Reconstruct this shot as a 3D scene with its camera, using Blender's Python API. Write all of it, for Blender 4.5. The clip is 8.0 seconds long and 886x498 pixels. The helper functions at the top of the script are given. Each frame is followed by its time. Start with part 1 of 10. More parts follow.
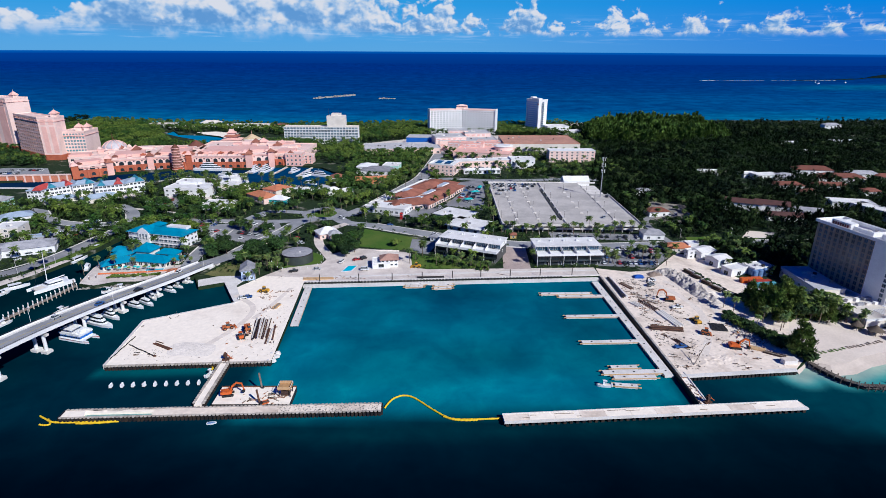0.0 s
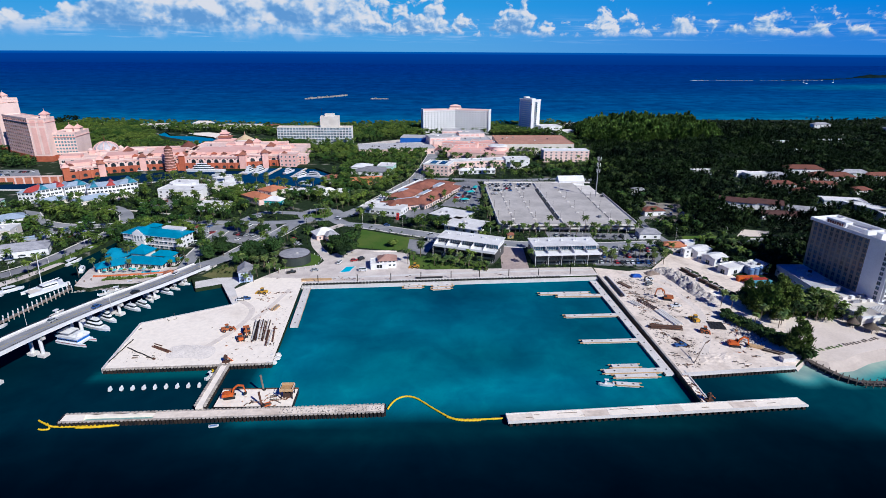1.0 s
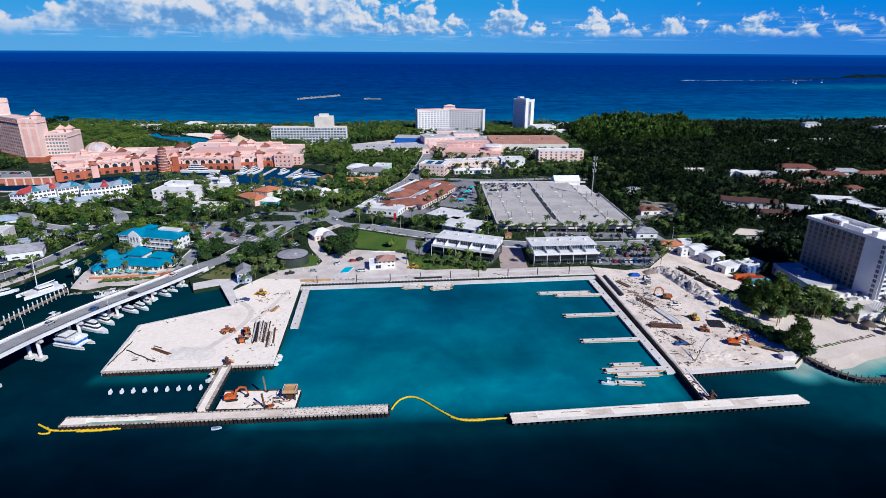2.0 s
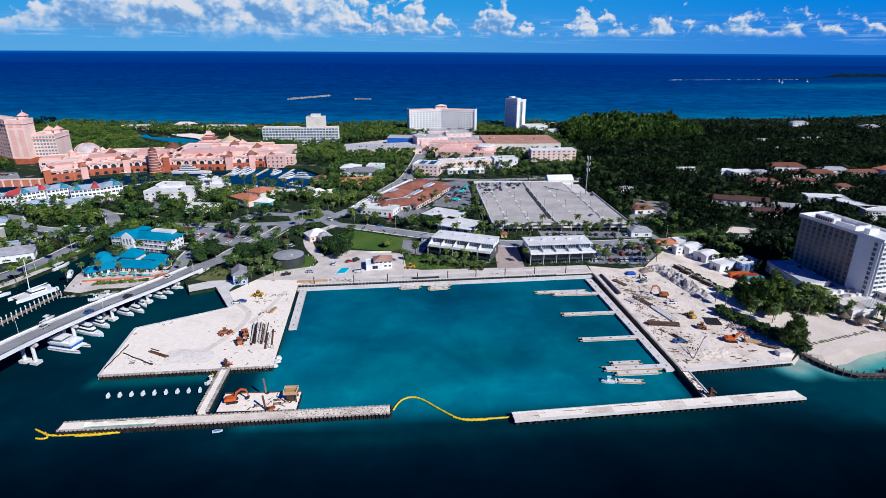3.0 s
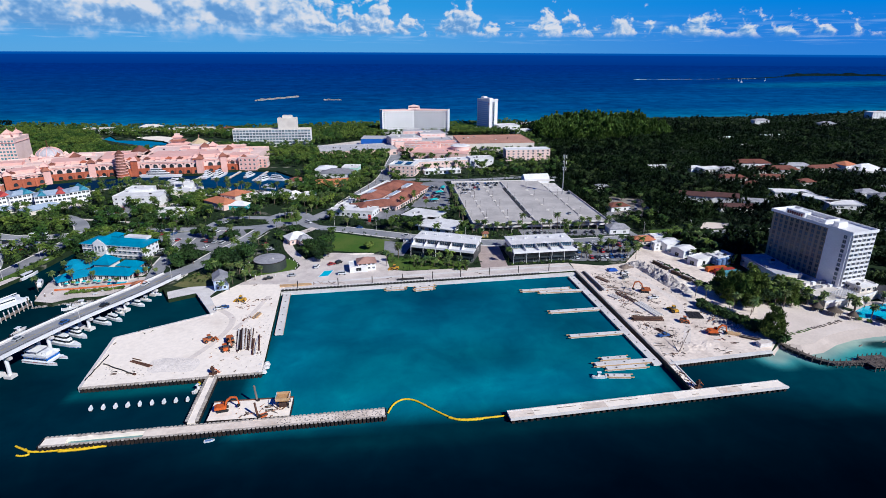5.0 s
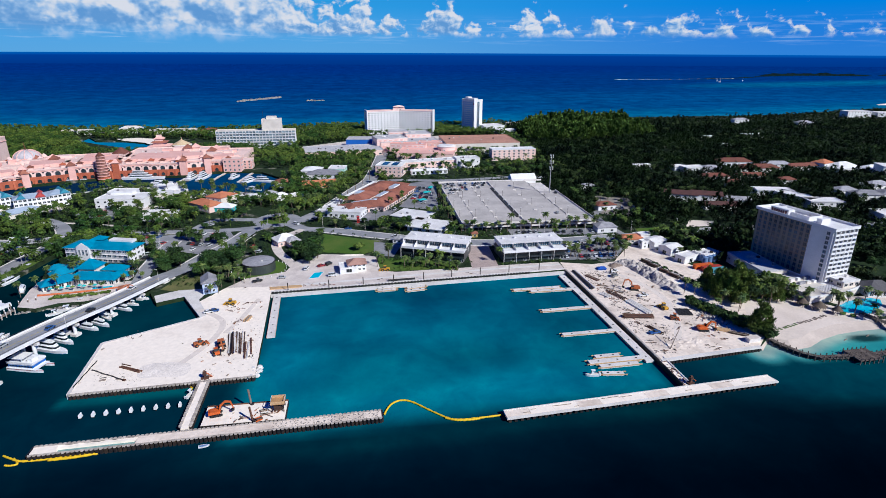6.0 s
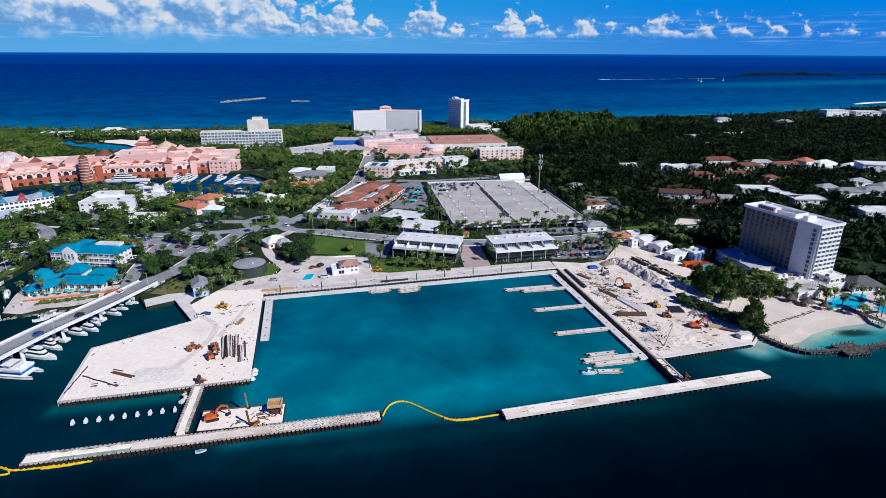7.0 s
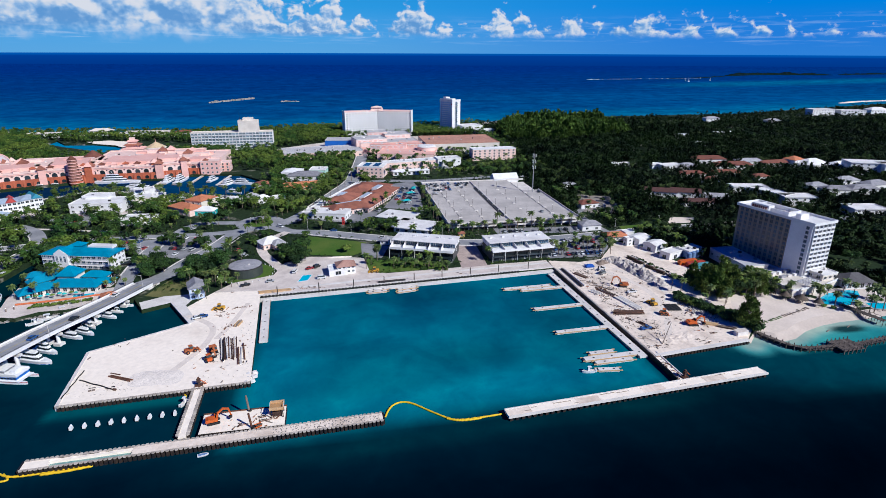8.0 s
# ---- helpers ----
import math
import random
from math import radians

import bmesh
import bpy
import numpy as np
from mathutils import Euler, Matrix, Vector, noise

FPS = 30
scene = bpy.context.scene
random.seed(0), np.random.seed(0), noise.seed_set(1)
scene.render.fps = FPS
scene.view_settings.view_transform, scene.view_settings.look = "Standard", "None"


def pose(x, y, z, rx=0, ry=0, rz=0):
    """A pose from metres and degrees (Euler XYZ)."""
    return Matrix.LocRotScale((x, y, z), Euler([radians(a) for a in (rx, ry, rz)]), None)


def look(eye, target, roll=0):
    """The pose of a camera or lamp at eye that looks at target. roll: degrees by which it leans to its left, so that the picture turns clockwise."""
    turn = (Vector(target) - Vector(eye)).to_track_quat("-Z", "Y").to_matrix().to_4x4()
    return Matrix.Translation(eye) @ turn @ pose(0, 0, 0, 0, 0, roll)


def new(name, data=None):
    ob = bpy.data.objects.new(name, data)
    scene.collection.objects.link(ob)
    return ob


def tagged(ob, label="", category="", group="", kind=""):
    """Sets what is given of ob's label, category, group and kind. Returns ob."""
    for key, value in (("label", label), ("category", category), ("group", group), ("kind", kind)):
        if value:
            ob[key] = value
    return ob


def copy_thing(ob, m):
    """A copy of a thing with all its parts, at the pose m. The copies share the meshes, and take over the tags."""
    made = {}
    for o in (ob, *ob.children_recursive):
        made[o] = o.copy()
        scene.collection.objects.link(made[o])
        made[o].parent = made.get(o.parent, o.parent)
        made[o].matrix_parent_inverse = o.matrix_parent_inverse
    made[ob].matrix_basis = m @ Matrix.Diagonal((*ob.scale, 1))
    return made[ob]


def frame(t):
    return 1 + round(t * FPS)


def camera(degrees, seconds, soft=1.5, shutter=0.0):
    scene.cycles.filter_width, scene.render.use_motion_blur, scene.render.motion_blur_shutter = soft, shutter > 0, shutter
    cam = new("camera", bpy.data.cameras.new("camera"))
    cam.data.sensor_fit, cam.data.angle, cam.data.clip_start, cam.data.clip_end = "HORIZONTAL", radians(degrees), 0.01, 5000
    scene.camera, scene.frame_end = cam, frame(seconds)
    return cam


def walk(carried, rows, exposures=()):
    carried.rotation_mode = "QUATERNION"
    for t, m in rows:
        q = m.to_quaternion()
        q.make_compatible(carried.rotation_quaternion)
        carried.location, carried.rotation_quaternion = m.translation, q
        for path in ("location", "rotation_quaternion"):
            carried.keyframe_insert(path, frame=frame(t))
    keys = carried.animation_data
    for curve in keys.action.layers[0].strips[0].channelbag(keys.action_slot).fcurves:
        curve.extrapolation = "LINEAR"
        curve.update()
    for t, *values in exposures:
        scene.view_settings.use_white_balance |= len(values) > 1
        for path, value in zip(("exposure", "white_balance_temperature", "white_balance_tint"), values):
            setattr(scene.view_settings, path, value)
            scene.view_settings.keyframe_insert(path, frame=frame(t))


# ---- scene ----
cam = camera(77.3, 8.0, 0.4)
PATH = [
    (0, (-6.131, 0.095, 121.657), (-6.169, 1.976, 120.979), 0.3),
    (0.5, (-8.026, 0.164, 121.647), (-8.049, 2.045, 120.97), 0.3),
    (1, (-9.934, 0.216, 121.632), (-9.942, 2.097, 120.955), 0.3),
    (1.5, (-11.847, 0.269, 121.617), (-11.841, 2.151, 120.94), 0.3),
    (3, (-17.566, 0.519, 121.519), (-17.511, 2.4, 120.842), 0.3),
    (3.5, (-19.463, 0.65, 121.502), (-19.383, 2.531, 120.826), 0.28),
    (4, (-21.364, 0.851, 121.491), (-21.257, 2.73, 120.815), 0.27),
    (4.5, (-23.28, 1.083, 121.478), (-23.146, 2.961, 120.802), 0.26),
    (6, (-29.096, 1.81, 121.371), (-28.876, 3.68, 120.697), 0.26),
    (6.5, (-31.062, 2.1, 121.358), (-30.813, 3.967, 120.685), 0.25),
    (7, (-33.076, 2.433, 121.346), (-32.804, 4.297, 120.673), 0.24),
    (7.5, (-35.135, 2.813, 121.336), (-34.842, 4.674, 120.663), 0.23),
    (8, (-37.232, 3.221, 121.326), (-36.923, 5.079, 120.653), 0.22),
]
walk(cam, [(t, look(eye, target, roll)) for t, eye, target, roll in PATH], [(0, 0.0, 5930, 10), (8, 0.0, 5930, 10)])

# ---- light ----
SUN_AZ, SUN_EL = 136.6, 38.0          # clockwise from +y, and above the horizon, degrees
sun_way = Vector((math.sin(radians(SUN_AZ)) * math.cos(radians(SUN_EL)), math.cos(radians(SUN_AZ)) * math.cos(radians(SUN_EL)), math.sin(radians(SUN_EL))))
sun = new("sun", bpy.data.lights.new("sun", "SUN"))
sun.data.energy, sun.data.angle, sun.data.color = 5.0, radians(0.5), (0.975, 0.95, 0.875)
sun.matrix_basis = look(sun_way * 300, (0, 0, 0))
scene.view_settings.exposure = 0.0


class Nodes:
    """Short hand for node trees."""
    def __init__(self, tree):
        self.tree = tree
        tree.nodes.clear()

    def __call__(self, kind, *links, **values):
        n = self.tree.nodes.new(kind)
        for k, v in values.items():
            setattr(n, k, v)
        for socket, source in links:
            self.put(n.inputs[socket], source)
        return n

    def put(self, socket, source):
        if hasattr(source, "is_output"):
            self.tree.links.new(source, socket)
        elif hasattr(source, "outputs"):
            self.tree.links.new(source.outputs[0], socket)
        else:
            socket.default_value = source

    def math(self, op, a, b=0.0, c=0.0, clamp=False):
        return self("ShaderNodeMath", (0, a), (1, b), (2, c), operation=op, use_clamp=clamp)

    def mix(self, fac, a, b, blend="MIX"):
        n = self("ShaderNodeMix", data_type="RGBA", blend_type=blend)
        self.put(n.inputs[0], fac), self.put(n.inputs[6], a), self.put(n.inputs[7], b)
        return n.outputs[2]

    def ramp(self, fac, stops, mode="LINEAR"):
        n = self("ShaderNodeValToRGB", (0, fac))
        n.color_ramp.interpolation = mode
        e = n.color_ramp.elements
        while len(e) < len(stops):
            e.new(0.5)
        for el, (p, c) in zip(e, stops):
            el.position = p
            el.color = c if len(c) == 4 else (*c, 1)
        return n.outputs[0]

    def noise(self, vec, scale, detail=4.0, rough=0.55, distort=0.0):
        return self("ShaderNodeTexNoise", ("Vector", vec), ("Scale", scale), ("Detail", detail), ("Roughness", rough), ("Distortion", distort)).outputs[0]

    def smooth(self, x, lo, hi, a=0.0, b=1.0):
        return self("ShaderNodeMapRange", (0, x), (1, lo), (2, hi), (3, a), (4, b), interpolation_type="SMOOTHSTEP").outputs[0]


def make_world():
    world = bpy.data.worlds.new("sky")
    scene.world = world
    world.use_nodes = True
    N = Nodes(world.node_tree)
    sky = N("ShaderNodeTexSky", sky_type="NISHITA", sun_disc=False, sun_elevation=radians(SUN_EL), sun_rotation=radians(SUN_AZ),
            altitude=100.0, air_density=1.0, dust_density=0.3, ozone_density=3.0)
    way = N("ShaderNodeTexCoord").outputs["Generated"]
    xyz = N("ShaderNodeSeparateXYZ", (0, way))
    az = N.math("MULTIPLY", N.math("ARCTAN2", xyz.outputs[0], xyz.outputs[1]), 57.2958)
    el = N.math("MULTIPLY", N.math("ARCSINE", xyz.outputs[2]), 57.2958)
    # clear sky: azure overhead, paler haze low over the sea, deeper blue away to the east
    up = N.math("DIVIDE", el, 14.0, clamp=True)
    west = N.ramp(up, [(0.0, (0.130, 0.42, 0.76)), (0.10, (0.105, 0.41, 0.79)), (0.28, (0.045, 0.36, 0.76)), (1.0, (0.02, 0.20, 0.62))])
    east = N.ramp(up, [(0.0, (0.040, 0.24, 0.70)), (0.10, (0.030, 0.23, 0.72)), (0.28, (0.010, 0.24, 0.74)), (1.0, (0.01, 0.15, 0.58))])
    low_sky = N.mix(1.0, N.mix(N.smooth(az, -8.0, 42.0), west, east), (9.0, 9.0, 9.0, 1), "MULTIPLY")
    high_sky = N.mix(1.0, sky, (0.010, 0.125, 0.60, 1), "MULTIPLY")
    # away from the cloudy quarter the low sky is a plain deeper blue
    away = N.smooth(N.math("ABSOLUTE", az), 58.0, 95.0)
    low_sky = N.mix(away, low_sky, (0.15, 1.6, 5.6, 1))
    clear = N.mix(N.smooth(el, 6.0, 16.0), low_sky, high_sky)
    # cumulus: how high the tops reach, degrees, along the horizon
    left = [(-44, 3.0), (-38, 2.6), (-35, 3.0), (-32.5, 4.6), (-29, 6.2), (-20, 6.4), (-13, 6.4), (-10.4, 6.2), (-8.2, 5.8), (-6.4, 4.8), (-5.2, 2.8), (-3.9, 4.1),
            (-2.8, 3.2), (-1.9, 4.9), (-0.7, 4.8), (0.4, 2.0), (1.3, 4.1), (2.2, 2.0), (4.6, 1.9), (5.6, 3.9), (6.4, 4.3), (7.4, 5.0), (8.4, 2.4), (11.5, 2.3), (12.6, 1.7)]
    right = [(13.4, 1.9), (14.6, 3.2), (15.6, 3.0), (17, 2.7), (18.6, 3.0), (20, 1.9), (21, 3.0), (22.4, 3.3), (23.2, 1.8), (24, 2.5), (24.8, 1.5), (26, 2.7), (27, 1.9),
             (28.2, 2.3), (29.6, 2.5), (30.3, 1.4), (31.4, 3.0), (32.6, 2.0), (33.4, 1.3), (34.8, 2.2), (36.4, 1.4), (37.8, 3.0), (38.6, 1.7), (39.6, 2.5), (40.3, 1.4), (42.3, 2.1), (43.4, 1.5), (46, 2.2), (52, 1.6)]
    def tops(stops, lo, hi):
        fac = N("ShaderNodeMapRange", (0, az), (1, lo), (2, hi), (3, 0.0), (4, 1.0), clamp=True).outputs[0]
        return N.math("MULTIPLY", N.ramp(fac, [((a - lo) / (hi - lo), (t / 8, t / 8, t / 8)) for a, t in stops]), 8.0)
    rest = N.math("GREATER_THAN", az, 13.0)
    top = N.math("ADD", N.math("MULTIPLY", tops(left, -44, 12.6), N.math("SUBTRACT", 1.0, rest)), N.math("MULTIPLY", tops(right, 13.4, 52), rest))
    flat = N("ShaderNodeCombineXYZ", (0, az), (1, N.math("MULTIPLY", el, 1.25)), (2, 3.7))
    sunny = N("ShaderNodeVectorMath", (0, flat), (1, (0.22, 0.30, 0.0)), operation="ADD")
    bank = N.smooth(az, -5.0, -13.0)

    def heaps(at):
        """Rounded cloud heaps, soft and large with smaller ones on them."""
        warp = N("ShaderNodeVectorMath", (0, at), (1, N("ShaderNodeTexNoise", ("Vector", at), ("Scale", 0.8), ("Detail", 5.0)).outputs[1]), operation="ADD")
        d = [N("ShaderNodeTexVoronoi", ("Vector", warp.outputs[0]), ("Scale", k), ("Smoothness", 0.3), feature="SMOOTH_F1").outputs[0] for k in (0.26, 0.8, 2.2)]
        return N.math("SUBTRACT", 1.03, N.math("ADD", N.math("ADD", N.math("MULTIPLY", d[0], 0.62), N.math("MULTIPLY", d[1], 0.32)), N.math("MULTIPLY", d[2], 0.16)))
    lit = N("ShaderNodeVectorMath", (0, flat), (1, (0.5, 0.9, 0.0)), operation="ADD")
    n1 = N.mix(N.math("MULTIPLY", bank, 0.9), N.noise(flat, 0.72, 7.0, 0.56, 0.25), heaps(flat))
    n2 = N.mix(N.math("MULTIPLY", bank, 0.9), N.noise(sunny, 0.72, 7.0, 0.56, 0.25), heaps(lit))
    broad = N.noise(flat, 0.22, 3.0, 0.5)
    over = N.math("SUBTRACT", top, el)
    body = N.math("ADD", N.math("MULTIPLY", over, N.math("ADD", 0.42, N.math("MULTIPLY", bank, 0.22))), N.math("MULTIPLY", N.math("SUBTRACT", n1, 0.5), 4.0))
    low = N.smooth(N.math("ADD", el, N.math("MULTIPLY", n1, 0.7)), N.math("SUBTRACT", 1.45, N.math("MULTIPLY", bank, 0.5)), N.math("ADD", 2.1, N.math("MULTIPLY", bank, 0.7)))
    thick = N.math("MULTIPLY", N.math("MULTIPLY", N.smooth(body, -0.05, 0.45), low), N.math("SUBTRACT", 1.0, away))
    # thin streaks of far cloud under the bases
    streak_at = N("ShaderNodeCombineXYZ", (0, N.math("MULTIPLY", az, 0.16)), (1, N.math("MULTIPLY", el, 2.2)), (2, 9.0))
    streak = N.math("MULTIPLY", N.smooth(N.noise(streak_at, 1.6, 5.0, 0.6), 0.50, 0.72), N.smooth(el, 0.35, 1.2))
    streak = N.math("MULTIPLY", streak, N.smooth(el, 3.4, 1.6))
    relief = N.math("MULTIPLY", N.math("SUBTRACT", n1, n2), N.math("SUBTRACT", 3.2, N.math("MULTIPLY", bank, 1.0)))
    shade = N.math("ADD", relief, N.math("SUBTRACT", N.math("ADD", N.math("MULTIPLY", broad, N.math("ADD", 0.9, N.math("MULTIPLY", bank, 0.35))), N.math("MULTIPLY", el, 0.11)), N.math("MULTIPLY", bank, 0.26)))
    cloud = N.ramp(N.smooth(shade, 0.22, 1.12), [(0.0, (0.155, 0.36, 0.68)), (0.42, (0.36, 0.55, 0.80)), (0.78, (0.66, 0.74, 0.84)), (1.0, (0.88, 0.86, 0.86))])
    cloud = N.mix(1.0, cloud, (8.6, 8.6, 8.6, 1), "MULTIPLY")
    seen = N.mix(N.math("MULTIPLY", streak, N.math("ADD", 0.35, N.math("MULTIPLY", bank, 0.25))), clear, (4.6, 6.2, 8.2, 1))
    seen = N.mix(N.math("MULTIPLY", thick, 0.93), seen, cloud)
    # the open sea goes on below the horizon
    sea = N.ramp(N.smooth(el, -1.5, -0.2), [(0.0, (0.002, 0.36, 2.2)), (0.9, (0.004, 0.48, 2.8)), (1.0, (0.02, 1.0, 4.2))])
    seen = N.mix(N.smooth(el, -0.19, -0.25), seen, sea)
    back = N("ShaderNodeBackground", (0, seen), (1, 0.1))
    N("ShaderNodeOutputWorld", (0, back))


make_world()

# ---- materials ----
MATS = {}


def surface(name, colour, other=None, scale=0.3, fine=4.0, rough=0.8, metal=0.0, bump=0.0, spec=0.3, island=0.0, object_random=0.0, mixing=(0.35, 0.7), grain=0.25):
    """A procedural material: two colours mixed by coarse noise, fine grain over it, bump, and a shade of chance by piece."""
    if name in MATS:
        return MATS[name]
    mat = bpy.data.materials.new(name)
    mat.use_nodes = True
    N = Nodes(mat.node_tree)
    at = N("ShaderNodeNewGeometry").outputs["Position"]
    c2 = other or tuple(c * 0.8 for c in colour)
    coarse = N.noise(at, scale, 5.0, 0.6)
    col = N.mix(N.smooth(coarse, mixing[0], mixing[1]), (*colour, 1), (*c2, 1))
    g = N.noise(at, fine, 3.0, 0.6)
    col = N.mix(1.0, col, N.ramp(g, [(0.25, (1 - grain,) * 3), (0.75, (1 + grain,) * 3)]), "MULTIPLY")
    if island:
        r = N("ShaderNodeNewGeometry").outputs["Random Per Island"]
        col = N.mix(1.0, col, N.ramp(r, [(0.0, (1 - island,) * 3), (1.0, (1 + island,) * 3)]), "MULTIPLY")
    if object_random:
        r = N("ShaderNodeObjectInfo").outputs["Random"]
        col = N.mix(1.0, col, N.ramp(r, [(0.0, (1 - object_random,) * 3), (1.0, (1 + object_random,) * 3)]), "MULTIPLY")
    b = N("ShaderNodeBsdfPrincipled", ("Base Color", col), ("Roughness", rough), ("Metallic", metal), ("Specular IOR Level", spec))
    if bump:
        N.put(b.inputs["Normal"], N("ShaderNodeBump", ("Height", g), ("Strength", bump), ("Distance", 0.3)).outputs[0])
    N("ShaderNodeOutputMaterial", (0, b))
    MATS[name] = mat
    return mat


def make_water():
    mat = bpy.data.materials.new("sea_water")
    mat.use_nodes = True
    N = Nodes(mat.node_tree)
    at = N("ShaderNodeNewGeometry").outputs["Position"]
    col = N("ShaderNodeAttribute", attribute_name="water_colour").outputs[0]
    far = N("ShaderNodeMapping", ("Vector", at), ("Scale", (0.25, 1.0, 1.0)))
    patch = N.noise(at, 0.021, 5.0, 0.58, 0.4)
    col = N.mix(1.0, col, N.ramp(patch, [(0.32, (0.55, 0.66, 0.74)), (0.5, (0.95, 0.95, 0.95)), (0.68, (1.4, 1.28, 1.16))]), "MULTIPLY")
    spots = N.noise(at, 0.075, 4.0, 0.62, 0.6)
    col = N.mix(1.0, col, N.ramp(spots, [(0.36, (0.80, 0.86, 0.90)), (0.56, (1.0, 1.0, 1.0)), (0.70, (1.22, 1.14, 1.08))]), "MULTIPLY")
    streak = N.noise(far, 0.012, 5.0, 0.6)
    col = N.mix(1.0, col, N.ramp(streak, [(0.3, (0.84, 0.84, 0.86)), (0.7, (1.14, 1.14, 1.12))]), "MULTIPLY")
    waves = N.noise(at, 0.55, 5.0, 0.6)
    b = N("ShaderNodeBsdfPrincipled", ("Base Color", col), ("Roughness", 0.45), ("IOR", 1.33), ("Specular IOR Level", 0.0))
    N.put(b.inputs["Normal"], N("ShaderNodeBump", ("Height", waves), ("Strength", 0.25), ("Distance", 0.25)).outputs[0])
    N("ShaderNodeOutputMaterial", (0, b))
    return mat


def glass_dark(name, colour, rough=0.12):
    return surface(name, colour, tuple(c * 0.6 for c in colour), scale=0.15, fine=1.0, rough=rough, spec=0.5, object_random=0.5, grain=0.1)


WATER = make_water()
TRACK = surface("compacted_sand", (0.70, 0.61, 0.53), (0.80, 0.70, 0.61), scale=0.25, fine=1.5, rough=0.95, grain=0.1)
SAND = surface("coral_sand", (0.92, 0.815, 0.695), (0.74, 0.635, 0.53), scale=0.06, fine=0.5, rough=0.95, bump=0.05, spec=0.1, mixing=(0.50, 0.85), grain=0.09)
CHURNED = surface("churned_sand", (0.82, 0.70, 0.59), (0.57, 0.465, 0.38), scale=0.08, fine=0.6, rough=0.95, bump=0.15, spec=0.1, mixing=(0.42, 0.75), grain=0.14)
BEACH = surface("beach_sand", (0.76, 0.655, 0.565), (0.67, 0.57, 0.485), scale=0.05, fine=1.2, rough=0.95, bump=0.2, spec=0.1, grain=0.08)
SOIL = surface("scrub_ground", (0.020, 0.036, 0.016), (0.40, 0.36, 0.31), scale=0.07, fine=0.45, rough=0.95, bump=0.4, spec=0.1, mixing=(0.56, 0.78), grain=0.4)
LAWN = surface("lawn", (0.060, 0.125, 0.020), (0.105, 0.15, 0.032), scale=0.07, fine=1.5, rough=0.95, bump=0.2, spec=0.1, grain=0.2)
ASPHALT = surface("asphalt", (0.20, 0.20, 0.215), (0.30, 0.295, 0.30), scale=0.08, fine=1.5, rough=0.9, spec=0.2, grain=0.15)
ROADGREY = surface("road_asphalt", (0.24, 0.245, 0.26), (0.34, 0.34, 0.355), scale=0.1, fine=1.5, rough=0.9, spec=0.2, grain=0.12)
PAVING = surface("pale_paving", (0.70, 0.62, 0.555), (0.54, 0.465, 0.42), scale=0.12, fine=2.0, rough=0.9, spec=0.15, grain=0.15)
CONCRETE = surface("white_concrete", (0.72, 0.68, 0.64), (0.60, 0.56, 0.52), scale=0.15, fine=2.5, rough=0.85, bump=0.1, spec=0.2, grain=0.12)
DECKGREY = surface("parking_deck_concrete", (0.53, 0.49, 0.455), (0.40, 0.37, 0.345), scale=0.07, fine=1.0, rough=0.9, spec=0.2, grain=0.1)
STEEL = surface("tarred_steel", (0.012, 0.013, 0.016), (0.045, 0.030, 0.022), scale=0.4, fine=3.0, rough=0.55, spec=0.4, grain=0.3)
RUST = surface("rusted_steel", (0.13, 0.055, 0.03), (0.06, 0.035, 0.028), scale=0.6, fine=4.0, rough=0.8, grain=0.3, object_random=0.3)
WHITE = surface("white_paint", (0.80, 0.79, 0.78), (0.70, 0.69, 0.68), scale=0.12, fine=1.5, rough=0.6, grain=0.06)
ROOFWHITE = surface("white_roof_membrane", (0.78, 0.76, 0.74), (0.62, 0.60, 0.58), scale=0.1, fine=1.2, rough=0.8, grain=0.1)
CREAM = surface("cream_render", (0.72, 0.66, 0.58), (0.62, 0.56, 0.49), scale=0.1, fine=1.2, rough=0.8, grain=0.08)
TAN = surface("tan_render", (0.26, 0.215, 0.165), (0.22, 0.18, 0.14), scale=0.1, fine=1.2, rough=0.8, grain=0.08)
PINK = surface("salmon_render", (0.80, 0.47, 0.40), (0.72, 0.40, 0.34), scale=0.07, fine=0.8, rough=0.85, grain=0.08)
PINKPALE = surface("pale_pink_render", (0.84, 0.61, 0.535), (0.74, 0.52, 0.45), scale=0.07, fine=0.8, rough=0.85, grain=0.08)
REDWALL = surface("brick_red_render", (0.47, 0.13, 0.065), (0.34, 0.09, 0.05), scale=0.1, fine=1.0, rough=0.85, grain=0.15)
BROWNTILE = surface("brown_red_tiles", (0.20, 0.075, 0.05), (0.15, 0.055, 0.04), scale=0.3, fine=2.0, rough=0.8, grain=0.25, object_random=0.25)
TERRA = surface("terracotta_tiles", (0.33, 0.125, 0.08), (0.22, 0.085, 0.06), scale=0.12, fine=2.0, rough=0.8, grain=0.25, object_random=0.2)
BLUEROOF = surface("blue_metal_roof", (0.006, 0.24, 0.38), (0.005, 0.18, 0.30), scale=0.2, fine=2.0, rough=0.45, spec=0.4, grain=0.12)
GREYROOF = surface("grey_shingle_roof", (0.36, 0.35, 0.37), (0.24, 0.24, 0.26), scale=0.3, fine=2.5, rough=0.8, grain=0.2, object_random=0.25)
BLUEPAINT = surface("bright_blue_paint", (0.02, 0.14, 0.50), (0.015, 0.11, 0.42), scale=0.1, fine=1.0, rough=0.6, grain=0.06)
TEALPAINT = surface("teal_canvas", (0.03, 0.42, 0.42), (0.02, 0.33, 0.34), scale=0.3, fine=2.0, rough=0.8, grain=0.1)
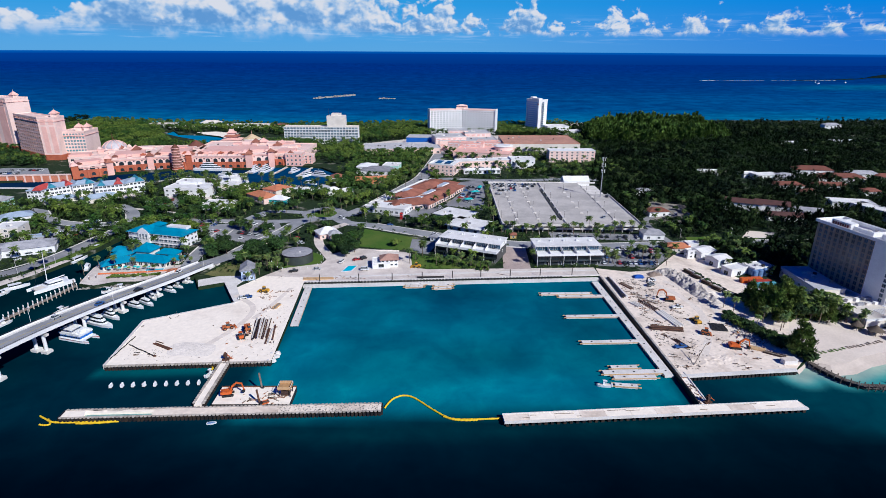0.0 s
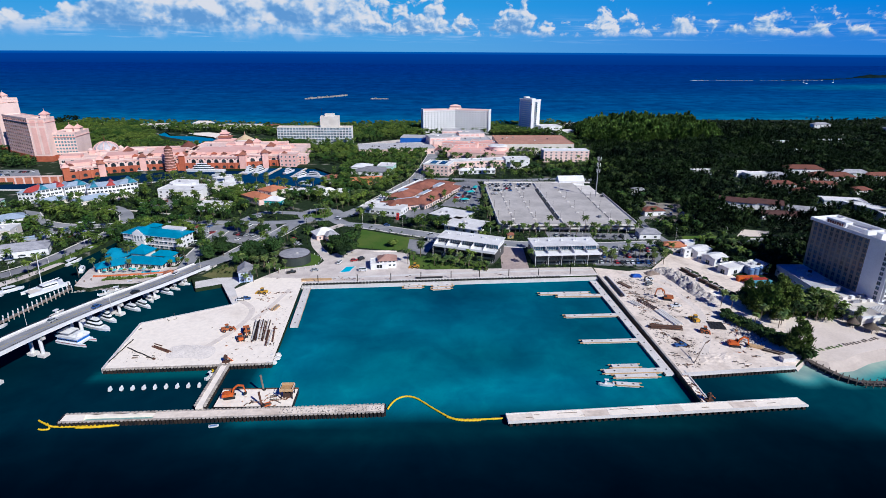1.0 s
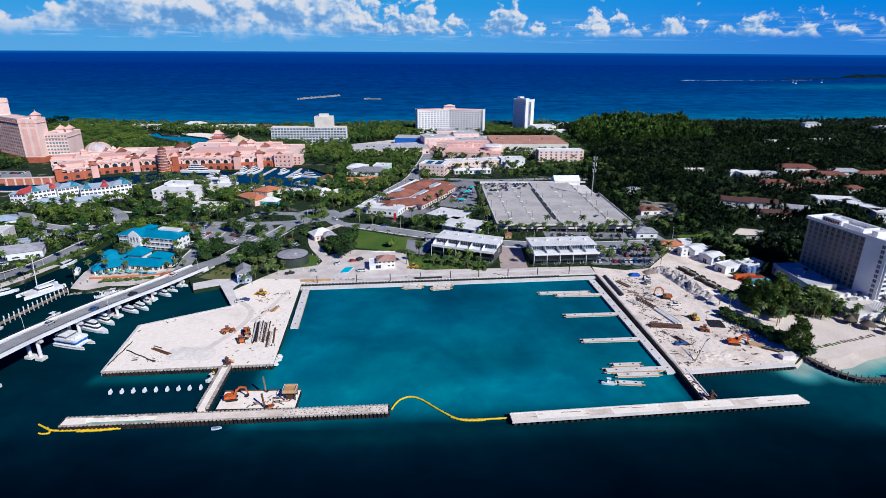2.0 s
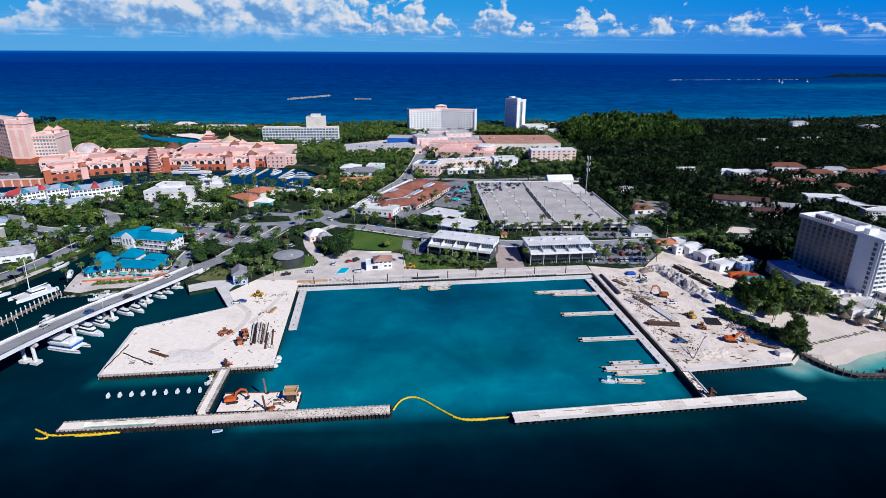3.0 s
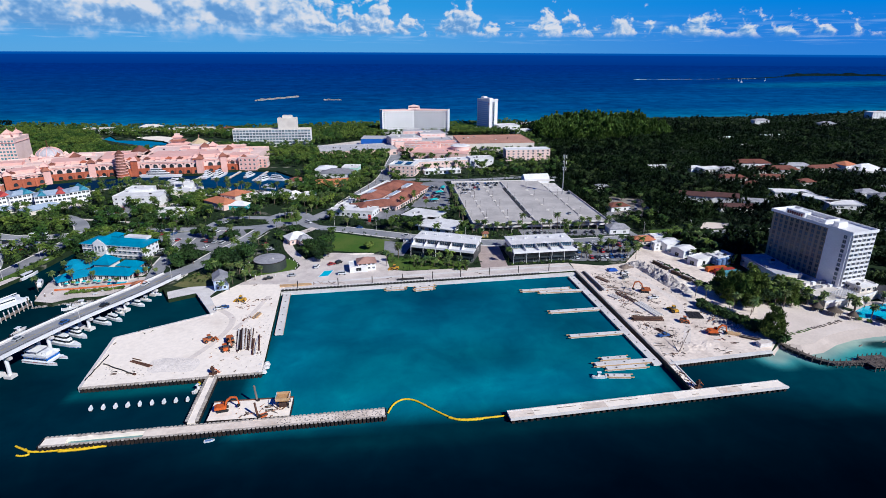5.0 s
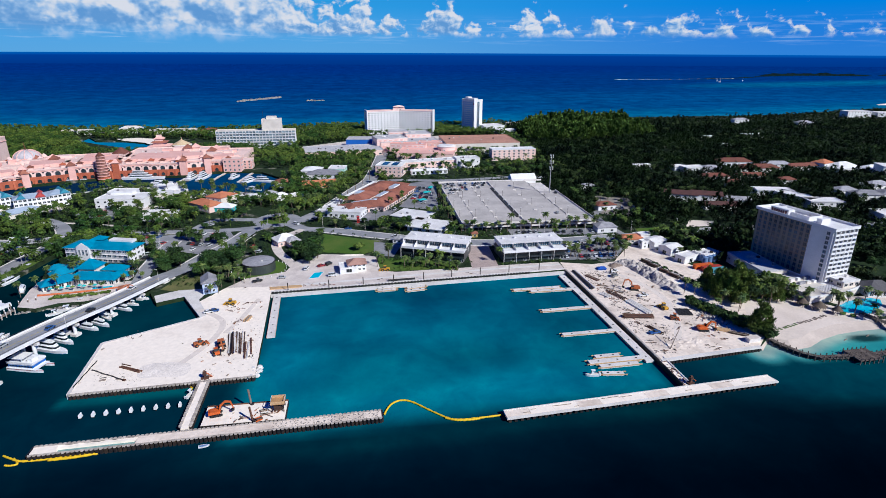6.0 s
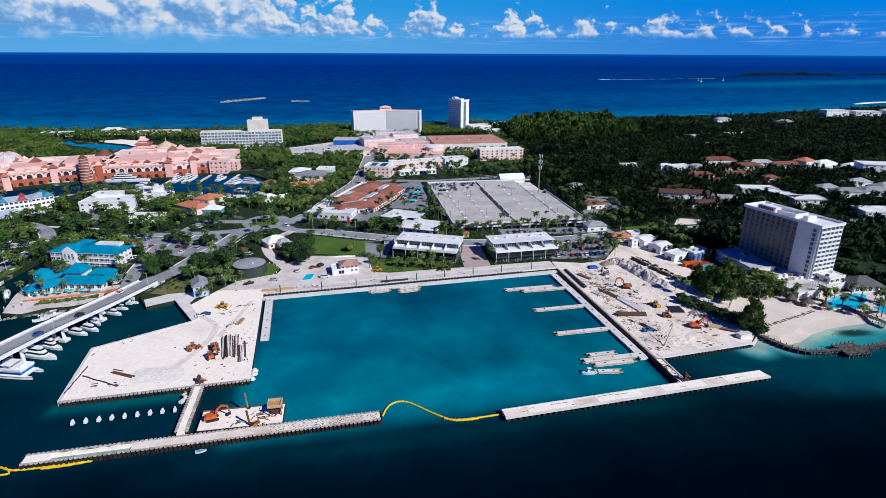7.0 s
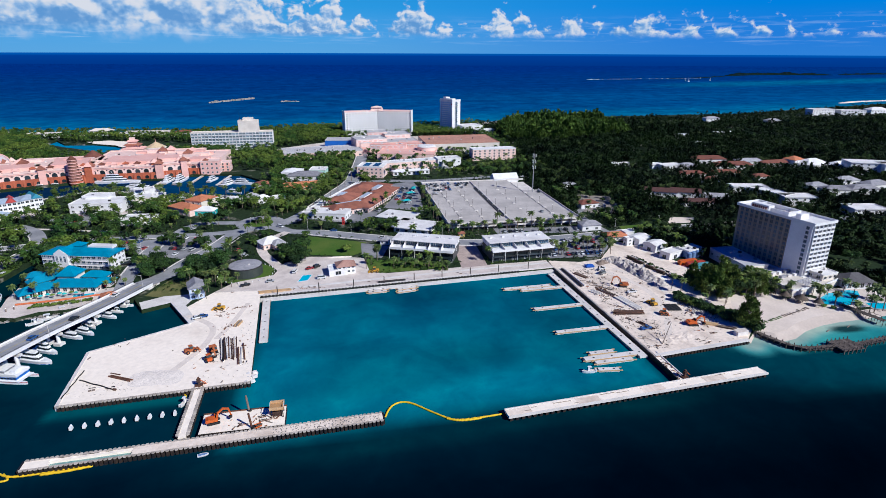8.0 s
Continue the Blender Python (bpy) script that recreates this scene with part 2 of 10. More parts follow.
ORANGE = surface("orange_machine_paint", (0.62, 0.12, 0.02), (0.45, 0.09, 0.02), scale=0.8, fine=5.0, rough=0.5, grain=0.2)
YELLOW = surface("yellow_boom_fabric", (0.80, 0.50, 0.015), (0.68, 0.42, 0.012), scale=0.4, fine=3.0, rough=0.6, grain=0.12)
BLACK = surface("black_rubber", (0.015, 0.015, 0.017), (0.03, 0.03, 0.03), scale=1.0, fine=5.0, rough=0.7, grain=0.2)
TIMBER = surface("weathered_timber", (0.24, 0.19, 0.15), (0.15, 0.12, 0.10), scale=0.5, fine=5.0, rough=0.85, grain=0.3, object_random=0.25)
LUMBER = surface("fresh_lumber", (0.58, 0.38, 0.20), (0.48, 0.30, 0.16), scale=0.6, fine=5.0, rough=0.8, grain=0.2)
ROCK = surface("grey_boulders", (0.33, 0.30, 0.27), (0.20, 0.18, 0.16), scale=0.3, fine=2.0, rough=0.9, bump=0.4, grain=0.3, island=0.25)
SPOIL = surface("spoil_heap", (0.36, 0.33, 0.31), (0.55, 0.49, 0.45), scale=0.25, fine=1.5, rough=0.95, bump=0.5, grain=0.3)
BARK = surface("bark", (0.14, 0.10, 0.075), (0.22, 0.17, 0.13), scale=1.0, fine=6.0, rough=0.9, grain=0.3)
LEAF = surface("dark_leaves", (0.014, 0.040, 0.010), (0.046, 0.090, 0.020), scale=0.12, fine=2.0, rough=0.7, spec=0.2, island=0.45, object_random=0.3, grain=0.2)
PALMLEAF = surface("palm_fronds", (0.035, 0.075, 0.018), (0.150, 0.180, 0.045), scale=0.2, fine=2.0, rough=0.6, spec=0.3, island=0.4, object_random=0.3, grain=0.2)
PINELEAF = surface("casuarina_needles", (0.060, 0.110, 0.020), (0.150, 0.200, 0.042), scale=0.12, fine=2.0, rough=0.75, spec=0.15, island=0.45, object_random=0.25, grain=0.2)
# Darker copy of the palm fronds, woodland shade put into its colour.
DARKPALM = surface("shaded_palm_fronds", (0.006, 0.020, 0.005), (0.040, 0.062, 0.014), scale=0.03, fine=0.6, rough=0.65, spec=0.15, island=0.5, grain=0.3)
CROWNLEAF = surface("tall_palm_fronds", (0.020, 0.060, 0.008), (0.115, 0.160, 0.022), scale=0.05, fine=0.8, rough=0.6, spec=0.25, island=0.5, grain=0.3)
LIGHTLEAF = surface("bright_leaves", (0.085, 0.150, 0.022), (0.12, 0.16, 0.03), scale=0.2, fine=2.0, rough=0.7, spec=0.2, island=0.4, object_random=0.25, grain=0.2)
# Near-black tones: the deep shade of the woods is put into the colour.
WOODS = surface("shaded_woodland_leaves", (0.002, 0.008, 0.003), (0.020, 0.042, 0.010), scale=0.018, fine=0.25, rough=0.75, spec=0.1, island=0.6, grain=0.25)
GROVE = surface("pine_grove_needles", (0.034, 0.080, 0.014), (0.125, 0.200, 0.036), scale=0.05, fine=0.5, rough=0.75, spec=0.12, island=0.6, grain=0.25)
WETSAND = surface("wet_sand", (0.50, 0.42, 0.36), (0.58, 0.49, 0.42), scale=0.1, fine=1.0, rough=0.7, spec=0.3, grain=0.08)
# Shadow among the garden crowns is put into the darker leaf tone.
GARDEN = surface("shade_mottled_garden_leaves", (0.005, 0.022, 0.005), (0.060, 0.105, 0.020), scale=0.075, fine=0.6, rough=0.7, spec=0.2, island=0.8, grain=0.25)
GLASS = glass_dark("window_glass", (0.030, 0.042, 0.050))
GLASSBLUE = glass_dark("tinted_glass", (0.03, 0.085, 0.14))
POOL = surface("pool_water", (0.02, 0.50, 0.66), (0.015, 0.42, 0.58), scale=0.3, fine=1.5, rough=0.15, spec=0.4, grain=0.08)
CARS = [surface("car_paint_" + n, c, tuple(k * 0.85 for k in c), scale=0.5, fine=4.0, rough=0.3, spec=0.5, grain=0.05)
        for n, c in (("white", (0.75, 0.75, 0.75)), ("black", (0.02, 0.02, 0.022)), ("grey", (0.20, 0.21, 0.22)), ("red", (0.38, 0.025, 0.03)), ("blue", (0.03, 0.10, 0.30)), ("silver", (0.45, 0.46, 0.47)))]

# ---- building kit ----
class MB:
    """Collects vertices and faces of one mesh."""
    def __init__(self):
        self.v, self.f, self.mi = [], [], []

    def face(self, pts, mi=0):
        n = len(self.v)
        self.v += [tuple(p) for p in pts]
        self.f.append(tuple(range(n, n + len(pts))))
        self.mi.append(mi)
        return self

    def prism(self, pts, z0, z1, mi=0, top=None, m=None):
        """An upright prism over a counter-clockwise outline; top: another outline for the upper edge."""
        n, k = len(self.v), len(pts)
        low = [(x, y, z0) for x, y in pts]
        high = [(x, y, z1) for x, y in (top or pts)]
        self.v += [tuple(m @ Vector(p)) for p in low + high] if m else low + high
        self.f += [tuple(range(n + k - 1, n - 1, -1)), tuple(range(n + k, n + 2 * k))]
        self.f += [(n + i, n + (i + 1) % k, n + k + (i + 1) % k, n + k + i) for i in range(k)]
        self.mi += [mi] * (k + 2)
        return self

    def box(self, x0, x1, y0, y1, z0, z1, mi=0, m=None):
        return self.prism([(x0, y0), (x1, y0), (x1, y1), (x0, y1)], z0, z1, mi, None, m)

    def cyl(self, p0, p1, r0, r1=None, n=8, mi=0):
        p0, p1 = Vector(p0), Vector(p1)
        r1 = r0 if r1 is None else r1
        q = (p1 - p0).to_track_quat("Z", "Y")
        base = len(self.v)
        for p, r in ((p0, r0), (p1, r1)):
            self.v += [tuple(p + q @ Vector((r * math.cos(2 * math.pi * i / n), r * math.sin(2 * math.pi * i / n), 0))) for i in range(n)]
        self.f += [tuple(range(base + n - 1, base - 1, -1)), tuple(range(base + n, base + 2 * n))]
        self.f += [(base + i, base + (i + 1) % n, base + n + (i + 1) % n, base + n + i) for i in range(n)]
        self.mi += [mi] * (n + 2)
        return self

    def hip(self, w, d, z0, h, over=0.5, ridge=None, mi=0, cx=0.0, cy=0.0):
        """A hipped roof over a rectangle w by d; ridge: length of the ridge (0: a pyramid; w: gables)."""
        a, b = w / 2 + over, d / 2 + over
        along = w >= d
        r = max(0.0, abs(w - d)) / 2 if ridge is None else ridge / 2
        n = len(self.v)
        e = [(-a, -b), (a, -b), (a, b), (-a, b)]
        rp = [(-r, 0), (r, 0)] if along else [(0, -r), (0, r)]
        self.v += [(cx + x, cy + y, z0) for x, y in e] + [(cx + x, cy + y, z0 - 0.25) for x, y in e] + [(cx + x, cy + y, z0 + h) for x, y in rp]
        i0, i1 = n + 8, n + 9
        fs = [(n, n + 1, i1, i0), (n + 2, n + 3, i0, i1), (n + 1, n + 2, i1), (n + 3, n, i0)] if along else [(n + 1, n + 2, i1, i0), (n + 3, n, i0, i1), (n, n + 1, i0), (n + 2, n + 3, i1)]
        fs += [(n + 4 + i, n + 4 + (i + 1) % 4, n + (i + 1) % 4, n + i) for i in range(4)] + [(n + 7, n + 6, n + 5, n + 4)]
        self.f += fs
        self.mi += [mi] * len(fs)
        return self

    def mesh(self, name, mats, smooth=False):
        me = bpy.data.meshes.new(name)
        me.from_pydata(self.v, [], self.f)
        for mat in (mats if isinstance(mats, (list, tuple)) else [mats]):
            me.materials.append(mat)
        if any(self.mi):
            me.polygons.foreach_set("material_index", self.mi)
        if smooth:
            me.polygons.foreach_set("use_smooth", [True] * len(self.f))
        me.update()
        return me


def part(name, shape, mats, parent=None, label="", m=None, smooth=False):
    """Links a shape (a collected or ready mesh) as one object under a thing or a part."""
    me = shape if isinstance(shape, bpy.types.Mesh) else shape.mesh(name, mats, smooth)
    ob = new(name, me)
    ob.parent = parent
    if m is not None:
        ob.matrix_basis = m
    if label:
        ob["label"] = label
    return ob


def thing(name, label, category, m=None, group="", kind=""):
    """An empty at the base of a thing, which carries its parts."""
    ob = new(name)
    ob.empty_display_size = 0.5
    if m is not None:
        ob.matrix_basis = m
    return tagged(ob, label, category, group, kind)


GROUND = 2.0
BLOCKED = []        # footprints (centre, half sizes, turn) that trees keep off


def block_out(x, y, w, d, rz=0.0, margin=1.5):
    BLOCKED.append((x, y, w / 2 + margin, d / 2 + margin, math.cos(radians(rz)), math.sin(radians(rz))))


def is_blocked(x, y):
    for bx, by, a, b, c, s in BLOCKED:
        dx, dy = x - bx, y - by
        if abs(dx * c + dy * s) < a and abs(dy * c - dx * s) < b:
            return True
    return False


def inside(x, y, poly):
    hit = False
    for (x0, y0), (x1, y1) in zip(poly, poly[1:] + poly[:1]):
        if (y0 > y) != (y1 > y) and x < (x1 - x0) * (y - y0) / (y1 - y0) + x0:
            hit = not hit
    return hit


def sheet(name, outline, z, mat, depth=0.0, holes=(), label="", category=""):
    """A flat piece of the setting over an outline, with holes; depth: how far its rim walls go down."""
    from mathutils.geometry import tessellate_polygon
    loops = [[Vector((x, y, 0)) for x, y in lp] for lp in (outline, *holes)]
    tris = tessellate_polygon(loops)
    pts = [p for lp in loops for p in lp]
    mb = MB()
    mb.v = [(p.x, p.y, z) for p in pts]
    for a, b, c in tris:
        up = (pts[b] - pts[a]).cross(pts[c] - pts[a]).z > 0
        mb.f.append((a, b, c) if up else (a, c, b))
        mb.mi.append(0)
    if depth:
        for lp in loops:
            for p, q in zip(lp, lp[1:] + lp[:1]):
                mb.face([(p.x, p.y, z - depth), (q.x, q.y, z - depth), (q.x, q.y, z), (p.x, p.y, z)])
    ob = part(name, mb, mat)
    return tagged(ob, label, category, kind="structure")


def ribbon(name, pts, width, z, mat, label="", category="", keep_off=True, thick=0.06):
    """A road or path of even width along a line of points (x, y) or (x, y, z), smoothed."""
    P = [Vector((p[0], p[1], p[2] if len(p) > 2 else z)) for p in pts]
    out = []
    for i in range(len(P) - 1):
        p0, p1, p2, p3 = P[max(i - 1, 0)], P[i], P[i + 1], P[min(i + 2, len(P) - 1)]
        for k in range(6):
            t = k / 6
            out.append(0.5 * ((2 * p1) + (p2 - p0) * t + (2 * p0 - 5 * p1 + 4 * p2 - p3) * t * t + (3 * p1 - p0 - 3 * p2 + p3) * t ** 3))
    out.append(P[-1])
    mb = MB()
    for i, p in enumerate(out):
        d = (out[min(i + 1, len(out) - 1)] - out[max(i - 1, 0)]).normalized()
        s = Vector((-d.y, d.x, 0)).normalized() * (width / 2)
        mb.v += [tuple(p + s), tuple(p - s), tuple(p - s - Vector((0, 0, thick))), tuple(p + s - Vector((0, 0, thick)))]
        if i:
            a, b = 4 * (i - 1), 4 * i
            mb.f += [(a, a + 1, b + 1, b), (a + 1, a + 2, b + 2, b + 1), (a + 3, a, b, b + 3)]
            mb.mi += [0, 0, 0]
        if keep_off and i:
            q = out[i - 1]
            mid, l = (p + q) / 2, (p - q).length
            block_out(mid.x, mid.y, l, width, math.degrees(math.atan2(d.y, d.x)), 1.0)
    ob = part(name, mb, mat)
    return tagged(ob, label, category, kind="structure"), out

# ---- sea, land, roads ----
def lerp(a, b, t):
    t = max(0.0, min(1.0, t))
    t = t * t * (3 - 2 * t)
    return tuple(p + (q - p) * t for p, q in zip(a, b))


LAGOON = [(-450, 500), (-418, 482), (-345, 487), (-293, 512), (-277, 520), (-275, 535), (-256, 537), (-209, 511), (-188, 489), (-169, 505), (-134, 497), (-120, 520), (-128, 560),
          (-150, 588), (-174, 594), (-211, 590), (-223, 577), (-284, 577), (-297, 572), (-358, 543), (-383, 520), (-440, 506)]
BAY = [(-441, 858), (-416, 822), (-377, 818), (-345, 800), (-330, 783), (-320, 753), (-344, 745), (-372, 772), (-402, 793), (-440, 825)]
SITE_W = [(-150, 228.3), (-145, 190), (-79.8, 195.5), (-87.2, 275)]
SHORE_N = [(2600, 1500), (1320, 1240), (760, 1060), (400, 1040), (211, 990), (75, 940), (-92, 945), (-283, 918), (-390, 936), (-443, 938), (-590, 970), (-1600, 1080)]
LAND = [(-1600, 200), (-320, 215), (-262, 240), (-247, 265), (-240, 281), (-233.7, 305), (-230.6, 325), (-228.5, 346), (-223, 344), (-220.5, 320), (-215, 306), (-213.6, 292), (-210.5, 280), (-207.6, 270),
        (-198, 267.5), (-190, 273), (-178.7, 273.7), (-166, 279.5), (-150, 282), (-142, 268), (-130, 274.5), (-115, 249)] + SITE_W + [(76.5, 290.5), (83, 189), (131.3, 195), (140, 202.5), (147, 198.5), (154, 200),
        (164, 205.5), (176, 209.5), (188, 211.5), (204, 212.5), (230, 215), (300, 210), (1600, 260)] + SHORE_N


BEACH_EDGE = [(132, 193.5), (139, 199), (147, 193.5), (154, 195.5), (167, 201.4), (175, 204), (186, 206), (196, 207), (206, 205)]


def edge_distance(x, y, a, b):
    dx, dy = b[0] - a[0], b[1] - a[1]
    t = max(0.0, min(1.0, ((x - a[0]) * dx + (y - a[1]) * dy) / (dx * dx + dy * dy)))
    return math.hypot(x - a[0] - t * dx, y - a[1] - t * dy)


def shore_y(x):
    pts = sorted(SHORE_N)
    for (x0, y0), (x1, y1) in zip(pts, pts[1:]):
        if x0 <= x <= x1:
            return y0 + (y1 - y0) * (x - x0) / (x1 - x0)
    return pts[0][1] if x < pts[0][0] else pts[-1][1]


def water_colour(x, y):
    if y > 880:
        n = y - shore_y(x)
        beach = (0.05, 0.38, 0.45) if x < 150 else (0.012, 0.17, 0.30)
        c = lerp(beach, (0.004, 0.13, 0.28), n / (50 if x < 150 else 90))
        c = lerp(c, (0.0005, 0.070, 0.22), (n - 40) / 220)
        c = lerp(c, (0.0004, 0.044, 0.195), (n - 220) / 900)
        c = lerp(c, (0.0003, 0.034, 0.205), (n - 900) / 2200)
        shoal = math.exp(-((y - 2060 - (x - 1300) * 0.25) / 170) ** 2) * (1 / (1 + math.exp(-(x - 1180) / 130)))
        c = lerp(c, (0.004, 0.13, 0.27), shoal * 0.9)
        near = math.exp(-((y - 1480) / 260) ** 2) / (1 + math.exp(-(x - 250) / 220))
        return lerp(c, (0.001, 0.085, 0.25), near * 0.6)
    if y > 700:
        return (0.006, 0.17, 0.33)
    if y > 400:
        return (0.004, 0.022, 0.062) if x < -215 else (0.003, 0.045, 0.12)
    # Deep channel tone; lens vignette is also put into the near water's colour.
    c = lerp((0.0001, 0.0032, 0.0090), (0.0002, 0.0120, 0.0240), (y - 120) / 40)
    away = lerp((1.1,), (0.74,), (x + 40) / 130)[0]
    c = tuple(k * away for k in c)
    west = lerp((0.001, 0.026, 0.045), (0.001, 0.040, 0.058), (y - 170) / 70)
    west = tuple(k * lerp((0.42,), (0.95,), (x + 230) / 90)[0] for k in west)
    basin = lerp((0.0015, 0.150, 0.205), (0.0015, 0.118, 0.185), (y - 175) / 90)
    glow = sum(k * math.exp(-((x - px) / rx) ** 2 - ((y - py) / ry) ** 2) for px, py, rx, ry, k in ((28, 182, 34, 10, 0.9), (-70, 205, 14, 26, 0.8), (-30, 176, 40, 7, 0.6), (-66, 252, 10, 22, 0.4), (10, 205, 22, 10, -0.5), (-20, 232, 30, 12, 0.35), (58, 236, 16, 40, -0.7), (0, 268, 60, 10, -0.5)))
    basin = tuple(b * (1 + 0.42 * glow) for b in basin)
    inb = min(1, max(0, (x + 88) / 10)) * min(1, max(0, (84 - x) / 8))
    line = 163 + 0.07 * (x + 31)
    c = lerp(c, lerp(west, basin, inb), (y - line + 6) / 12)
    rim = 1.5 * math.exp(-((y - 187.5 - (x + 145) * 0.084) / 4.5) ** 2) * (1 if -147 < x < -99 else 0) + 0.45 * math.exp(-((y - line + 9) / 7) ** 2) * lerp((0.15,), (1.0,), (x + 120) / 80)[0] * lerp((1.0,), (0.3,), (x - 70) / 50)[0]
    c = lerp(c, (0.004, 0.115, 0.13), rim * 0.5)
    if x > 84:
        c = lerp(c, (0.002, 0.055, 0.075), (x - 84) / 30 * (1 if y > 150 else 0.3) * min(1, max(0, (y - 150) / 30)))
        off = min(edge_distance(x, y, a, b) for a, b in zip(BEACH_EDGE, BEACH_EDGE[1:]))
        inner = min(1.0, max(0.0, (x - 146) / 10)) * min(1.0, max(0.0, (y - 183) / 4))
        c = lerp((0.030, 0.27, 0.28), c, 1 - inner * (1 - (off - 16) / 8 if off > 16 else 1))
        c = lerp((0.34, 0.47, 0.40), lerp((0.06, 0.34, 0.33), c, (off - 5) / 7), (off - 1.5) / 6)
        c = lerp((0.012, 0.05, 0.055), c, (math.hypot((x - 187) / 11, (y - 200) / 4) - 0.5) / 0.6)
    return c


def make_sea():
    def steps(stops):
        out = []
        for (a, s), (b, _) in zip(stops, stops[1:]):
            out += [a + i * s for i in range(int((b - a) / s))]
        return out + [stops[-1][0]]
    xs = steps([(-6000, 400), (-800, 60), (-320, 12), (-170, 4), (122, 2), (214, 12), (320, 60), (2000, 400), (6400, 400)])
    ys = steps([(-1500, 200), (-100, 20), (100, 4), (176, 2), (214, 4), (300, 10), (400, 30), (900, 12), (1300, 50), (3000, 250), (6000, 250)])
    verts = [(x, y, 0.0) for y in ys for x in xs]
    w = len(xs)
    faces = [(j * w + i, j * w + i + 1, (j + 1) * w + i + 1, (j + 1) * w + i) for j in range(len(ys) - 1) for i in range(w - 1)]
    me = bpy.data.meshes.new("water")
    me.from_pydata(verts, [], faces)
    at = me.color_attributes.new("water_colour", "FLOAT_COLOR", "POINT")
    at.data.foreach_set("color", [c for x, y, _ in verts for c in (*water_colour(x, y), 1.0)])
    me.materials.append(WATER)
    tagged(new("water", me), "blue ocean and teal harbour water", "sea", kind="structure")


make_sea()
sheet("ground", LAND, GROUND, SOIL, 5.0, (LAGOON, BAY), "scrubby green island ground behind the quays", "ground")

# ---- ground covers and roads ----
def cover(name, outline, mat, label, category, lift=0.05, keep_off=False):
    ob = sheet(name, outline, GROUND + lift, mat, 0.0, (), label, category)
    if keep_off:
        COVERS.append(outline)
    return ob


COVERS = []
cover("ground_site_west", SITE_W + [(-84, 283), (-112, 284), (-122, 266), (-115, 249)], SAND, "white coral sand fill on the building site", "sand", keep_off=True)
cover("pavement_quay", [(-87.2, 275), (76.5, 290.5), (76.0, 303), (34, 300.5), (-21, 297), (-30, 300), (-33, 324), (-46, 328), (-66, 331), (-80, 322), (-84, 304), (-104, 296), (-112, 284), (-84, 283)], PAVING,
      "pale paved promenade along the quay", "pavement", 0.07, True)
cover("ground_site_east", [(76.5, 290.5), (83, 189), (131.3, 195), (139, 202.8), (140, 216), (152, 237), (158, 252), (162, 266), (152, 294), (146, 318), (134, 330), (124, 318), (110, 300), (95, 297), (77, 302)], CHURNED,
      "white churned sand of the building site", "sand", 0.06, True)
cover("beach", [(139, 202.8), (147, 198.5), (154, 200), (164, 205.5), (176, 209.5), (188, 211.5), (204, 212.5), (207, 216), (197, 223), (182, 227), (166, 236), (152, 237), (140, 216)], BEACH, "pale hotel beach sand", "beach", 0.06, True)
cover("lawn", [(-69, 372), (-30.6, 353), (-33, 334), (-40, 329), (-52, 331), (-68, 335)], LAWN, "mown green lawn behind the promenade", "lawn", 0.06, True)
cover("lawn_terrace", [(-34, 300), (-22, 298), (14, 299.5), (14, 311), (-20, 318), (-31, 322)], LAWN, "green garden lawn beside the terrace houses", "lawn", 0.06)
cover("lawn_tank", [(-99.5 + 15.5 * math.cos(a * 0.2618), 309 + 15 * math.sin(a * 0.2618)) for a in range(24)], LAWN, "round green lawn about the water tank", "lawn", 0.05, True)
cover("lawn_villas", [(10, 372), (26, 370), (24, 402), (14, 384)], LAWN, "strip of green lawn beside the garage", "lawn", 0.05)
cover("lawn_bridge", [(-146, 285), (-126, 278), (-118, 286), (-128, 312), (-138, 310)], surface("dry_grass", (0.16, 0.15, 0.055), (0.09, 0.11, 0.03), scale=0.15, fine=1.5, rough=0.95, grain=0.25), "dry grass bank beside the bridge", "grass", 0.05)
cover("lawn_canal", [(-245, 292), (-239.5, 290), (-232, 330), (-232, 352), (-238, 352)], LAWN, "narrow green verge along the canal", "lawn", 0.05)
cover("pavement_west_dock", [(-262, 240.5), (-247.2, 265.2), (-240.2, 281), (-234, 304), (-238.5, 304), (-246, 283), (-256, 264), (-275, 246)], PAVING, "concrete apron along the west dock", "pavement", 0.06)
cover("pavement_restaurant", [(-215, 306), (-213.6, 292), (-210.5, 280), (-207.6, 270.2), (-198, 267.7), (-190, 273.2), (-178.7, 273.9), (-166, 279.7), (-160, 285), (-163, 300), (-180, 296), (-200, 305)], PAVING,
      "pale paved terrace round the restaurant", "pavement", 0.06, True)
cover("pavement_inlet", [(-142, 268.2), (-130, 274.6), (-115, 249.3), (-113, 252), (-122, 270), (-119, 284), (-136, 283), (-146, 277)], CONCRETE, "concrete landing beside the inlet", "pavement", 0.065, True)
cover("parking_lot_street", [(-163, 348), (-140, 338), (-128, 372), (-137, 392), (-163, 388)], ASPHALT, "asphalt parking lot among trees", "parking", 0.05, True)
cover("parking_lot_east", [(78, 306), (112, 304), (126, 322), (124, 336), (80, 333)], ASPHALT, "asphalt parking lot beside the terrace houses", "parking", 0.05, True)
cover("parking_lot_mall", [(-14, 437), (17, 424), (23, 500), (20, 530), (-5, 520), (0, 480)], ASPHALT, "asphalt parking lot behind the shopping arcade", "parking", 0.05, True)
cover("parking_lot_west", [(-262, 438), (-226, 418), (-228, 442), (-256, 456)], ASPHALT, "asphalt parking lot under trees", "parking", 0.05, True)
cover("parking_lot_garage", [(60, 356), (124, 352), (127, 366), (60, 370)], ASPHALT, "asphalt lot in front of the garage", "parking", 0.05, True)
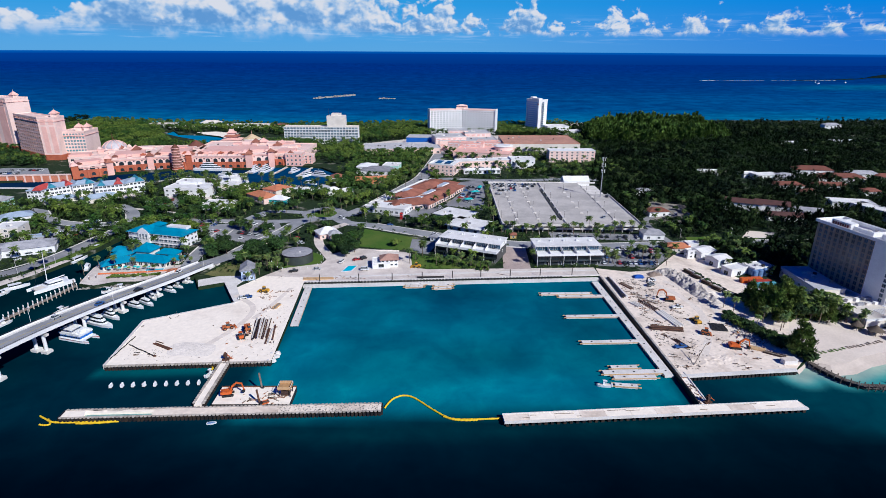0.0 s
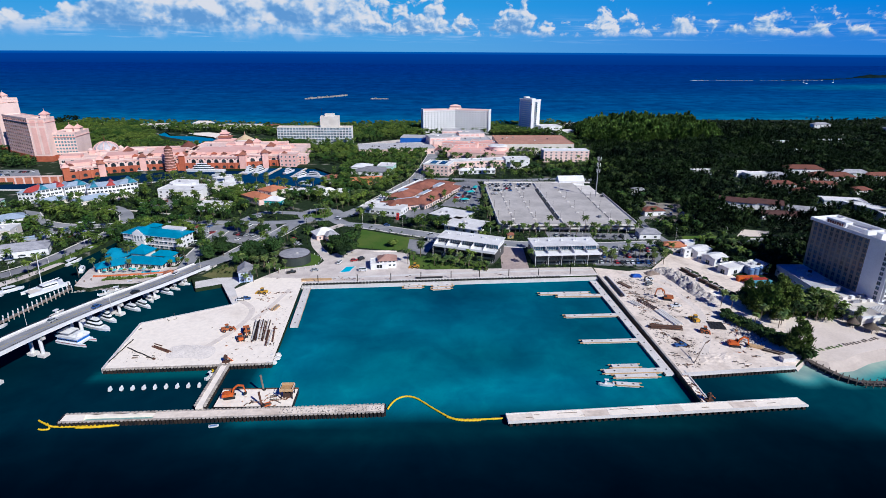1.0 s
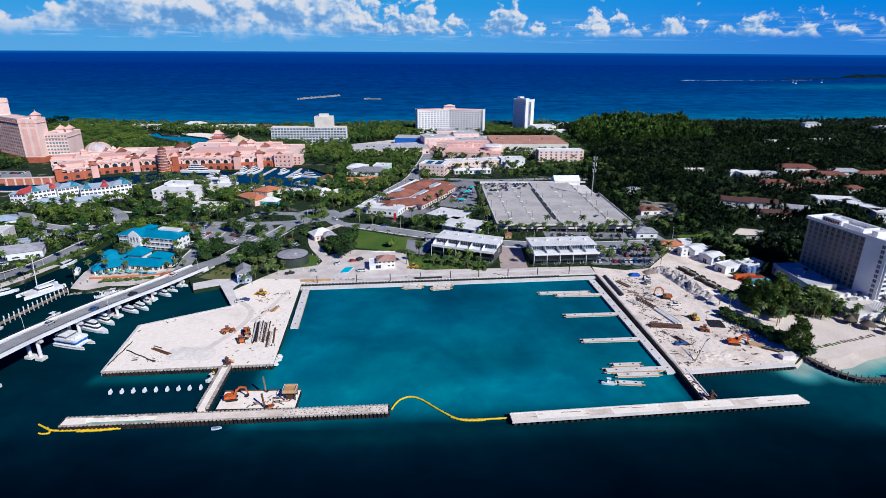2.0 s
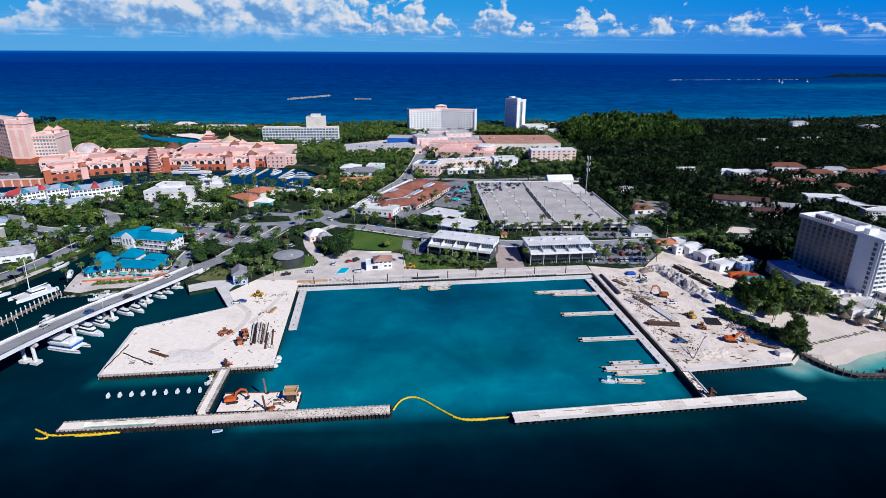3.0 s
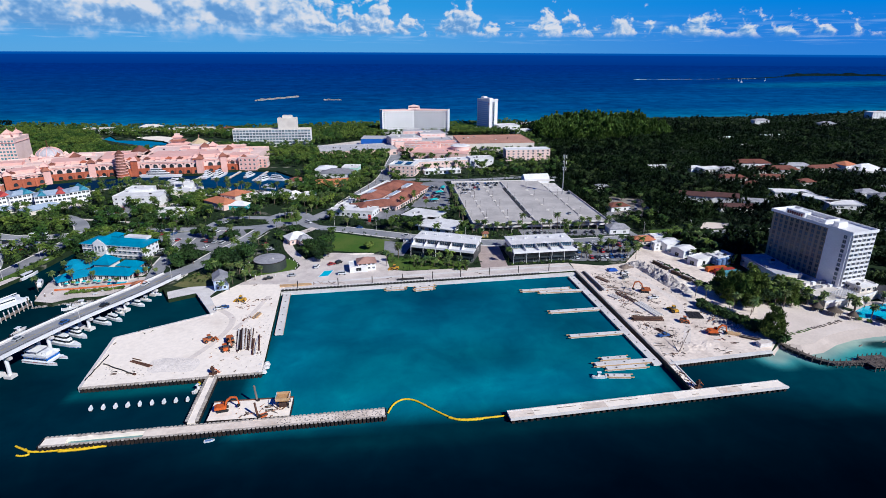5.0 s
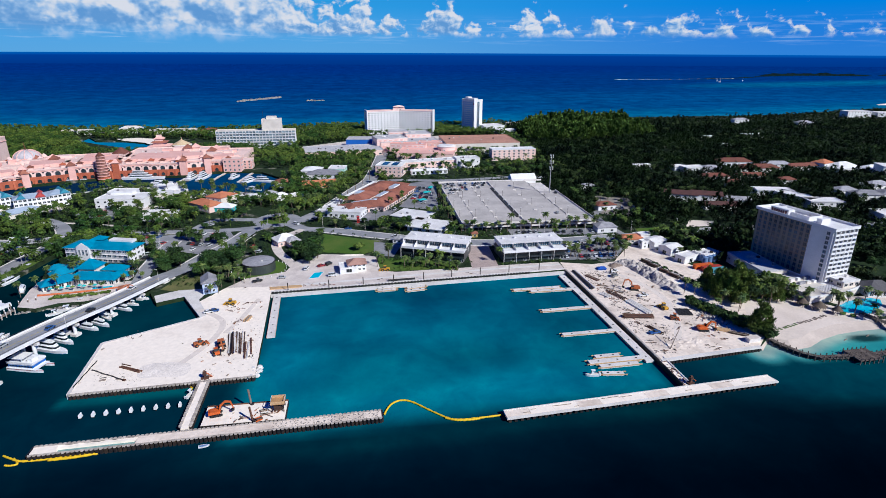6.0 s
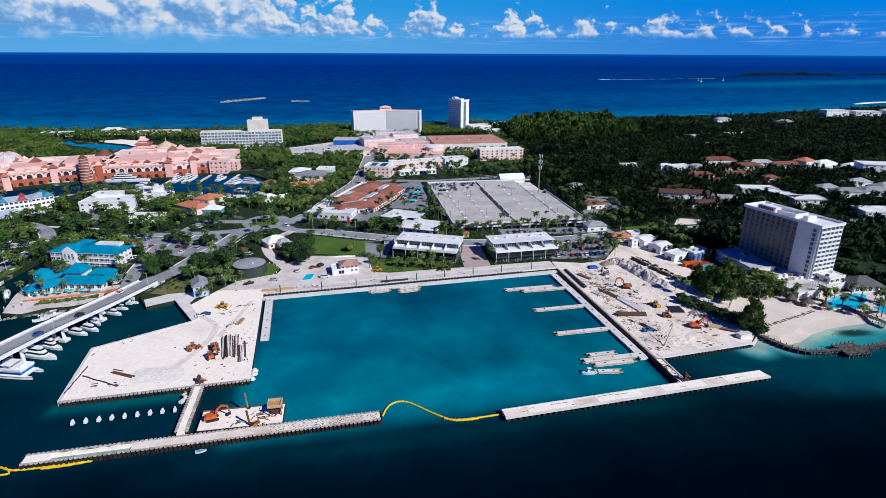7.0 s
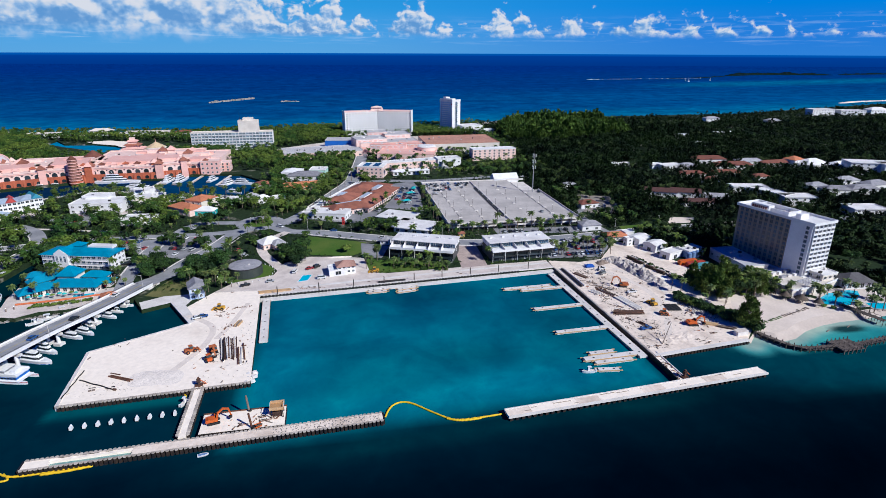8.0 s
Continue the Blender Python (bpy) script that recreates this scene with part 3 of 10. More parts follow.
cover("parking_lot_woods", [(140, 405), (158, 386), (172, 402), (184, 446), (158, 455)], surface("dirt_yard", (0.30, 0.26, 0.22), (0.16, 0.15, 0.13), scale=0.12, fine=1.5, rough=0.95, grain=0.2), "sandy vehicle yard beside the woods", "parking", 0.05, True)
cover("beach_garden", [(140, 216), (152, 237), (160, 262), (172, 264), (187, 242), (197, 223), (182, 227), (166, 236)], BEACH, "pale sand under the beach palms", "beach", 0.07)
cover("pavement_pool", [(190, 244), (205, 216), (236, 214), (240, 238), (216, 238)], PAVING, "pale terrace round the hotel pool", "pavement", 0.05, True)
cover("beach_north", [(x, y - 34) for x, y in SHORE_N[3:11]] + [(x, y + 2) for x, y in SHORE_N[3:11]][::-1], SAND, "white ocean beach behind palms", "beach", 0.05)
cover("beach_bay", [(-396, 838), (-377, 819), (-345, 801), (-331, 784), (-321, 800), (-328, 828), (-370, 848)], SAND, "white sand beach round the bay", "beach", 0.05, True)
cover("pavement_hotels", [(-130, 745), (-130, 700), (-60, 690), (60, 640), (70, 720), (150, 720), (150, 830), (-20, 830)], PAVING, "pale forecourts of the resort hotels", "pavement", 0.04, True)

ribbon("road_main", [(-97, 404), (-84, 386), (-64, 380), (-33, 366), (0, 352), (30, 344), (60, 341), (88, 341), (141, 347), (218, 353), (320, 352), (520, 372)], 10, GROUND + 0.09, ROADGREY, "grey asphalt road behind the terrace houses", "road")
ribbon("road_bridge_end", [(-150.6, 298, 3.5), (-146, 308, 2.5), (-141.6, 317, 2.12), (-136, 335, 2.1), (-127, 355, 2.1), (-120, 384, 2.1), (-104, 402, 2.1), (-97, 404, 2.1)], 11, GROUND, ROADGREY, "grey asphalt road leading off the bridge", "road")
ribbon("road_north", [(-97, 404), (-84, 412), (-68, 446), (-50, 500), (-38, 540), (-30, 610), (-24, 690)], 13, GROUND + 0.1, ROADGREY, "grey tree-lined avenue with palms", "road")
ribbon("road_street", [(-160, 292), (-164, 316), (-165.5, 343), (-165, 367), (-160, 388), (-150, 412), (-125, 412), (-97, 404)], 8, GROUND + 0.08, ROADGREY, "grey side street with parked cars", "road")
ribbon("road_west", [(-108, 399), (-120, 391), (-140, 387), (-164, 387), (-201, 386), (-239, 380), (-268, 374.5), (-292, 379), (-310, 390), (-326, 407), (-362, 416), (-410, 420)], 8, GROUND + 0.096, ROADGREY, "grey road between trees", "road")
ribbon("road_canal", [(-300, 262), (-262, 278), (-248, 305), (-243, 340), (-240, 375)], 9, GROUND + 0.075, ASPHALT, "grey quay road beside the canal", "road")
ribbon("road_cross", [(-44, 525), (-10, 536), (30, 530), (70, 534), (120, 540), (150, 528)], 9, GROUND + 0.085, ROADGREY, "grey road round the garage", "road")
ribbon("lane_garage", [(138, 348), (135, 372), (136, 398), (146, 412)], 5, GROUND + 0.08, ASPHALT, "narrow grey lane beside the garage", "road")
ribbon("road_tank", [(-72, 294), (-82, 316), (-94, 340), (-97, 362), (-84, 384)], 6, GROUND + 0.1, PAVING, "pale lane beside the water tank", "road")


def kerb(pts, off, label):
    """A raised pale kerb beside a road, off metres to the side of its line."""
    out = []
    for i, p in enumerate(pts):
        a, b = Vector(pts[max(i - 1, 0)][:2]), Vector(pts[min(i + 1, len(pts) - 1)][:2])
        d = (b - a).normalized()
        out.append((p[0] - d.y * off, p[1] + d.x * off))
    ribbon("kerb", out, 0.9, GROUND + 0.2, CONCRETE, label, "kerb", False, 0.18)


kerb([(-140, 387), (-164, 387), (-201, 386), (-239, 380), (-268, 374.5), (-292, 379)], 4.6, "pale concrete kerb beside the village road")
kerb([(-201, 386), (-239, 380), (-268, 374.5), (-292, 379), (-310, 390), (-326, 407)], -4.6, "pale concrete kerb beside the village road")
kerb([(-141.6, 317), (-136, 335), (-127, 355), (-120, 380)], 6.0, "pale concrete kerb beside the bridge road")
kerb([(-141.6, 317), (-136, 335), (-127, 355), (-120, 380)], -6.0, "pale concrete kerb beside the bridge road")
kerb([(-164, 316), (-165.5, 343), (-165, 367)], 4.5, "pale concrete kerb beside the side street")
kerb([(-164, 316), (-165.5, 343), (-165, 367)], -4.5, "pale concrete kerb beside the side street")
kerb([(-68, 446), (-50, 500), (-38, 540), (-30, 610), (-24, 680)], 7.0, "pale concrete kerb beside the avenue")
kerb([(-64, 380), (-33, 366), (0, 352), (30, 344), (60, 341), (88, 341), (134, 346)], 5.6, "pale concrete kerb beside the main road")
kerb([(146, 347.5), (218, 353), (320, 352)], 5.6, "pale concrete kerb beside the main road")
kerb([(-262, 278), (-248, 305), (-243, 340), (-240, 368)], 5.0, "pale concrete kerb beside the canal road")
kerb([(-239, 380), (-253, 405), (-266, 419), (-276, 426)], 5.0, "pale concrete kerb beside the curved drive")
ribbon("quay_lagoon", [(-420, 480), (-345, 484), (-294, 509), (-272, 531), (-256, 533), (-208, 507), (-188, 485), (-168, 501), (-134, 493)], 5, GROUND + 0.07, CONCRETE, "pale quay along the resort lagoon", "quay", False)
ribbon("road_lot", [(-239, 380), (-253, 405), (-266, 419), (-276, 426)], 9, GROUND + 0.085, ROADGREY, "grey curved drive between the parking lots", "road")
ribbon("footpath_club", [(-217, 428), (-201, 460), (-194, 486)], 4.6, GROUND + 0.08, CONCRETE, "white path beside the club house", "footpath")
ribbon("footpath_village", [(-300, 425), (-262, 418), (-224, 408), (-196, 402)], 3.0, GROUND + 0.08, PAVING, "pale lane between village gardens", "footpath")
cover("yard_dock", [(-210, 414), (-183, 416), (-187, 438), (-204, 442), (-212, 430)], CONCRETE, "white dockside yard between trees", "pavement", 0.06, True)
cover("parking_lot_office", [(-192, 376), (-168, 381), (-167, 352), (-176, 354)], ROADGREY, "grey parking lot behind the offices", "parking", 0.05, True)
cover("parking_lot_store", [(-290, 352), (-256, 344), (-254, 366), (-288, 370)], ROADGREY, "grey parking lot beside the boat store", "parking", 0.05, True)
cover("parking_lot_resort", [(-480, 566), (-434, 568), (-412, 540), (-450, 530), (-490, 532)], ROADGREY, "grey parking strip behind the resort wall", "parking", 0.05, True)
cover("lawn_circle", [(-105.5 + 9 * math.cos(a * 0.2618), 409 + 10 * math.sin(a * 0.2618)) for a in range(24)], LAWN, "round green island of the traffic circle", "lawn", 0.16, False)
ribbon("road_circle", [(-105.5 + 13 * math.cos(a * 0.2618), 409 + 14 * math.sin(a * 0.2618)) for a in range(25)], 8, GROUND + 0.11, ROADGREY, "grey traffic circle round a green island", "road")
cover("yard_club", [(-252, 450), (-212, 446), (-206, 460), (-250, 462)], PAVING, "pale forecourt of the club house", "pavement", 0.06, True)
cover("yard_village", [(-350, 436), (-318, 446), (-276, 452), (-276, 466), (-330, 458)], PAVING, "pale yard of the harbour apartments", "pavement", 0.06, True)
cover("yard_woods", [(190, 362), (211, 362), (219, 374), (202, 378)], BEACH, "bare sandy clearing in the woods", "ground", 0.06, True)
cover("yard_lane", [(150, 352), (200, 356), (200, 364), (152, 362)], LAWN, "green verge beside the road", "lawn", 0.05, True)
ribbon("footpath", [(-70, 376), (-30, 358), (2, 345), (34, 337)], 1.8, GROUND + 0.13, CONCRETE, "white kerbside footpath", "footpath", False)
ribbon("footpath_avenue", [(-75, 418), (-60, 446), (-42, 500), (-30, 538)], 3.0, GROUND + 0.12, CONCRETE, "white footpath along the avenue", "footpath", False)
ribbon("footpath_south", [(34, 337), (62, 334), (90, 334), (140, 340), (215, 346)], 1.6, GROUND + 0.13, CONCRETE, "white kerbside footpath", "footpath", False)
ribbon("footpath_seafront", [(-88, 282), (-20, 290), (40, 296), (76, 299)], 2.2, GROUND + 0.11, CONCRETE, "white band of paving along the quay", "footpath", False)

shore = [Vector((x, y, 0)) for x, y in ((131.5, 196), (139, 202.6), (147, 198.5), (154, 200), (164, 205.5), (176, 209.5), (188, 211.5), (204, 212.5), (230, 215))]
slope = MB()
for i, p in enumerate(shore):
    d = shore[min(i + 1, len(shore) - 1)] - shore[max(i - 1, 0)]
    s = Vector((d.y, -d.x, 0)).normalized()
    slope.v += [tuple(p - s * 0.15 + Vector((0, 0, GROUND + 0.07))), tuple(p + s * (0.8 if i < 2 else 2.4) + Vector((0, 0, 0.9))), tuple(p + s * (2.6 if i < 2 else 6.5) + Vector((0, 0, -0.6)))]
    if i:
        a, b = 3 * (i - 1), 3 * i
        slope.f += [(a, a + 1, b + 1, b), (a + 1, a + 2, b + 2, b + 1)]
        slope.mi += [0, 0]
tagged(part("beach_slope", slope, WETSAND), "wet sand sloping into the bay", "beach", kind="structure")

cover("pavement_court", [(23, 298.5), (39, 300), (40, 336), (27, 338), (24, 318)], surface("pink_paving", (0.46, 0.36, 0.32), (0.38, 0.30, 0.27), scale=0.3, fine=2, rough=0.9), "pinkish paved court between the terrace houses", "pavement", 0.09, True)
cover("pavement_gate", [(-34, 326), (-22, 322), (-16, 344), (-34, 352)], ASPHALT, "asphalt drive beside the lawn", "pavement", 0.08, True)
cover("pavement_shops", [(-62, 408), (-30, 396), (-14, 432), (-34, 428)], ASPHALT, "asphalt yard before the shops", "parking", 0.06, True)
for line_pts, w in (([(90, 292), (104, 280), (112, 262), (114, 244), (108, 222), (98, 203)], 3.2), ([(128, 300), (126, 268), (122, 244), (124, 220), (112, 204)], 2.6), ([(110, 284), (128, 262), (140, 250)], 2.6), ([(-118, 258), (-104, 244), (-104, 226), (-112, 206)], 2.8), ([(-92, 268), (-96, 246), (-100, 232)], 2.4)):
    ribbon("site_track", line_pts, w, GROUND + 0.085, TRACK, "compacted vehicle track across the sand", "track", False)

# ---- quay walls ----
def oriented(a, b):
    """The pose at a, turned so that local x runs to b; and the length."""
    d = Vector(b) - Vector(a)
    return pose(a[0], a[1], 0, 0, 0, math.degrees(math.atan2(d.y, d.x))), d.length


STAINED = surface("stained_concrete", (0.50, 0.44, 0.38), (0.32, 0.275, 0.235), scale=0.3, fine=2.0, rough=0.9, grain=0.25, object_random=0.2)
PILE = MB().prism([(-0.67, -0.35), (0.67, -0.35), (0.67, -0.06), (0.34, 0.62), (-0.34, 0.62), (-0.67, -0.06)], -2.5, 1.86).prism([(-0.67, -0.35), (0.67, -0.35), (0.67, -0.06), (0.34, 0.62), (-0.34, 0.62), (-0.67, -0.06)], 1.86, 2.05, 1).mesh("steel_sheet", [STEEL, STAINED])
PILECAP = MB().prism([(-0.67, -0.36), (0.67, -0.36), (0.67, 0.0), (0.36, 0.66), (-0.36, 0.66), (-0.67, 0.0)], 1.62, 2.14).mesh("cap_stone", STAINED)


def pile_row(parent, x0, x1, y, out, cap=True):
    """Interlocked steel sheet piles along local x; out: +1 or -1, the side that they bulge to."""
    n = int((x1 - x0) / 1.36)
    for i in range(n):
        m = pose(x0 + (i + 0.5) * (x1 - x0) / n, y, random.uniform(-0.06, 0.05), 0, 0, 0 if out > 0 else 180)
        p = part("steel_sheet", PILE, None, parent, m=m)
        if cap:
            part("cap_stone", PILECAP, None, p)


def slab(mb, x0, x1, y0, y1, z0, z1, n=14, wob=0.03):
    """A long slab in one piece whose top is slightly uneven."""
    base = len(mb.v)
    for i in range(n + 1):
        x = x0 + (x1 - x0) * i / n
        za, zb = z1 + random.uniform(-wob, wob), z1 + random.uniform(-wob, wob)
        mb.v += [(x, y0, z0), (x, y1, z0), (x, y1, zb), (x, y0, za)]
        if i:
            j, k = base + 4 * (i - 1), base + 4 * i
            mb.f += [(j + q, k + q, k + (q + 1) % 4, j + (q + 1) % 4) for q in range(4)]
            mb.mi += [0] * 4
    e = base + 4 * n
    mb.f += [(base, base + 1, base + 2, base + 3), (e + 3, e + 2, e + 1, e)]
    mb.mi += [0, 0]
    return mb


m, l = oriented((-141.3, 158.7), (-31, 166.0))
jetty = thing("jetty", "sheet-piled breakwater filled with white rubble", "jetty", Matrix.Translation((0, 0, -0.1)) @ m)
pile_row(jetty, 0, l, -2.15, -1, False)
pile_row(jetty, 0, l, 2.15, 1, False)
part("end_wall", MB().box(-0.4, 0.1, -2.2, 2.2, -2.5, 2.05), STEEL, jetty)
part("end_wall", MB().box(l - 0.1, l + 0.4, -2.2, 2.2, -2.5, 2.05), STEEL, jetty)
part("rubble_fill", slab(MB(), 0.2, 7.5, -1.85, 1.85, -2, 1.92, 3), SAND, jetty)
part("rubble_fill", slab(MB(), 31, l - 0.2, -1.85, 1.85, -2, 1.95, 30, 0.06), CHURNED, jetty)
part("flooded_cell", MB().box(7.5, 31, -1.8, 0.6, -2, 0.95), surface("shallow_pool", (0.12, 0.26, 0.26), (0.22, 0.33, 0.31), scale=0.4, fine=2, rough=0.2, spec=0.4), jetty, "unfilled cell holding teal water")
part("rubble_fill", slab(MB(), 7.5, 31, 0.6, 1.85, -2, 1.75, 16, 0.15), SAND, jetty)
m, l = oriented((-96.9, 166), (-98.4, 194.5))
link = thing("jetty_link", "narrow sheet-piled causeway of white rubble", "jetty", m)
pile_row(link, 0, l, -1.5, -1)
pile_row(link, 0, l, 1.5, 1)
part("rubble_fill", slab(MB(), -1.0, l, -1.2, 1.2, -2, 1.98, 10, 0.05), SAND, link)

m, l = oriented((11.8, 160.8), (120.0, 171.8))
pier = thing("concrete_pier", "long white concrete pier on dark piles", "pier", m)
deck = MB()
deck.prism([(0, -2.35), (l + 1.2, -2.35), (l + 0.2, 2.35), (0, 2.35)], 1.15, 1.85)
part("deck", deck, CONCRETE, pier)
for i in range(12):
    a, b = i * l / 12, (i + 1) * l / 12
    part("deck_panel", MB().box(a + 0.04, b - 0.04, -1.75, 1.75, 1.85, 1.93 + random.uniform(0, 0.02)), SAND if i % 3 else CHURNED, pier)
part("kerb", MB().box(0, l + 0.6, -2.35, -2.0, 1.85, 2.15), CONCRETE, pier)
part("kerb", MB().box(0, l, 2.0, 2.35, 1.85, 2.15), CONCRETE, pier)
PIERPILE = MB().box(-0.55, 0.55, -0.5, 0.4, -3, 1.15).mesh("pier_post", STEEL)
for i in range(49):
    part("pier_post", PIERPILE, None, pier, m=pose(1.1 + i * (l - 1.4) / 48, -1.8, 0))
    if i % 2 == 0:
        part("pier_post", PIERPILE, None, pier, m=pose(1.1 + i * (l - 1.4) / 48, 1.8, 0))
part("pile_wall", MB().box(0.8, l - 0.4, -1.0, 1.0, -3, 1.15), STEEL, pier)
for i in range(9):
    x = random.uniform(3, l - 5)
    part("loose_plank", MB().box(x, x + random.uniform(1.5, 7), -0.1, 0.08, 1.95, 2.07, 0, pose(0, random.uniform(-1.2, 1.2), 0, 0, 0, random.uniform(-1, 1))), TIMBER, pier)

# steel bulkheads of the two fills
m, l = oriented((-145.3, 189.7), (-79.8, 195.2))
wall = thing("sheet_pile_bulkhead", "scalloped sheet-pile wall holding the sand fill", "retaining wall", m)
pile_row(wall, 0, l, -0.2, -1)
m, l = oriented((-150.2, 228.4), (-145.3, 189.7))
wall = thing("cap_beam", "white concrete cap beam along the sand fill", "retaining wall", m)
part("beam", MB().box(0, l, -0.5, 0.7, -2, 2.2), CONCRETE, wall)
m, l = oriented((-115, 249.2), (-150.2, 228.4))
wall = thing("cap_beam", "white concrete cap beam along the sand fill", "retaining wall", m)
part("beam", MB().box(0, l, -0.5, 0.7, -2, 2.15), CONCRETE, wall)
m, l = oriented((-130, 274.6), (-115, 249.2))
wall = thing("inlet_wall", "dark sheet-pile wall with a concrete cap", "retaining wall", m)
part("sheeting", MB().box(0, l, -0.4, 0.1, -2, 1.7), STEEL, wall)
part("cap", MB().box(0, l, -0.5, 0.5, 1.7, 2.3), CONCRETE, wall)
m, l = oriented((83.4, 188.8), (131.5, 194.9))
wall = thing("east_bulkhead", "white cap beam over dark sheet piles", "retaining wall", m)
part("cap_beam", MB().box(0, l, -0.7, 0.9, 1.5, 2.25), CONCRETE, wall)
for i in range(30):
    part("steel_sheet", PIERPILE, None, wall, m=pose(0.8 + i * (l - 1.6) / 29, -0.1, 0.4))
m, l = oriented((76.6, 291), (83.2, 189.2))
wall = thing("quay_wall_east", "dark steel quay wall beside the floating walkway", "quay wall", m)
part("sheeting", MB().box(0, l, -0.9, -0.4, -2.5, 1.8), STEEL, wall)
part("cap_beam", MB().box(0, l, -0.4, 0.5, 1.4, 2.25), STAINED, wall)
m, l = oriented((-87.2, 275), (76.5, 290.5))
wall = thing("quay_wall_north", "long concrete quay wall with dark fenders", "quay wall", m)
part("ledge", MB().box(0, l, -2.6, 0.2, -2.5, 1.25), CONCRETE, wall)
part("cap_beam", MB().box(0, l, 0.2, 1.6, -2.5, 2.45), CONCRETE, wall)
FENDER = MB().box(-0.55, 0.55, -0.5, 0.0, 1.25, 2.35).mesh("fender", BLACK)
for i in range(80):
    part("fender", FENDER, None, wall, m=pose(1 + i * (l - 2) / 91, 0.2, 0))
for x, y in ((-78.7, 276.6), (-57.7, 278.6), (-39.6, 280.3), (-23.2, 282.1), (-6.6, 284.0), (9.2, 285.6), (25.7, 287.4), (42.6, 289.0), (60.7, 290.6)):
    p = thing("mooring_pile", "tall dark steel mooring pile on the quay", "pile", pose(x, y - 0.2, 0), "mooring piles on the quay")
    part("shaft", MB().cyl((0, 0, -3), (0, 0, 6.4), 0.24, n=8), STEEL, p)
    part("cap", MB().cyl((0, 0, 6.4), (0, 0, 6.7), 0.28, 0.05, 8), BLACK, p)

m, l = oriented((84.0, 191.5), (84.9, 171.0))
link = thing("east_causeway", "narrow causeway with a dark wall and sandy top", "jetty", m)
part("wall", MB().box(0, l, -1.9, -1.3, -2.5, 2.15), STEEL, link)
part("wall", MB().box(0, l, 1.3, 1.8, -2.5, 2.3), CONCRETE, link)
part("fill", slab(MB(), 0, l, -1.3, 1.3, -2, 2.0, 8, 0.08), SAND, link)


# ---- floating docks ----
def pontoon(a, b, width, z, label, name="floating_dock", group="", prongs=True):
    m, l = oriented(a, b)
    t = thing(name, label, "dock", m, group)
    part("deck", slab(MB(), 0, l, -width / 2, width / 2, z - 0.9, z, max(2, int(l / 6)), 0.015), CONCRETE, t)
    part("rubbing_strip", MB().box(-0.05, l + 0.05, -width / 2 - 0.12, -width / 2, z - 0.5, z - 0.1), LUMBER, t)
    part("rubbing_strip", MB().box(-0.05, l + 0.05, width / 2, width / 2 + 0.12, z - 0.5, z - 0.1), LUMBER, t)
    if prongs:
        for x0, x1 in ((-1.3, 0), (l, l + 1.3)):
            for s in (-1, 1):
                part("end_beam", MB().box(x0, x1, s * width / 2 - 0.16, s * width / 2 + 0.16, z - 0.45, z - 0.05), LUMBER, t)
    for i in range(max(2, int(l / 7))):
        x = (i + 0.5) * l / max(2, int(l / 7))
        part("pile_pocket", MB().box(x - 0.35, x + 0.35, -0.3, 0.3, z, z + 0.08), BLACK, t)
    return t


pontoon((72.4, 284.5), (79.6, 190.5), 3.6, 1.1, "white floating walkway along the east quay", "floating_walkway", prongs=False)
pontoon((-84.0, 274.2), (-79.6, 228.6), 3.6, 1.1, "white floating dock along the sand fill", "floating_walkway", prongs=False)
for a, b, w in (((40.2, 267.4), (66, 269.0), 2.4), ((49.0, 264.9), (72.5, 265.9), 2.4), ((48.4, 241.4), (75.0, 243.2), 2.4), ((50.8, 216.6), (76.6, 218.3), 2.4), ((54, 192.4), (79.0, 193.9), 2.9)):
    pontoon(a, b, w, 1.1, "white concrete finger dock with timber ends", group="finger docks in the basin")
for a, b, w in (((58.2, 196.6), (69.0, 197.3), 2.3), ((57.5, 189.2), (74.2, 190.2), 2.3), ((56.5, 184.2), (65.0, 183.4), 2.2), ((-31.8, 277.2), (-21.6, 278.6), 2.2), ((-32.0, 274.6), (-22.4, 275.6), 2.0), ((-16.2, 276.2), (-6.4, 278.2), 2.2), ((-16.4, 273.0), (-7, 274.6), 2.0)):
    pontoon(a, b, w, 1.0, "spare white pontoon afloat in the basin", group="spare pontoons")

for i in range(9):
    x, y = -135.4 + i * 4.04, 177.3 + i * 0.37
    d = thing("mooring_dolphin", "white concrete dolphin cap on a leaning pile", "dolphin", pose(x, y, 0, 0, 0, random.uniform(-8, 8)), "row of mooring dolphins")
    part("pile", MB().cyl((0.2, -0.5, -3), (0, 0, 0.8), 0.35, n=8), STEEL, d)
    part("cap", MB().prism([(-0.5, -0.7), (0.5, -0.7), (0.5, 0.7), (-0.5, 0.7)], 0.5, 1.7, 0, [(-0.42, -0.55), (0.42, -0.55), (0.42, 0.6), (-0.42, 0.6)]), WHITE, d)
    part("cleat", MB().box(-0.3, 0.15, 0.5, 0.95, 1.1, 1.9), WHITE, d)


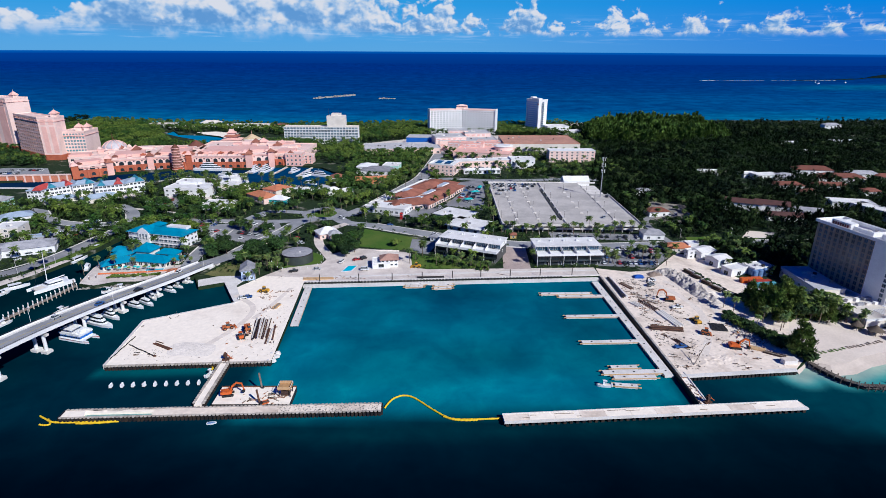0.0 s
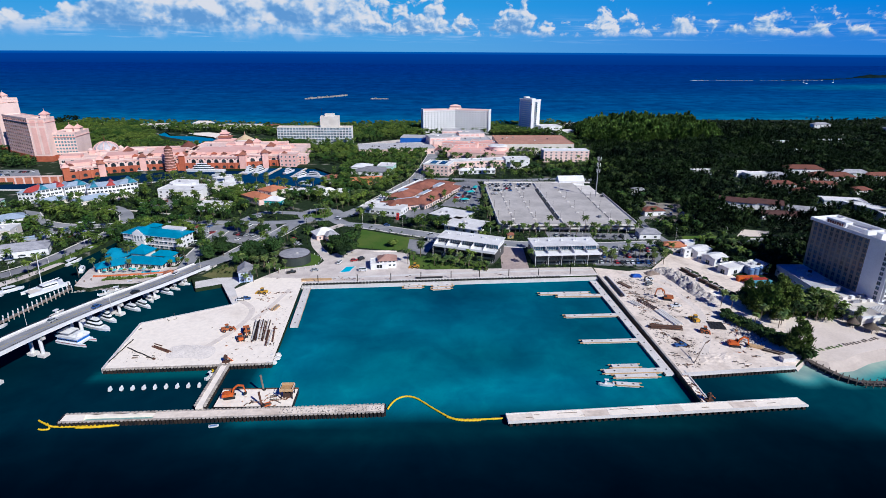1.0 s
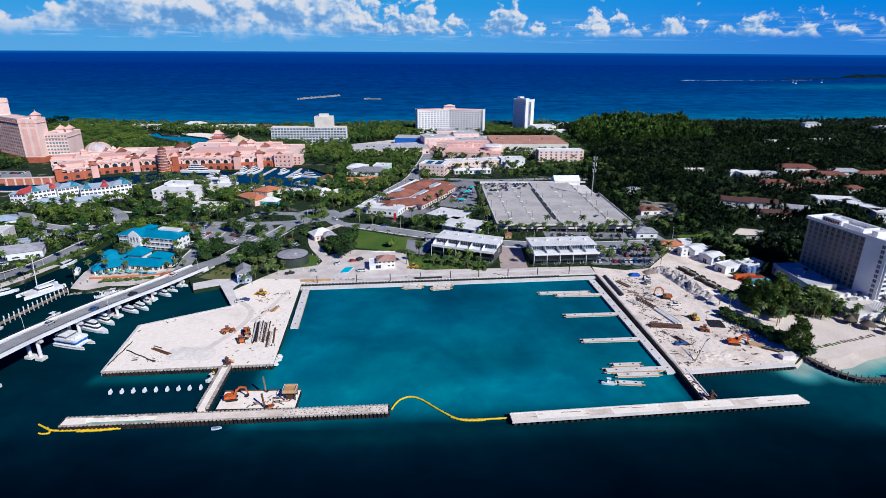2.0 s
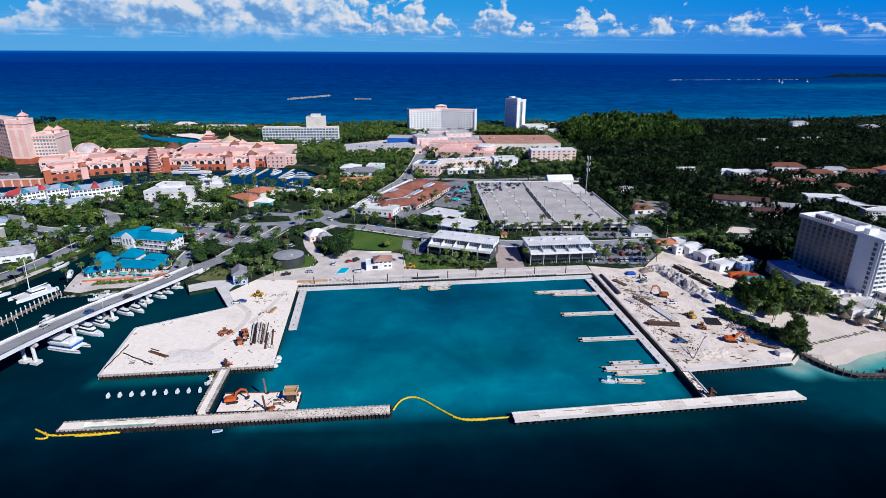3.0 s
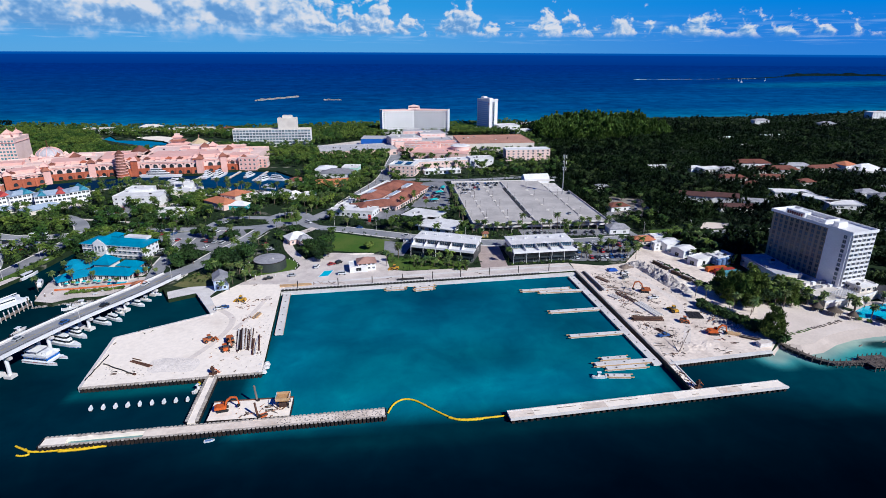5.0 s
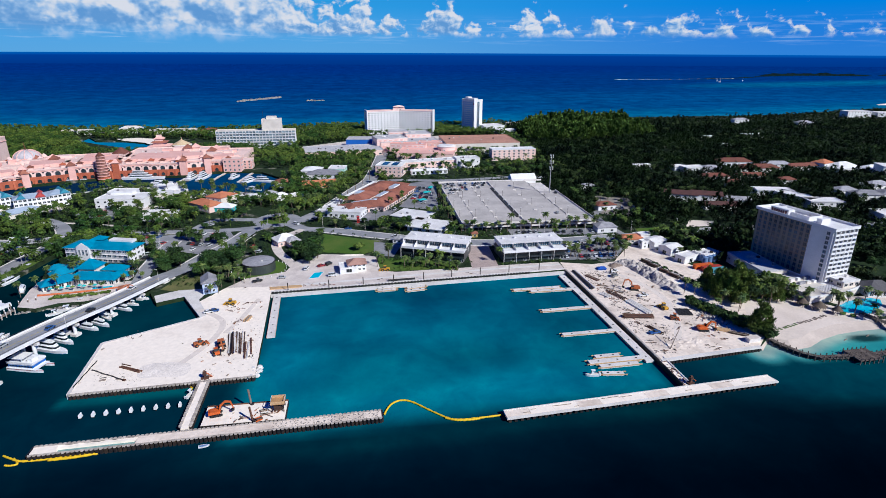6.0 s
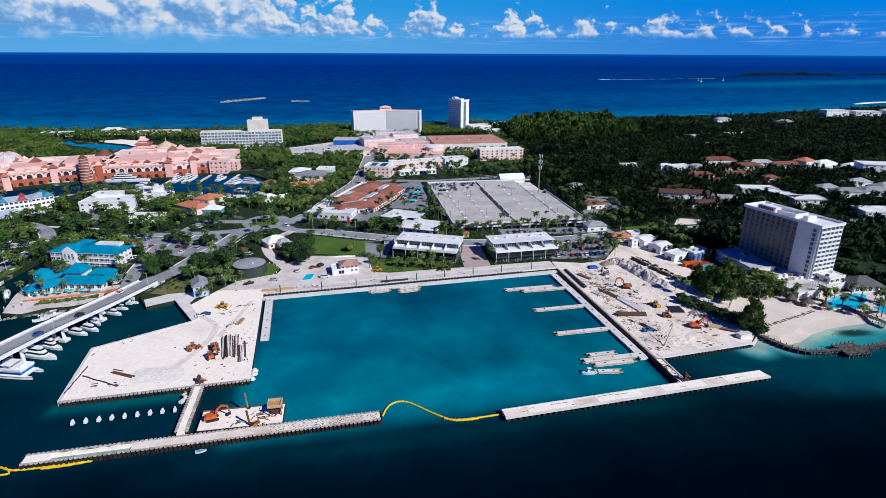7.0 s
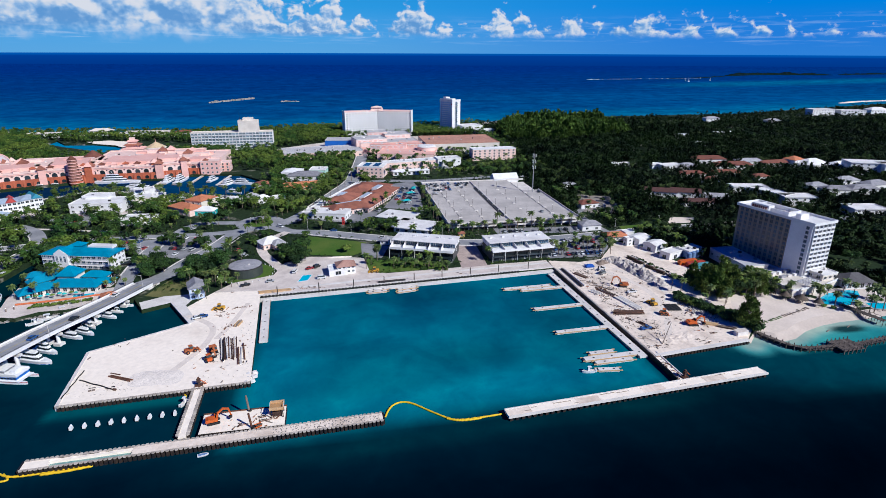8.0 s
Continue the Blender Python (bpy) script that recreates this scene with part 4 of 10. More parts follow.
def tube(points, r, n=7):
    mb = MB()
    P = [Vector(p) for p in points]
    ring = []
    for i, p in enumerate(P):
        d = (P[min(i + 1, len(P) - 1)] - P[max(i - 1, 0)]).normalized()
        q = d.to_track_quat("Z", "Y")
        ring.append(len(mb.v))
        rr = r * (0.86 + 0.14 * math.cos(i * 2.1))
        mb.v += [tuple(p + q @ Vector((rr * math.cos(2 * math.pi * k / n), rr * math.sin(2 * math.pi * k / n), 0))) for k in range(n)]
        if i:
            a, b = ring[-2], ring[-1]
            mb.f += [(a + k, a + (k + 1) % n, b + (k + 1) % n, b + k) for k in range(n)]
            mb.mi += [0] * n
    mb.f += [tuple(range(ring[0] + n - 1, ring[0] - 1, -1)), tuple(range(ring[-1], ring[-1] + n))]
    mb.mi += [0, 0]
    return mb


def glide(pts, k=8):
    P = [Vector((*p, 0.25)) for p in pts]
    out = []
    for i in range(len(P) - 1):
        p0, p1, p2, p3 = P[max(i - 1, 0)], P[i], P[i + 1], P[min(i + 2, len(P) - 1)]
        out += [0.5 * ((2 * p1) + (p2 - p0) * (j / k) + (2 * p0 - 5 * p1 + 4 * p2 - p3) * (j / k) ** 2 + (3 * p1 - p0 - 3 * p2 + p3) * (j / k) ** 3) for j in range(k)]
    return out + [P[-1]]


boom = thing("silt_boom", "yellow floating silt boom curving between the jetties", "boom")
part("float", tube(glide([(-30.2, 167.6), (-29, 171), (-27.2, 173.8), (-24, 175.4), (-20, 174), (-13.5, 167.8), (-8.1, 163.2), (-4.3, 161.9), (1.7, 162), (11.1, 162.8)]), 0.42), YELLOW, boom, smooth=True)
part("skirt", tube(glide([(-9, 163.4), (-6, 162.0), (-3.5, 161.5), (0.5, 161.5), (3, 161.8)]), 0.45), YELLOW, boom, smooth=True)
boom = thing("silt_boom", "yellow floating silt boom bundled beside the breakwater", "boom")
part("float", tube(glide([(-150, 159.5), (-147.5, 158.2), (-143.5, 156.4), (-137.5, 156.3), (-130, 156.9), (-120.5, 158.2)]), 0.42), YELLOW, boom, smooth=True)
part("float", tube(glide([(-146, 157.9), (-143.6, 155.3), (-145.2, 154.6), (-147, 154.9)]), 0.38), YELLOW, boom, smooth=True)
part("float", tube(glide([(-135, 155.9), (-128, 156.4), (-121, 157.6)]), 0.5), YELLOW, boom, smooth=True)
boom = thing("silt_boom", "yellow silt boom coiled at the causeway", "boom")
part("float", tube(glide([(-102.2, 195), (-103.6, 193.4), (-102.4, 191.6), (-103.4, 190)]), 0.35), YELLOW, boom, smooth=True)

# ---- bridge ----
DECK = [(-200, 95, 17.0), (-190, 145, 14.4), (-183.4, 188.3, 11.7), (-178.8, 210, 10.3), (-171.0, 238.5, 8.0), (-159.4, 268.2, 5.9), (-150.6, 298, 3.5)]
road, line = ribbon("road_bridge", DECK, 8.4, 0, ROADGREY, "grey asphalt carriageway of the bridge", "road", False, 0.1)
bridge = thing("bridge", "white concrete road bridge climbing over the channel", "bridge")


def beside(offset, w, lo, hi):
    mb = MB()
    for i, p in enumerate(line):
        d = (line[min(i + 1, len(line) - 1)] - line[max(i - 1, 0)])
        s = Vector((d.y, -d.x, 0)).normalized()
        a, b = p + s * (offset - w / 2), p + s * (offset + w / 2)
        mb.v += [(a.x, a.y, p.z + lo), (b.x, b.y, p.z + lo), (b.x, b.y, p.z + hi), (a.x, a.y, p.z + hi)]
        if i:
            j, k = 4 * (i - 1), 4 * i
            mb.f += [(j + q, j + (q + 1) % 4, k + (q + 1) % 4, k + q) for q in range(4)]
            mb.mi += [0] * 4
    n = len(mb.v)
    mb.f += [(3, 2, 1, 0), (n - 4, n - 3, n - 2, n - 1)]
    mb.mi += [0, 0]
    return mb


part("deck_slab", beside(0, 10.8, -0.75, -0.12), CONCRETE, bridge)
for off in (-4.8, 4.8):
    part("footway", beside(off, 1.3, -0.12, 0.18), CONCRETE, bridge)
    part("parapet", beside(off * 1.13, 0.28, -0.75, 0.8), WHITE, bridge)
    part("handrail", beside(off * 1.13, 0.1, 1.2, 1.32), STEEL, bridge)
for off in (-3.2, 0, 3.2):
    part("girder", beside(off, 0.7, -1.7, -0.75), CONCRETE, bridge)
for off in (-0.12, 0.12):
    part("road_marking", beside(off, 0.1, 0.0, 0.012), surface("road_paint_yellow", (0.55, 0.42, 0.08), rough=0.8), bridge)
for off in (-3.85, 3.85):
    part("road_marking", beside(off, 0.12, 0.0, 0.012), surface("road_paint_white", (0.7, 0.7, 0.68), rough=0.8), bridge)


def deck_at(y):
    for a, b in zip(line, line[1:]):
        if a.y <= y <= b.y:
            return a.lerp(b, (y - a.y) / (b.y - a.y)), (b - a)
    return line[-1], line[-1] - line[-2]


for y in (160, 182, 203, 222, 242, 261, 279):
    c, d = deck_at(y)
    s = Vector((d.y, -d.x, 0)).normalized()
    turn = math.degrees(math.atan2(s.y, s.x))
    top = c.z - 1.7
    part("crosshead", MB().box(-5.4, 5.4, -0.7, 0.7, -1.0, 0), CONCRETE, bridge, m=pose(c.x, c.y, top, 0, 0, turn))
    for off in (-2.4, 2.9):
        col = part("column", MB().cyl((off, 0, -top + 1.2), (off, 0, -1.0), 0.72, n=12), WHITE, bridge, m=pose(c.x, c.y, top, 0, 0, turn))
        part("cap_stone", MB().box(off - 1.7, off + 1.7, -1.5, 1.5, -top - 1.5, -top + 1.2), CONCRETE, bridge, m=pose(c.x, c.y, top, 0, 0, turn))
part("abutment", MB().box(-5.9, 5.9, -6, 3, -5, -0.8), CONCRETE, bridge, m=pose(-149.8, 300, 3.6, 0, 0, -18))

# ---- buildings ----
WINDOWS = {}


def window_mesh(w, h, frame, glass, bars=1, name="window"):
    """A framed pane, standing in the local xz plane, its face towards -y."""
    key = (w, h, frame.name, glass.name, bars, name)
    if key not in WINDOWS:
        t = min(0.12, w * 0.1)
        mb, seen = MB(), {}

        def put(pts, mi=0):
            ids = []
            for p in pts:
                k = tuple(round(c, 4) for c in p)
                if k not in seen:
                    seen[k] = len(mb.v)
                    mb.v.append(k)
                ids.append(seen[k])
            mb.f.append(tuple(ids))
            mb.mi.append(mi)
        a, f, g = w / 2, -0.10, -0.02
        put([(-a - t, f, -t), (a + t, f, -t), (a + t, f, 0), (-a - t, f, 0)])
        put([(-a - t, f, h), (a + t, f, h), (a + t, f, h + t), (-a - t, f, h + t)])
        edge = [(-a - t, -a)]
        for i in range(bars):
            x = -a + (i + 1) * w / (bars + 1)
            edge.append((x - 0.04, x + 0.04))
        edge.append((a, a + t))
        for x0, x1 in edge:
            put([(x0, f, 0), (x1, f, 0), (x1, f, h), (x0, f, h)])
        for (_, x0), (x1, _) in zip(edge, edge[1:]):
            put([(x0, g, 0), (x1, g, 0), (x1, g, h), (x0, g, h)], 1)
            put([(x0, f, 0), (x1, f, 0), (x1, g, 0), (x0, g, 0)])
            put([(x0, g, h), (x1, g, h), (x1, f, h), (x0, f, h)])
            put([(x0, f, 0), (x0, g, 0), (x0, g, h), (x0, f, h)])
            put([(x1, g, 0), (x1, f, 0), (x1, f, h), (x1, g, h)])
        o = [(-a - t, -t), (a + t, -t), (a + t, h + t), (-a - t, h + t)]
        for (x0, z0), (x1, z1) in zip(o, o[1:] + o[:1]):
            put([(x1, f, z1), (x0, f, z0), (x0, 0.25, z0), (x1, 0.25, z1)])
        WINDOWS[key] = mb.mesh(name, [frame, glass])
    return WINDOWS[key]


def balcony_mesh(w, h, depth, mat, glass, rail=0):
    key = (w, h, depth, mat.name, glass.name, rail)
    if key not in WINDOWS:
        mb = MB().box(-w / 2, w / 2, -depth, 0.1, -0.18, 0.06)
        if rail:
            mb.box(-w / 2, w / 2, -depth, -depth + 0.08, 0.06, 0.85, 1).box(-w / 2, w / 2, -depth - 0.02, -depth + 0.1, 0.85, 1.0)
        else:
            mb.box(-w / 2, w / 2, -depth, -depth + 0.12, 0.06, 1.05)
        mb.box(-w / 2, -w / 2 + 0.22, -depth, 0.1, 0.06, h).box(w / 2 - 0.22, w / 2, -depth, 0.1, 0.06, h)
        mb.box(-w / 2 + 0.22, w / 2 - 0.22, -0.06, 0.1, 0.06, h, 1)
        WINDOWS[key] = mb.mesh("balcony", [mat, glass])
    return WINDOWS[key]


def flat_roof(w, d, z, parapet, over):
    a, b, t = w / 2 + over, d / 2 + over, 0.35
    mb = MB().box(-a, a, -b, b, z, z + 0.3)
    if parapet:
        mb.box(-a, a, -b, -b + t, z + 0.3, z + 0.3 + parapet).box(-a, a, b - t, b, z + 0.3, z + 0.3 + parapet)
        mb.box(-a, -a + t, -b + t, b - t, z + 0.3, z + 0.3 + parapet).box(a - t, a, -b + t, b - t, z + 0.3, z + 0.3 + parapet)
    return mb


def house(name, label, category, x, y, w, d, h, rz=0.0, wall=WHITE, roof="flat", roofmat=None, rh=2.5, floors=1, bays=0, side=0, win=(1.5, 1.4), glass=GLASS, frame=WHITE,
          z=GROUND, group="", over=0.5, ridge=None, parapet=0.5, sill=0.9, balcony=0.0, left=True, right=True, units=0, clear=0.0):
    t = thing(name, label, category, pose(x, y, z, 0, 0, rz), group)
    part("wall", MB().box(-w / 2, w / 2, -d / 2, d / 2, -0.5, h), wall, t)
    if roof == "flat":
        part("roof", flat_roof(w, d, h, parapet, 0.12 if over == 0.5 else over), roofmat or ROOFWHITE, t)
    else:
        part("roof", MB().hip(w, d, h + 0.02, rh, over, max(w, d) + 2 * over - 0.1 if roof == "gable" else ridge), roofmat or TERRA, t)
    fh = h / max(floors, 1)
    ww, wh = win
    for f in range(floors):
        zz = f * fh + sill
        for i in range(bays):
            xx = -w / 2 + (i + 0.5) * w / bays
            if balcony:
                part("balcony", balcony_mesh(round(w / bays * 0.96, 2), round(fh * 0.86, 2), balcony, wall, glass), None, t, m=pose(xx, -d / 2, f * fh + 0.3))
            else:
                part("window", window_mesh(ww, wh, frame, glass), None, t, m=pose(xx, -d / 2, zz))
        for i in range(side):
            yy = -d / 2 + (i + 0.5) * d / side
            if left:
                part("window", window_mesh(ww, wh, frame, glass), None, t, m=pose(-w / 2, yy, zz, 0, 0, -90))
            if right:
                part("window", window_mesh(ww, wh, frame, glass), None, t, m=pose(w / 2, yy, zz, 0, 0, 90))
    for i in range(units):
        ux, uy = random.uniform(-w * 0.4, w * 0.4), random.uniform(-d * 0.3, d * 0.35)
        part("roof_unit", MB().box(ux - 0.8, ux + 0.8, uy - 0.6, uy + 0.6, h + 0.28, h + 1.4), random.choice((CONCRETE, STEEL, GREYROOF)), t)
    block_out(x, y, w, d, rz)
    if clear:
        block_out(x - 4 * clear / 10, y - d / 2 - clear / 2, w * 0.9, clear, 0, 0)
    return t


# beachside hotel tower
HOTEL = thing("hotel_tower", "twelve-storey tan and white hotel tower", "hotel", pose(206.4, 273.5, GROUND, 0, 0, 13.5))
block_out(206, 273, 30, 60, 13)
HW, HD, HH = 16.4, 46.7, 32.4
CURTAIN = surface("grey_curtained_glass", (0.12, 0.125, 0.13), (0.20, 0.20, 0.20), scale=0.3, rough=0.4, object_random=0.4)
PALETAN = surface("pale_tan_render", (0.33, 0.28, 0.22), (0.28, 0.24, 0.19), scale=0.1, rough=0.8)
part("wall", MB().box(-HW / 2, HW / 2, -HD / 2 + 12.5, HD / 2, 0, HH), TAN, HOTEL)
part("end_wall", MB().box(-HW / 2 - 0.7, HW / 2 + 0.3, -HD / 2, -HD / 2 + 12.5, 0, HH - 0.05), WHITE, HOTEL)
part("roof", flat_roof(HW, HD, HH, 1.3, 1.0), WHITE, HOTEL)
# tall screen walls round two sunken roof wells, and the sign wall
part("screen_wall", MB().box(-5.2, -4.8, -6.0, 16.0, HH + 0.3, HH + 2.6).box(4.8, 5.2, -6.0, 16.0, HH + 0.3, HH + 2.4).box(-4.8, 4.8, 15.6, 16.0, HH + 0.3, HH + 2.6).box(-4.8, 4.8, -6.0, -5.6, HH + 0.3, HH + 2.6), WHITE, HOTEL)
part("penthouse", MB().box(-7.2, -2.6, 5.0, 16.4, HH + 0.3, HH + 3.6), WHITE, HOTEL)
part("penthouse", MB().box(-4.5, 2.0, -HD / 2 + 10.5, -HD / 2 + 13.5, HH + 0.3, HH + 3.0), WHITE, HOTEL)
part("sign", MB().box(-7.5, -7.2, 5.4, 15.8, HH + 0.9, HH + 3.2), CREAM, HOTEL, "cream roof sign panel")
for i in range(7):
    part("sign_bar", MB().box(-7.65, -7.5, 6.0 + i * 1.4, 6.95 + i * 1.4, HH + 1.3, HH + 2.8), surface("maroon_sign", (0.16, 0.03, 0.03), rough=0.6), HOTEL, "maroon bar on the roof sign")
for k in range(4):
    part("roof_unit", MB().box(-3 + 2.5 * k, -1.5 + 2.5 * k, -3 + (k % 2) * 3, -1.5 + (k % 2) * 3, HH + 0.3, HH + 1.4), CONCRETE, HOTEL)
FH = (HH - 4.6) / 11
for f in range(11):
    z0 = 4.2 + f * FH
    for i in range(10):
        yy = -HD / 2 + 14.4 + i * 3.3
        part("window", window_mesh(1.7, 1.75, TAN, GLASSBLUE, 1), None, HOTEL, m=pose(-HW / 2, yy, z0 + 0.35, 0, 0, -90))
    part("window", window_mesh(1.6, 1.6, GREYROOF, GLASSBLUE, 1), None, HOTEL, m=pose(-HW / 2 - 0.7, -HD / 2 + 2.6, z0 + 0.3, 0, 0, -90))
    for i in range(5):
        part("balcony", balcony_mesh(3.1, 2.2, 0.9, WHITE, CURTAIN, 0), None, HOTEL, m=pose(-HW / 2 + 1.6 + i * 3.3, -HD / 2, z0 + 0.3))
for i in range(10):
    yy = -HD / 2 + 16.05 + i * 3.3
    part("pier_strip", MB().box(-HW / 2 - 0.2, -HW / 2, yy - 0.55, yy + 0.55, 0, HH - 1.0), PALETAN, HOTEL)
part("base_storey", MB().box(-HW / 2 - 1.6, HW / 2 + 1.2, -HD / 2 - 1.4, HD / 2 + 0.6, 0, 3.6), WHITE, HOTEL)
house("hotel_podium", "low white hotel wing with a flat roof", "hotel wing", 185.3, 277.5, 15, 31, 5.6, 1, CREAM, floors=1, bays=4, side=6, win=(1.6, 1.1), sill=2.6, units=7, roofmat=surface("grey_roof_membrane", (0.50, 0.50, 0.53), (0.40, 0.40, 0.43), scale=0.1, rough=0.85))
t = thing("hotel_terrace", "raised white terrace deck of the hotel", "terrace", pose(0, 0, GROUND))
TERRACE = [(180.5, 261), (183.2, 231.5), (204, 234.5), (222, 242.5), (222, 254), (196, 262)]
part("deck", MB().prism(TERRACE, -0.4, 3.4), CREAM, t)
for a, b in (((180.7, 261), (183.4, 231.8)), ((183.4, 231.8), (204, 234.8)), ((204, 234.8), (221.8, 242.8))):
    d = Vector(b) - Vector(a)
    part("parapet", MB().box(0, d.length, -0.15, 0.2, 3.4, 4.4), WHITE, t, m=pose(a[0], a[1], 0, 0, 0, math.degrees(math.atan2(d.y, d.x))))
for k in range(7):
    part("roof_unit", MB().box(0, 2.0 + k % 3, 0, 1.6, 3.4, 4.6 + 0.4 * (k % 2)), (WHITE, CONCRETE, GREYROOF)[k % 3], t, m=pose(185.5 + k * 2.4, 247 + (k * 5) % 9, 0, 0, 0, 13))
for i in range(9):
    p = part("pergola_beam", MB().box(-0.2, 0.2, -3.2, 3.2, 5.6, 5.85), WHITE, t, m=pose(192 + i * 1.3, 236.4 + i * 0.35, 0, 0, 0, 13))
    if i % 4 == 0:
        part("post", MB().cyl((0, -3, 3.4), (0, -3, 5.6), 0.12, n=6).cyl((0, 3, 3.4), (0, 3, 5.6), 0.12, n=6), WHITE, p)
block_out(201, 247, 42, 32)
house("hotel_pavilion", "white flat-roofed bar on the hotel terrace", "pavilion", 214, 247, 12, 9, 6.2, 13, CREAM, floors=1, bays=3, side=2, win=(2.2, 1.4), sill=4.2, units=2)
house("pool_bar", "white poolside pavilion with a dark grey hipped roof", "pavilion", 227.5, 240.5, 14, 10, 4.2, -6, WHITE, "hip", surface("dark_grey_shingle", (0.12, 0.115, 0.12), (0.09, 0.085, 0.09), scale=0.3, rough=0.85), 3.6, 1, 4, 2, (1.8, 2.4), over=1.6)
house("storage_tanks_shed", "pale blue service shed beside the hotel", "shed", 168, 299, 14, 9, 4.2, 20, surface("pale_blue_steel", (0.16, 0.26, 0.46), rough=0.5), floors=1, bays=3, units=2)
for k in range(4):
    tnk = thing("storage_tank", "blue upright storage tank behind the hotel", "tank", pose(163 + k * 3.6, 291.5 + k * 1.5, GROUND), "blue storage tanks")
    part("shell", MB().cyl((0, 0, 0), (0, 0, 4.0), 1.6, n=14), MATS["pale_blue_steel"], tnk, smooth=False)
    part("lid", MB().cyl((0, 0, 4.0), (0, 0, 4.5), 1.6, 0.3, 14), MATS["pale_blue_steel"], tnk)


# terrace houses on the quay
def terrace_house(x, y, rz, n, label):
    t = thing("terrace_house", label, "apartment house", pose(x, y, GROUND, 0, 0, rz), "terrace houses on the quay")
    w, top, low, front, back = 39.4, 9.9, 6.8, -7.6, 7.6
    part("lower_storey", MB().box(-w / 2 + 0.5, w / 2 - 0.5, front - 4.6, back, 0, low - 0.5), surface("charcoal_cladding", (0.06, 0.063, 0.066), (0.09, 0.09, 0.09), scale=0.3, rough=0.5), t)
    part("terrace_slab", MB().box(-w / 2, w / 2, front - 6.6, front + 1.0, low - 0.5, low), WHITE, t)
    part("upper_storey", MB().box(-w / 2 + 0.3, w / 2 - 0.3, front + 2.0, back, low, top), WHITE, t)
    part("roof", flat_roof(w, back - front, top, 0.0, 0.3), ROOFWHITE, t)
    part("parapet", MB().box(-w / 2, w / 2, front - 6.6, front - 6.45, low, low + 0.9), WHITE, t)
    for i in range(n):
        a, b = -w / 2 + i * w / n, -w / 2 + (i + 1) * w / n
        part("glass_wall", window_mesh(round(b - a - 0.9, 2), 2.7, WHITE, GLASSBLUE, 4, "glass_wall"), None, t, m=pose((a + b) / 2, front + 2.0, low + 0.1))
        part("party_wall", MB().face([(a, front + 2, low), (a, front - 5.0, low), (a, front - 5.0, low + 0.9), (a, front + 2, low + 2.6)]).face([(a + 0.25, front + 2, low + 2.6), (a + 0.25, front - 5.0, low + 0.9), (a + 0.25, front - 5.0, low), (a + 0.25, front + 2, low)]).face([(a, front + 2, low + 2.6), (a, front - 5, low + 0.9), (a + 0.25, front - 5, low + 0.9), (a + 0.25, front + 2, low + 2.6)]).face([(a, front - 5, low + 0.9), (a, front - 5, low), (a + 0.25, front - 5, low), (a + 0.25, front - 5, low + 0.9)]), WHITE, t)
        part("glass_wall", window_mesh(round(b - a - 0.8, 2), 2.1, STEEL, GLASS, 3, "glass_wall"), None, t, m=pose((a + b) / 2, front - 4.6, 3.0))
        part("glass_wall", window_mesh(round((b - a) * 0.5, 2), 2.1, STEEL, GLASS, 1, "glass_wall"), None, t, m=pose(a + (b - a) * 0.3, front - 4.6, 0.3))
        part("door", window_mesh(1.8, 2.1, WHITE, GLASS, 1, "door"), None, t, m=pose(a + (b - a) * 0.78, front - 4.6, 0.1))
        part("balcony_rail", MB().box(a + 0.4, b - 0.3, front - 6.3, front - 6.2, 2.9, 3.8).box(a + 0.4, b - 0.3, front - 6.3, front - 4.6, 2.75, 2.9), GLASS, t)
        part("post", MB().box(a - 0.1, a + 0.1, front - 6.5, front - 6.2, 0, low - 0.5), WHITE, t)
        part("roof_unit", MB().box(a + 3, a + 4.2, 1, 2.2, top + 0.3, top + 1.2).cyl((a + 5, 2, top + 0.3), (a + 5, 2, top + 1.3), 0.35), WHITE, t)
    for s in (-1, 1):
        part("window", window_mesh(1.4, 1.8, WHITE, GLASS), None, t, m=pose(s * (w / 2 - 0.3), 2, low + 0.6, 0, 0, 90 * s))
        part("window", window_mesh(1.4, 1.8, WHITE, GLASS), None, t, m=pose(s * (w / 2 - 0.5), 0, 3.2, 0, 0, 90 * s))
    block_out(x, y - 2, w, 24, rz)


terrace_house(6.0, 326.5, -21.5, 5, "white terrace houses with dark glazed lower storeys")
terrace_house(61.5, 319.5, 4.8, 5, "white terrace houses with glazed roof terraces")

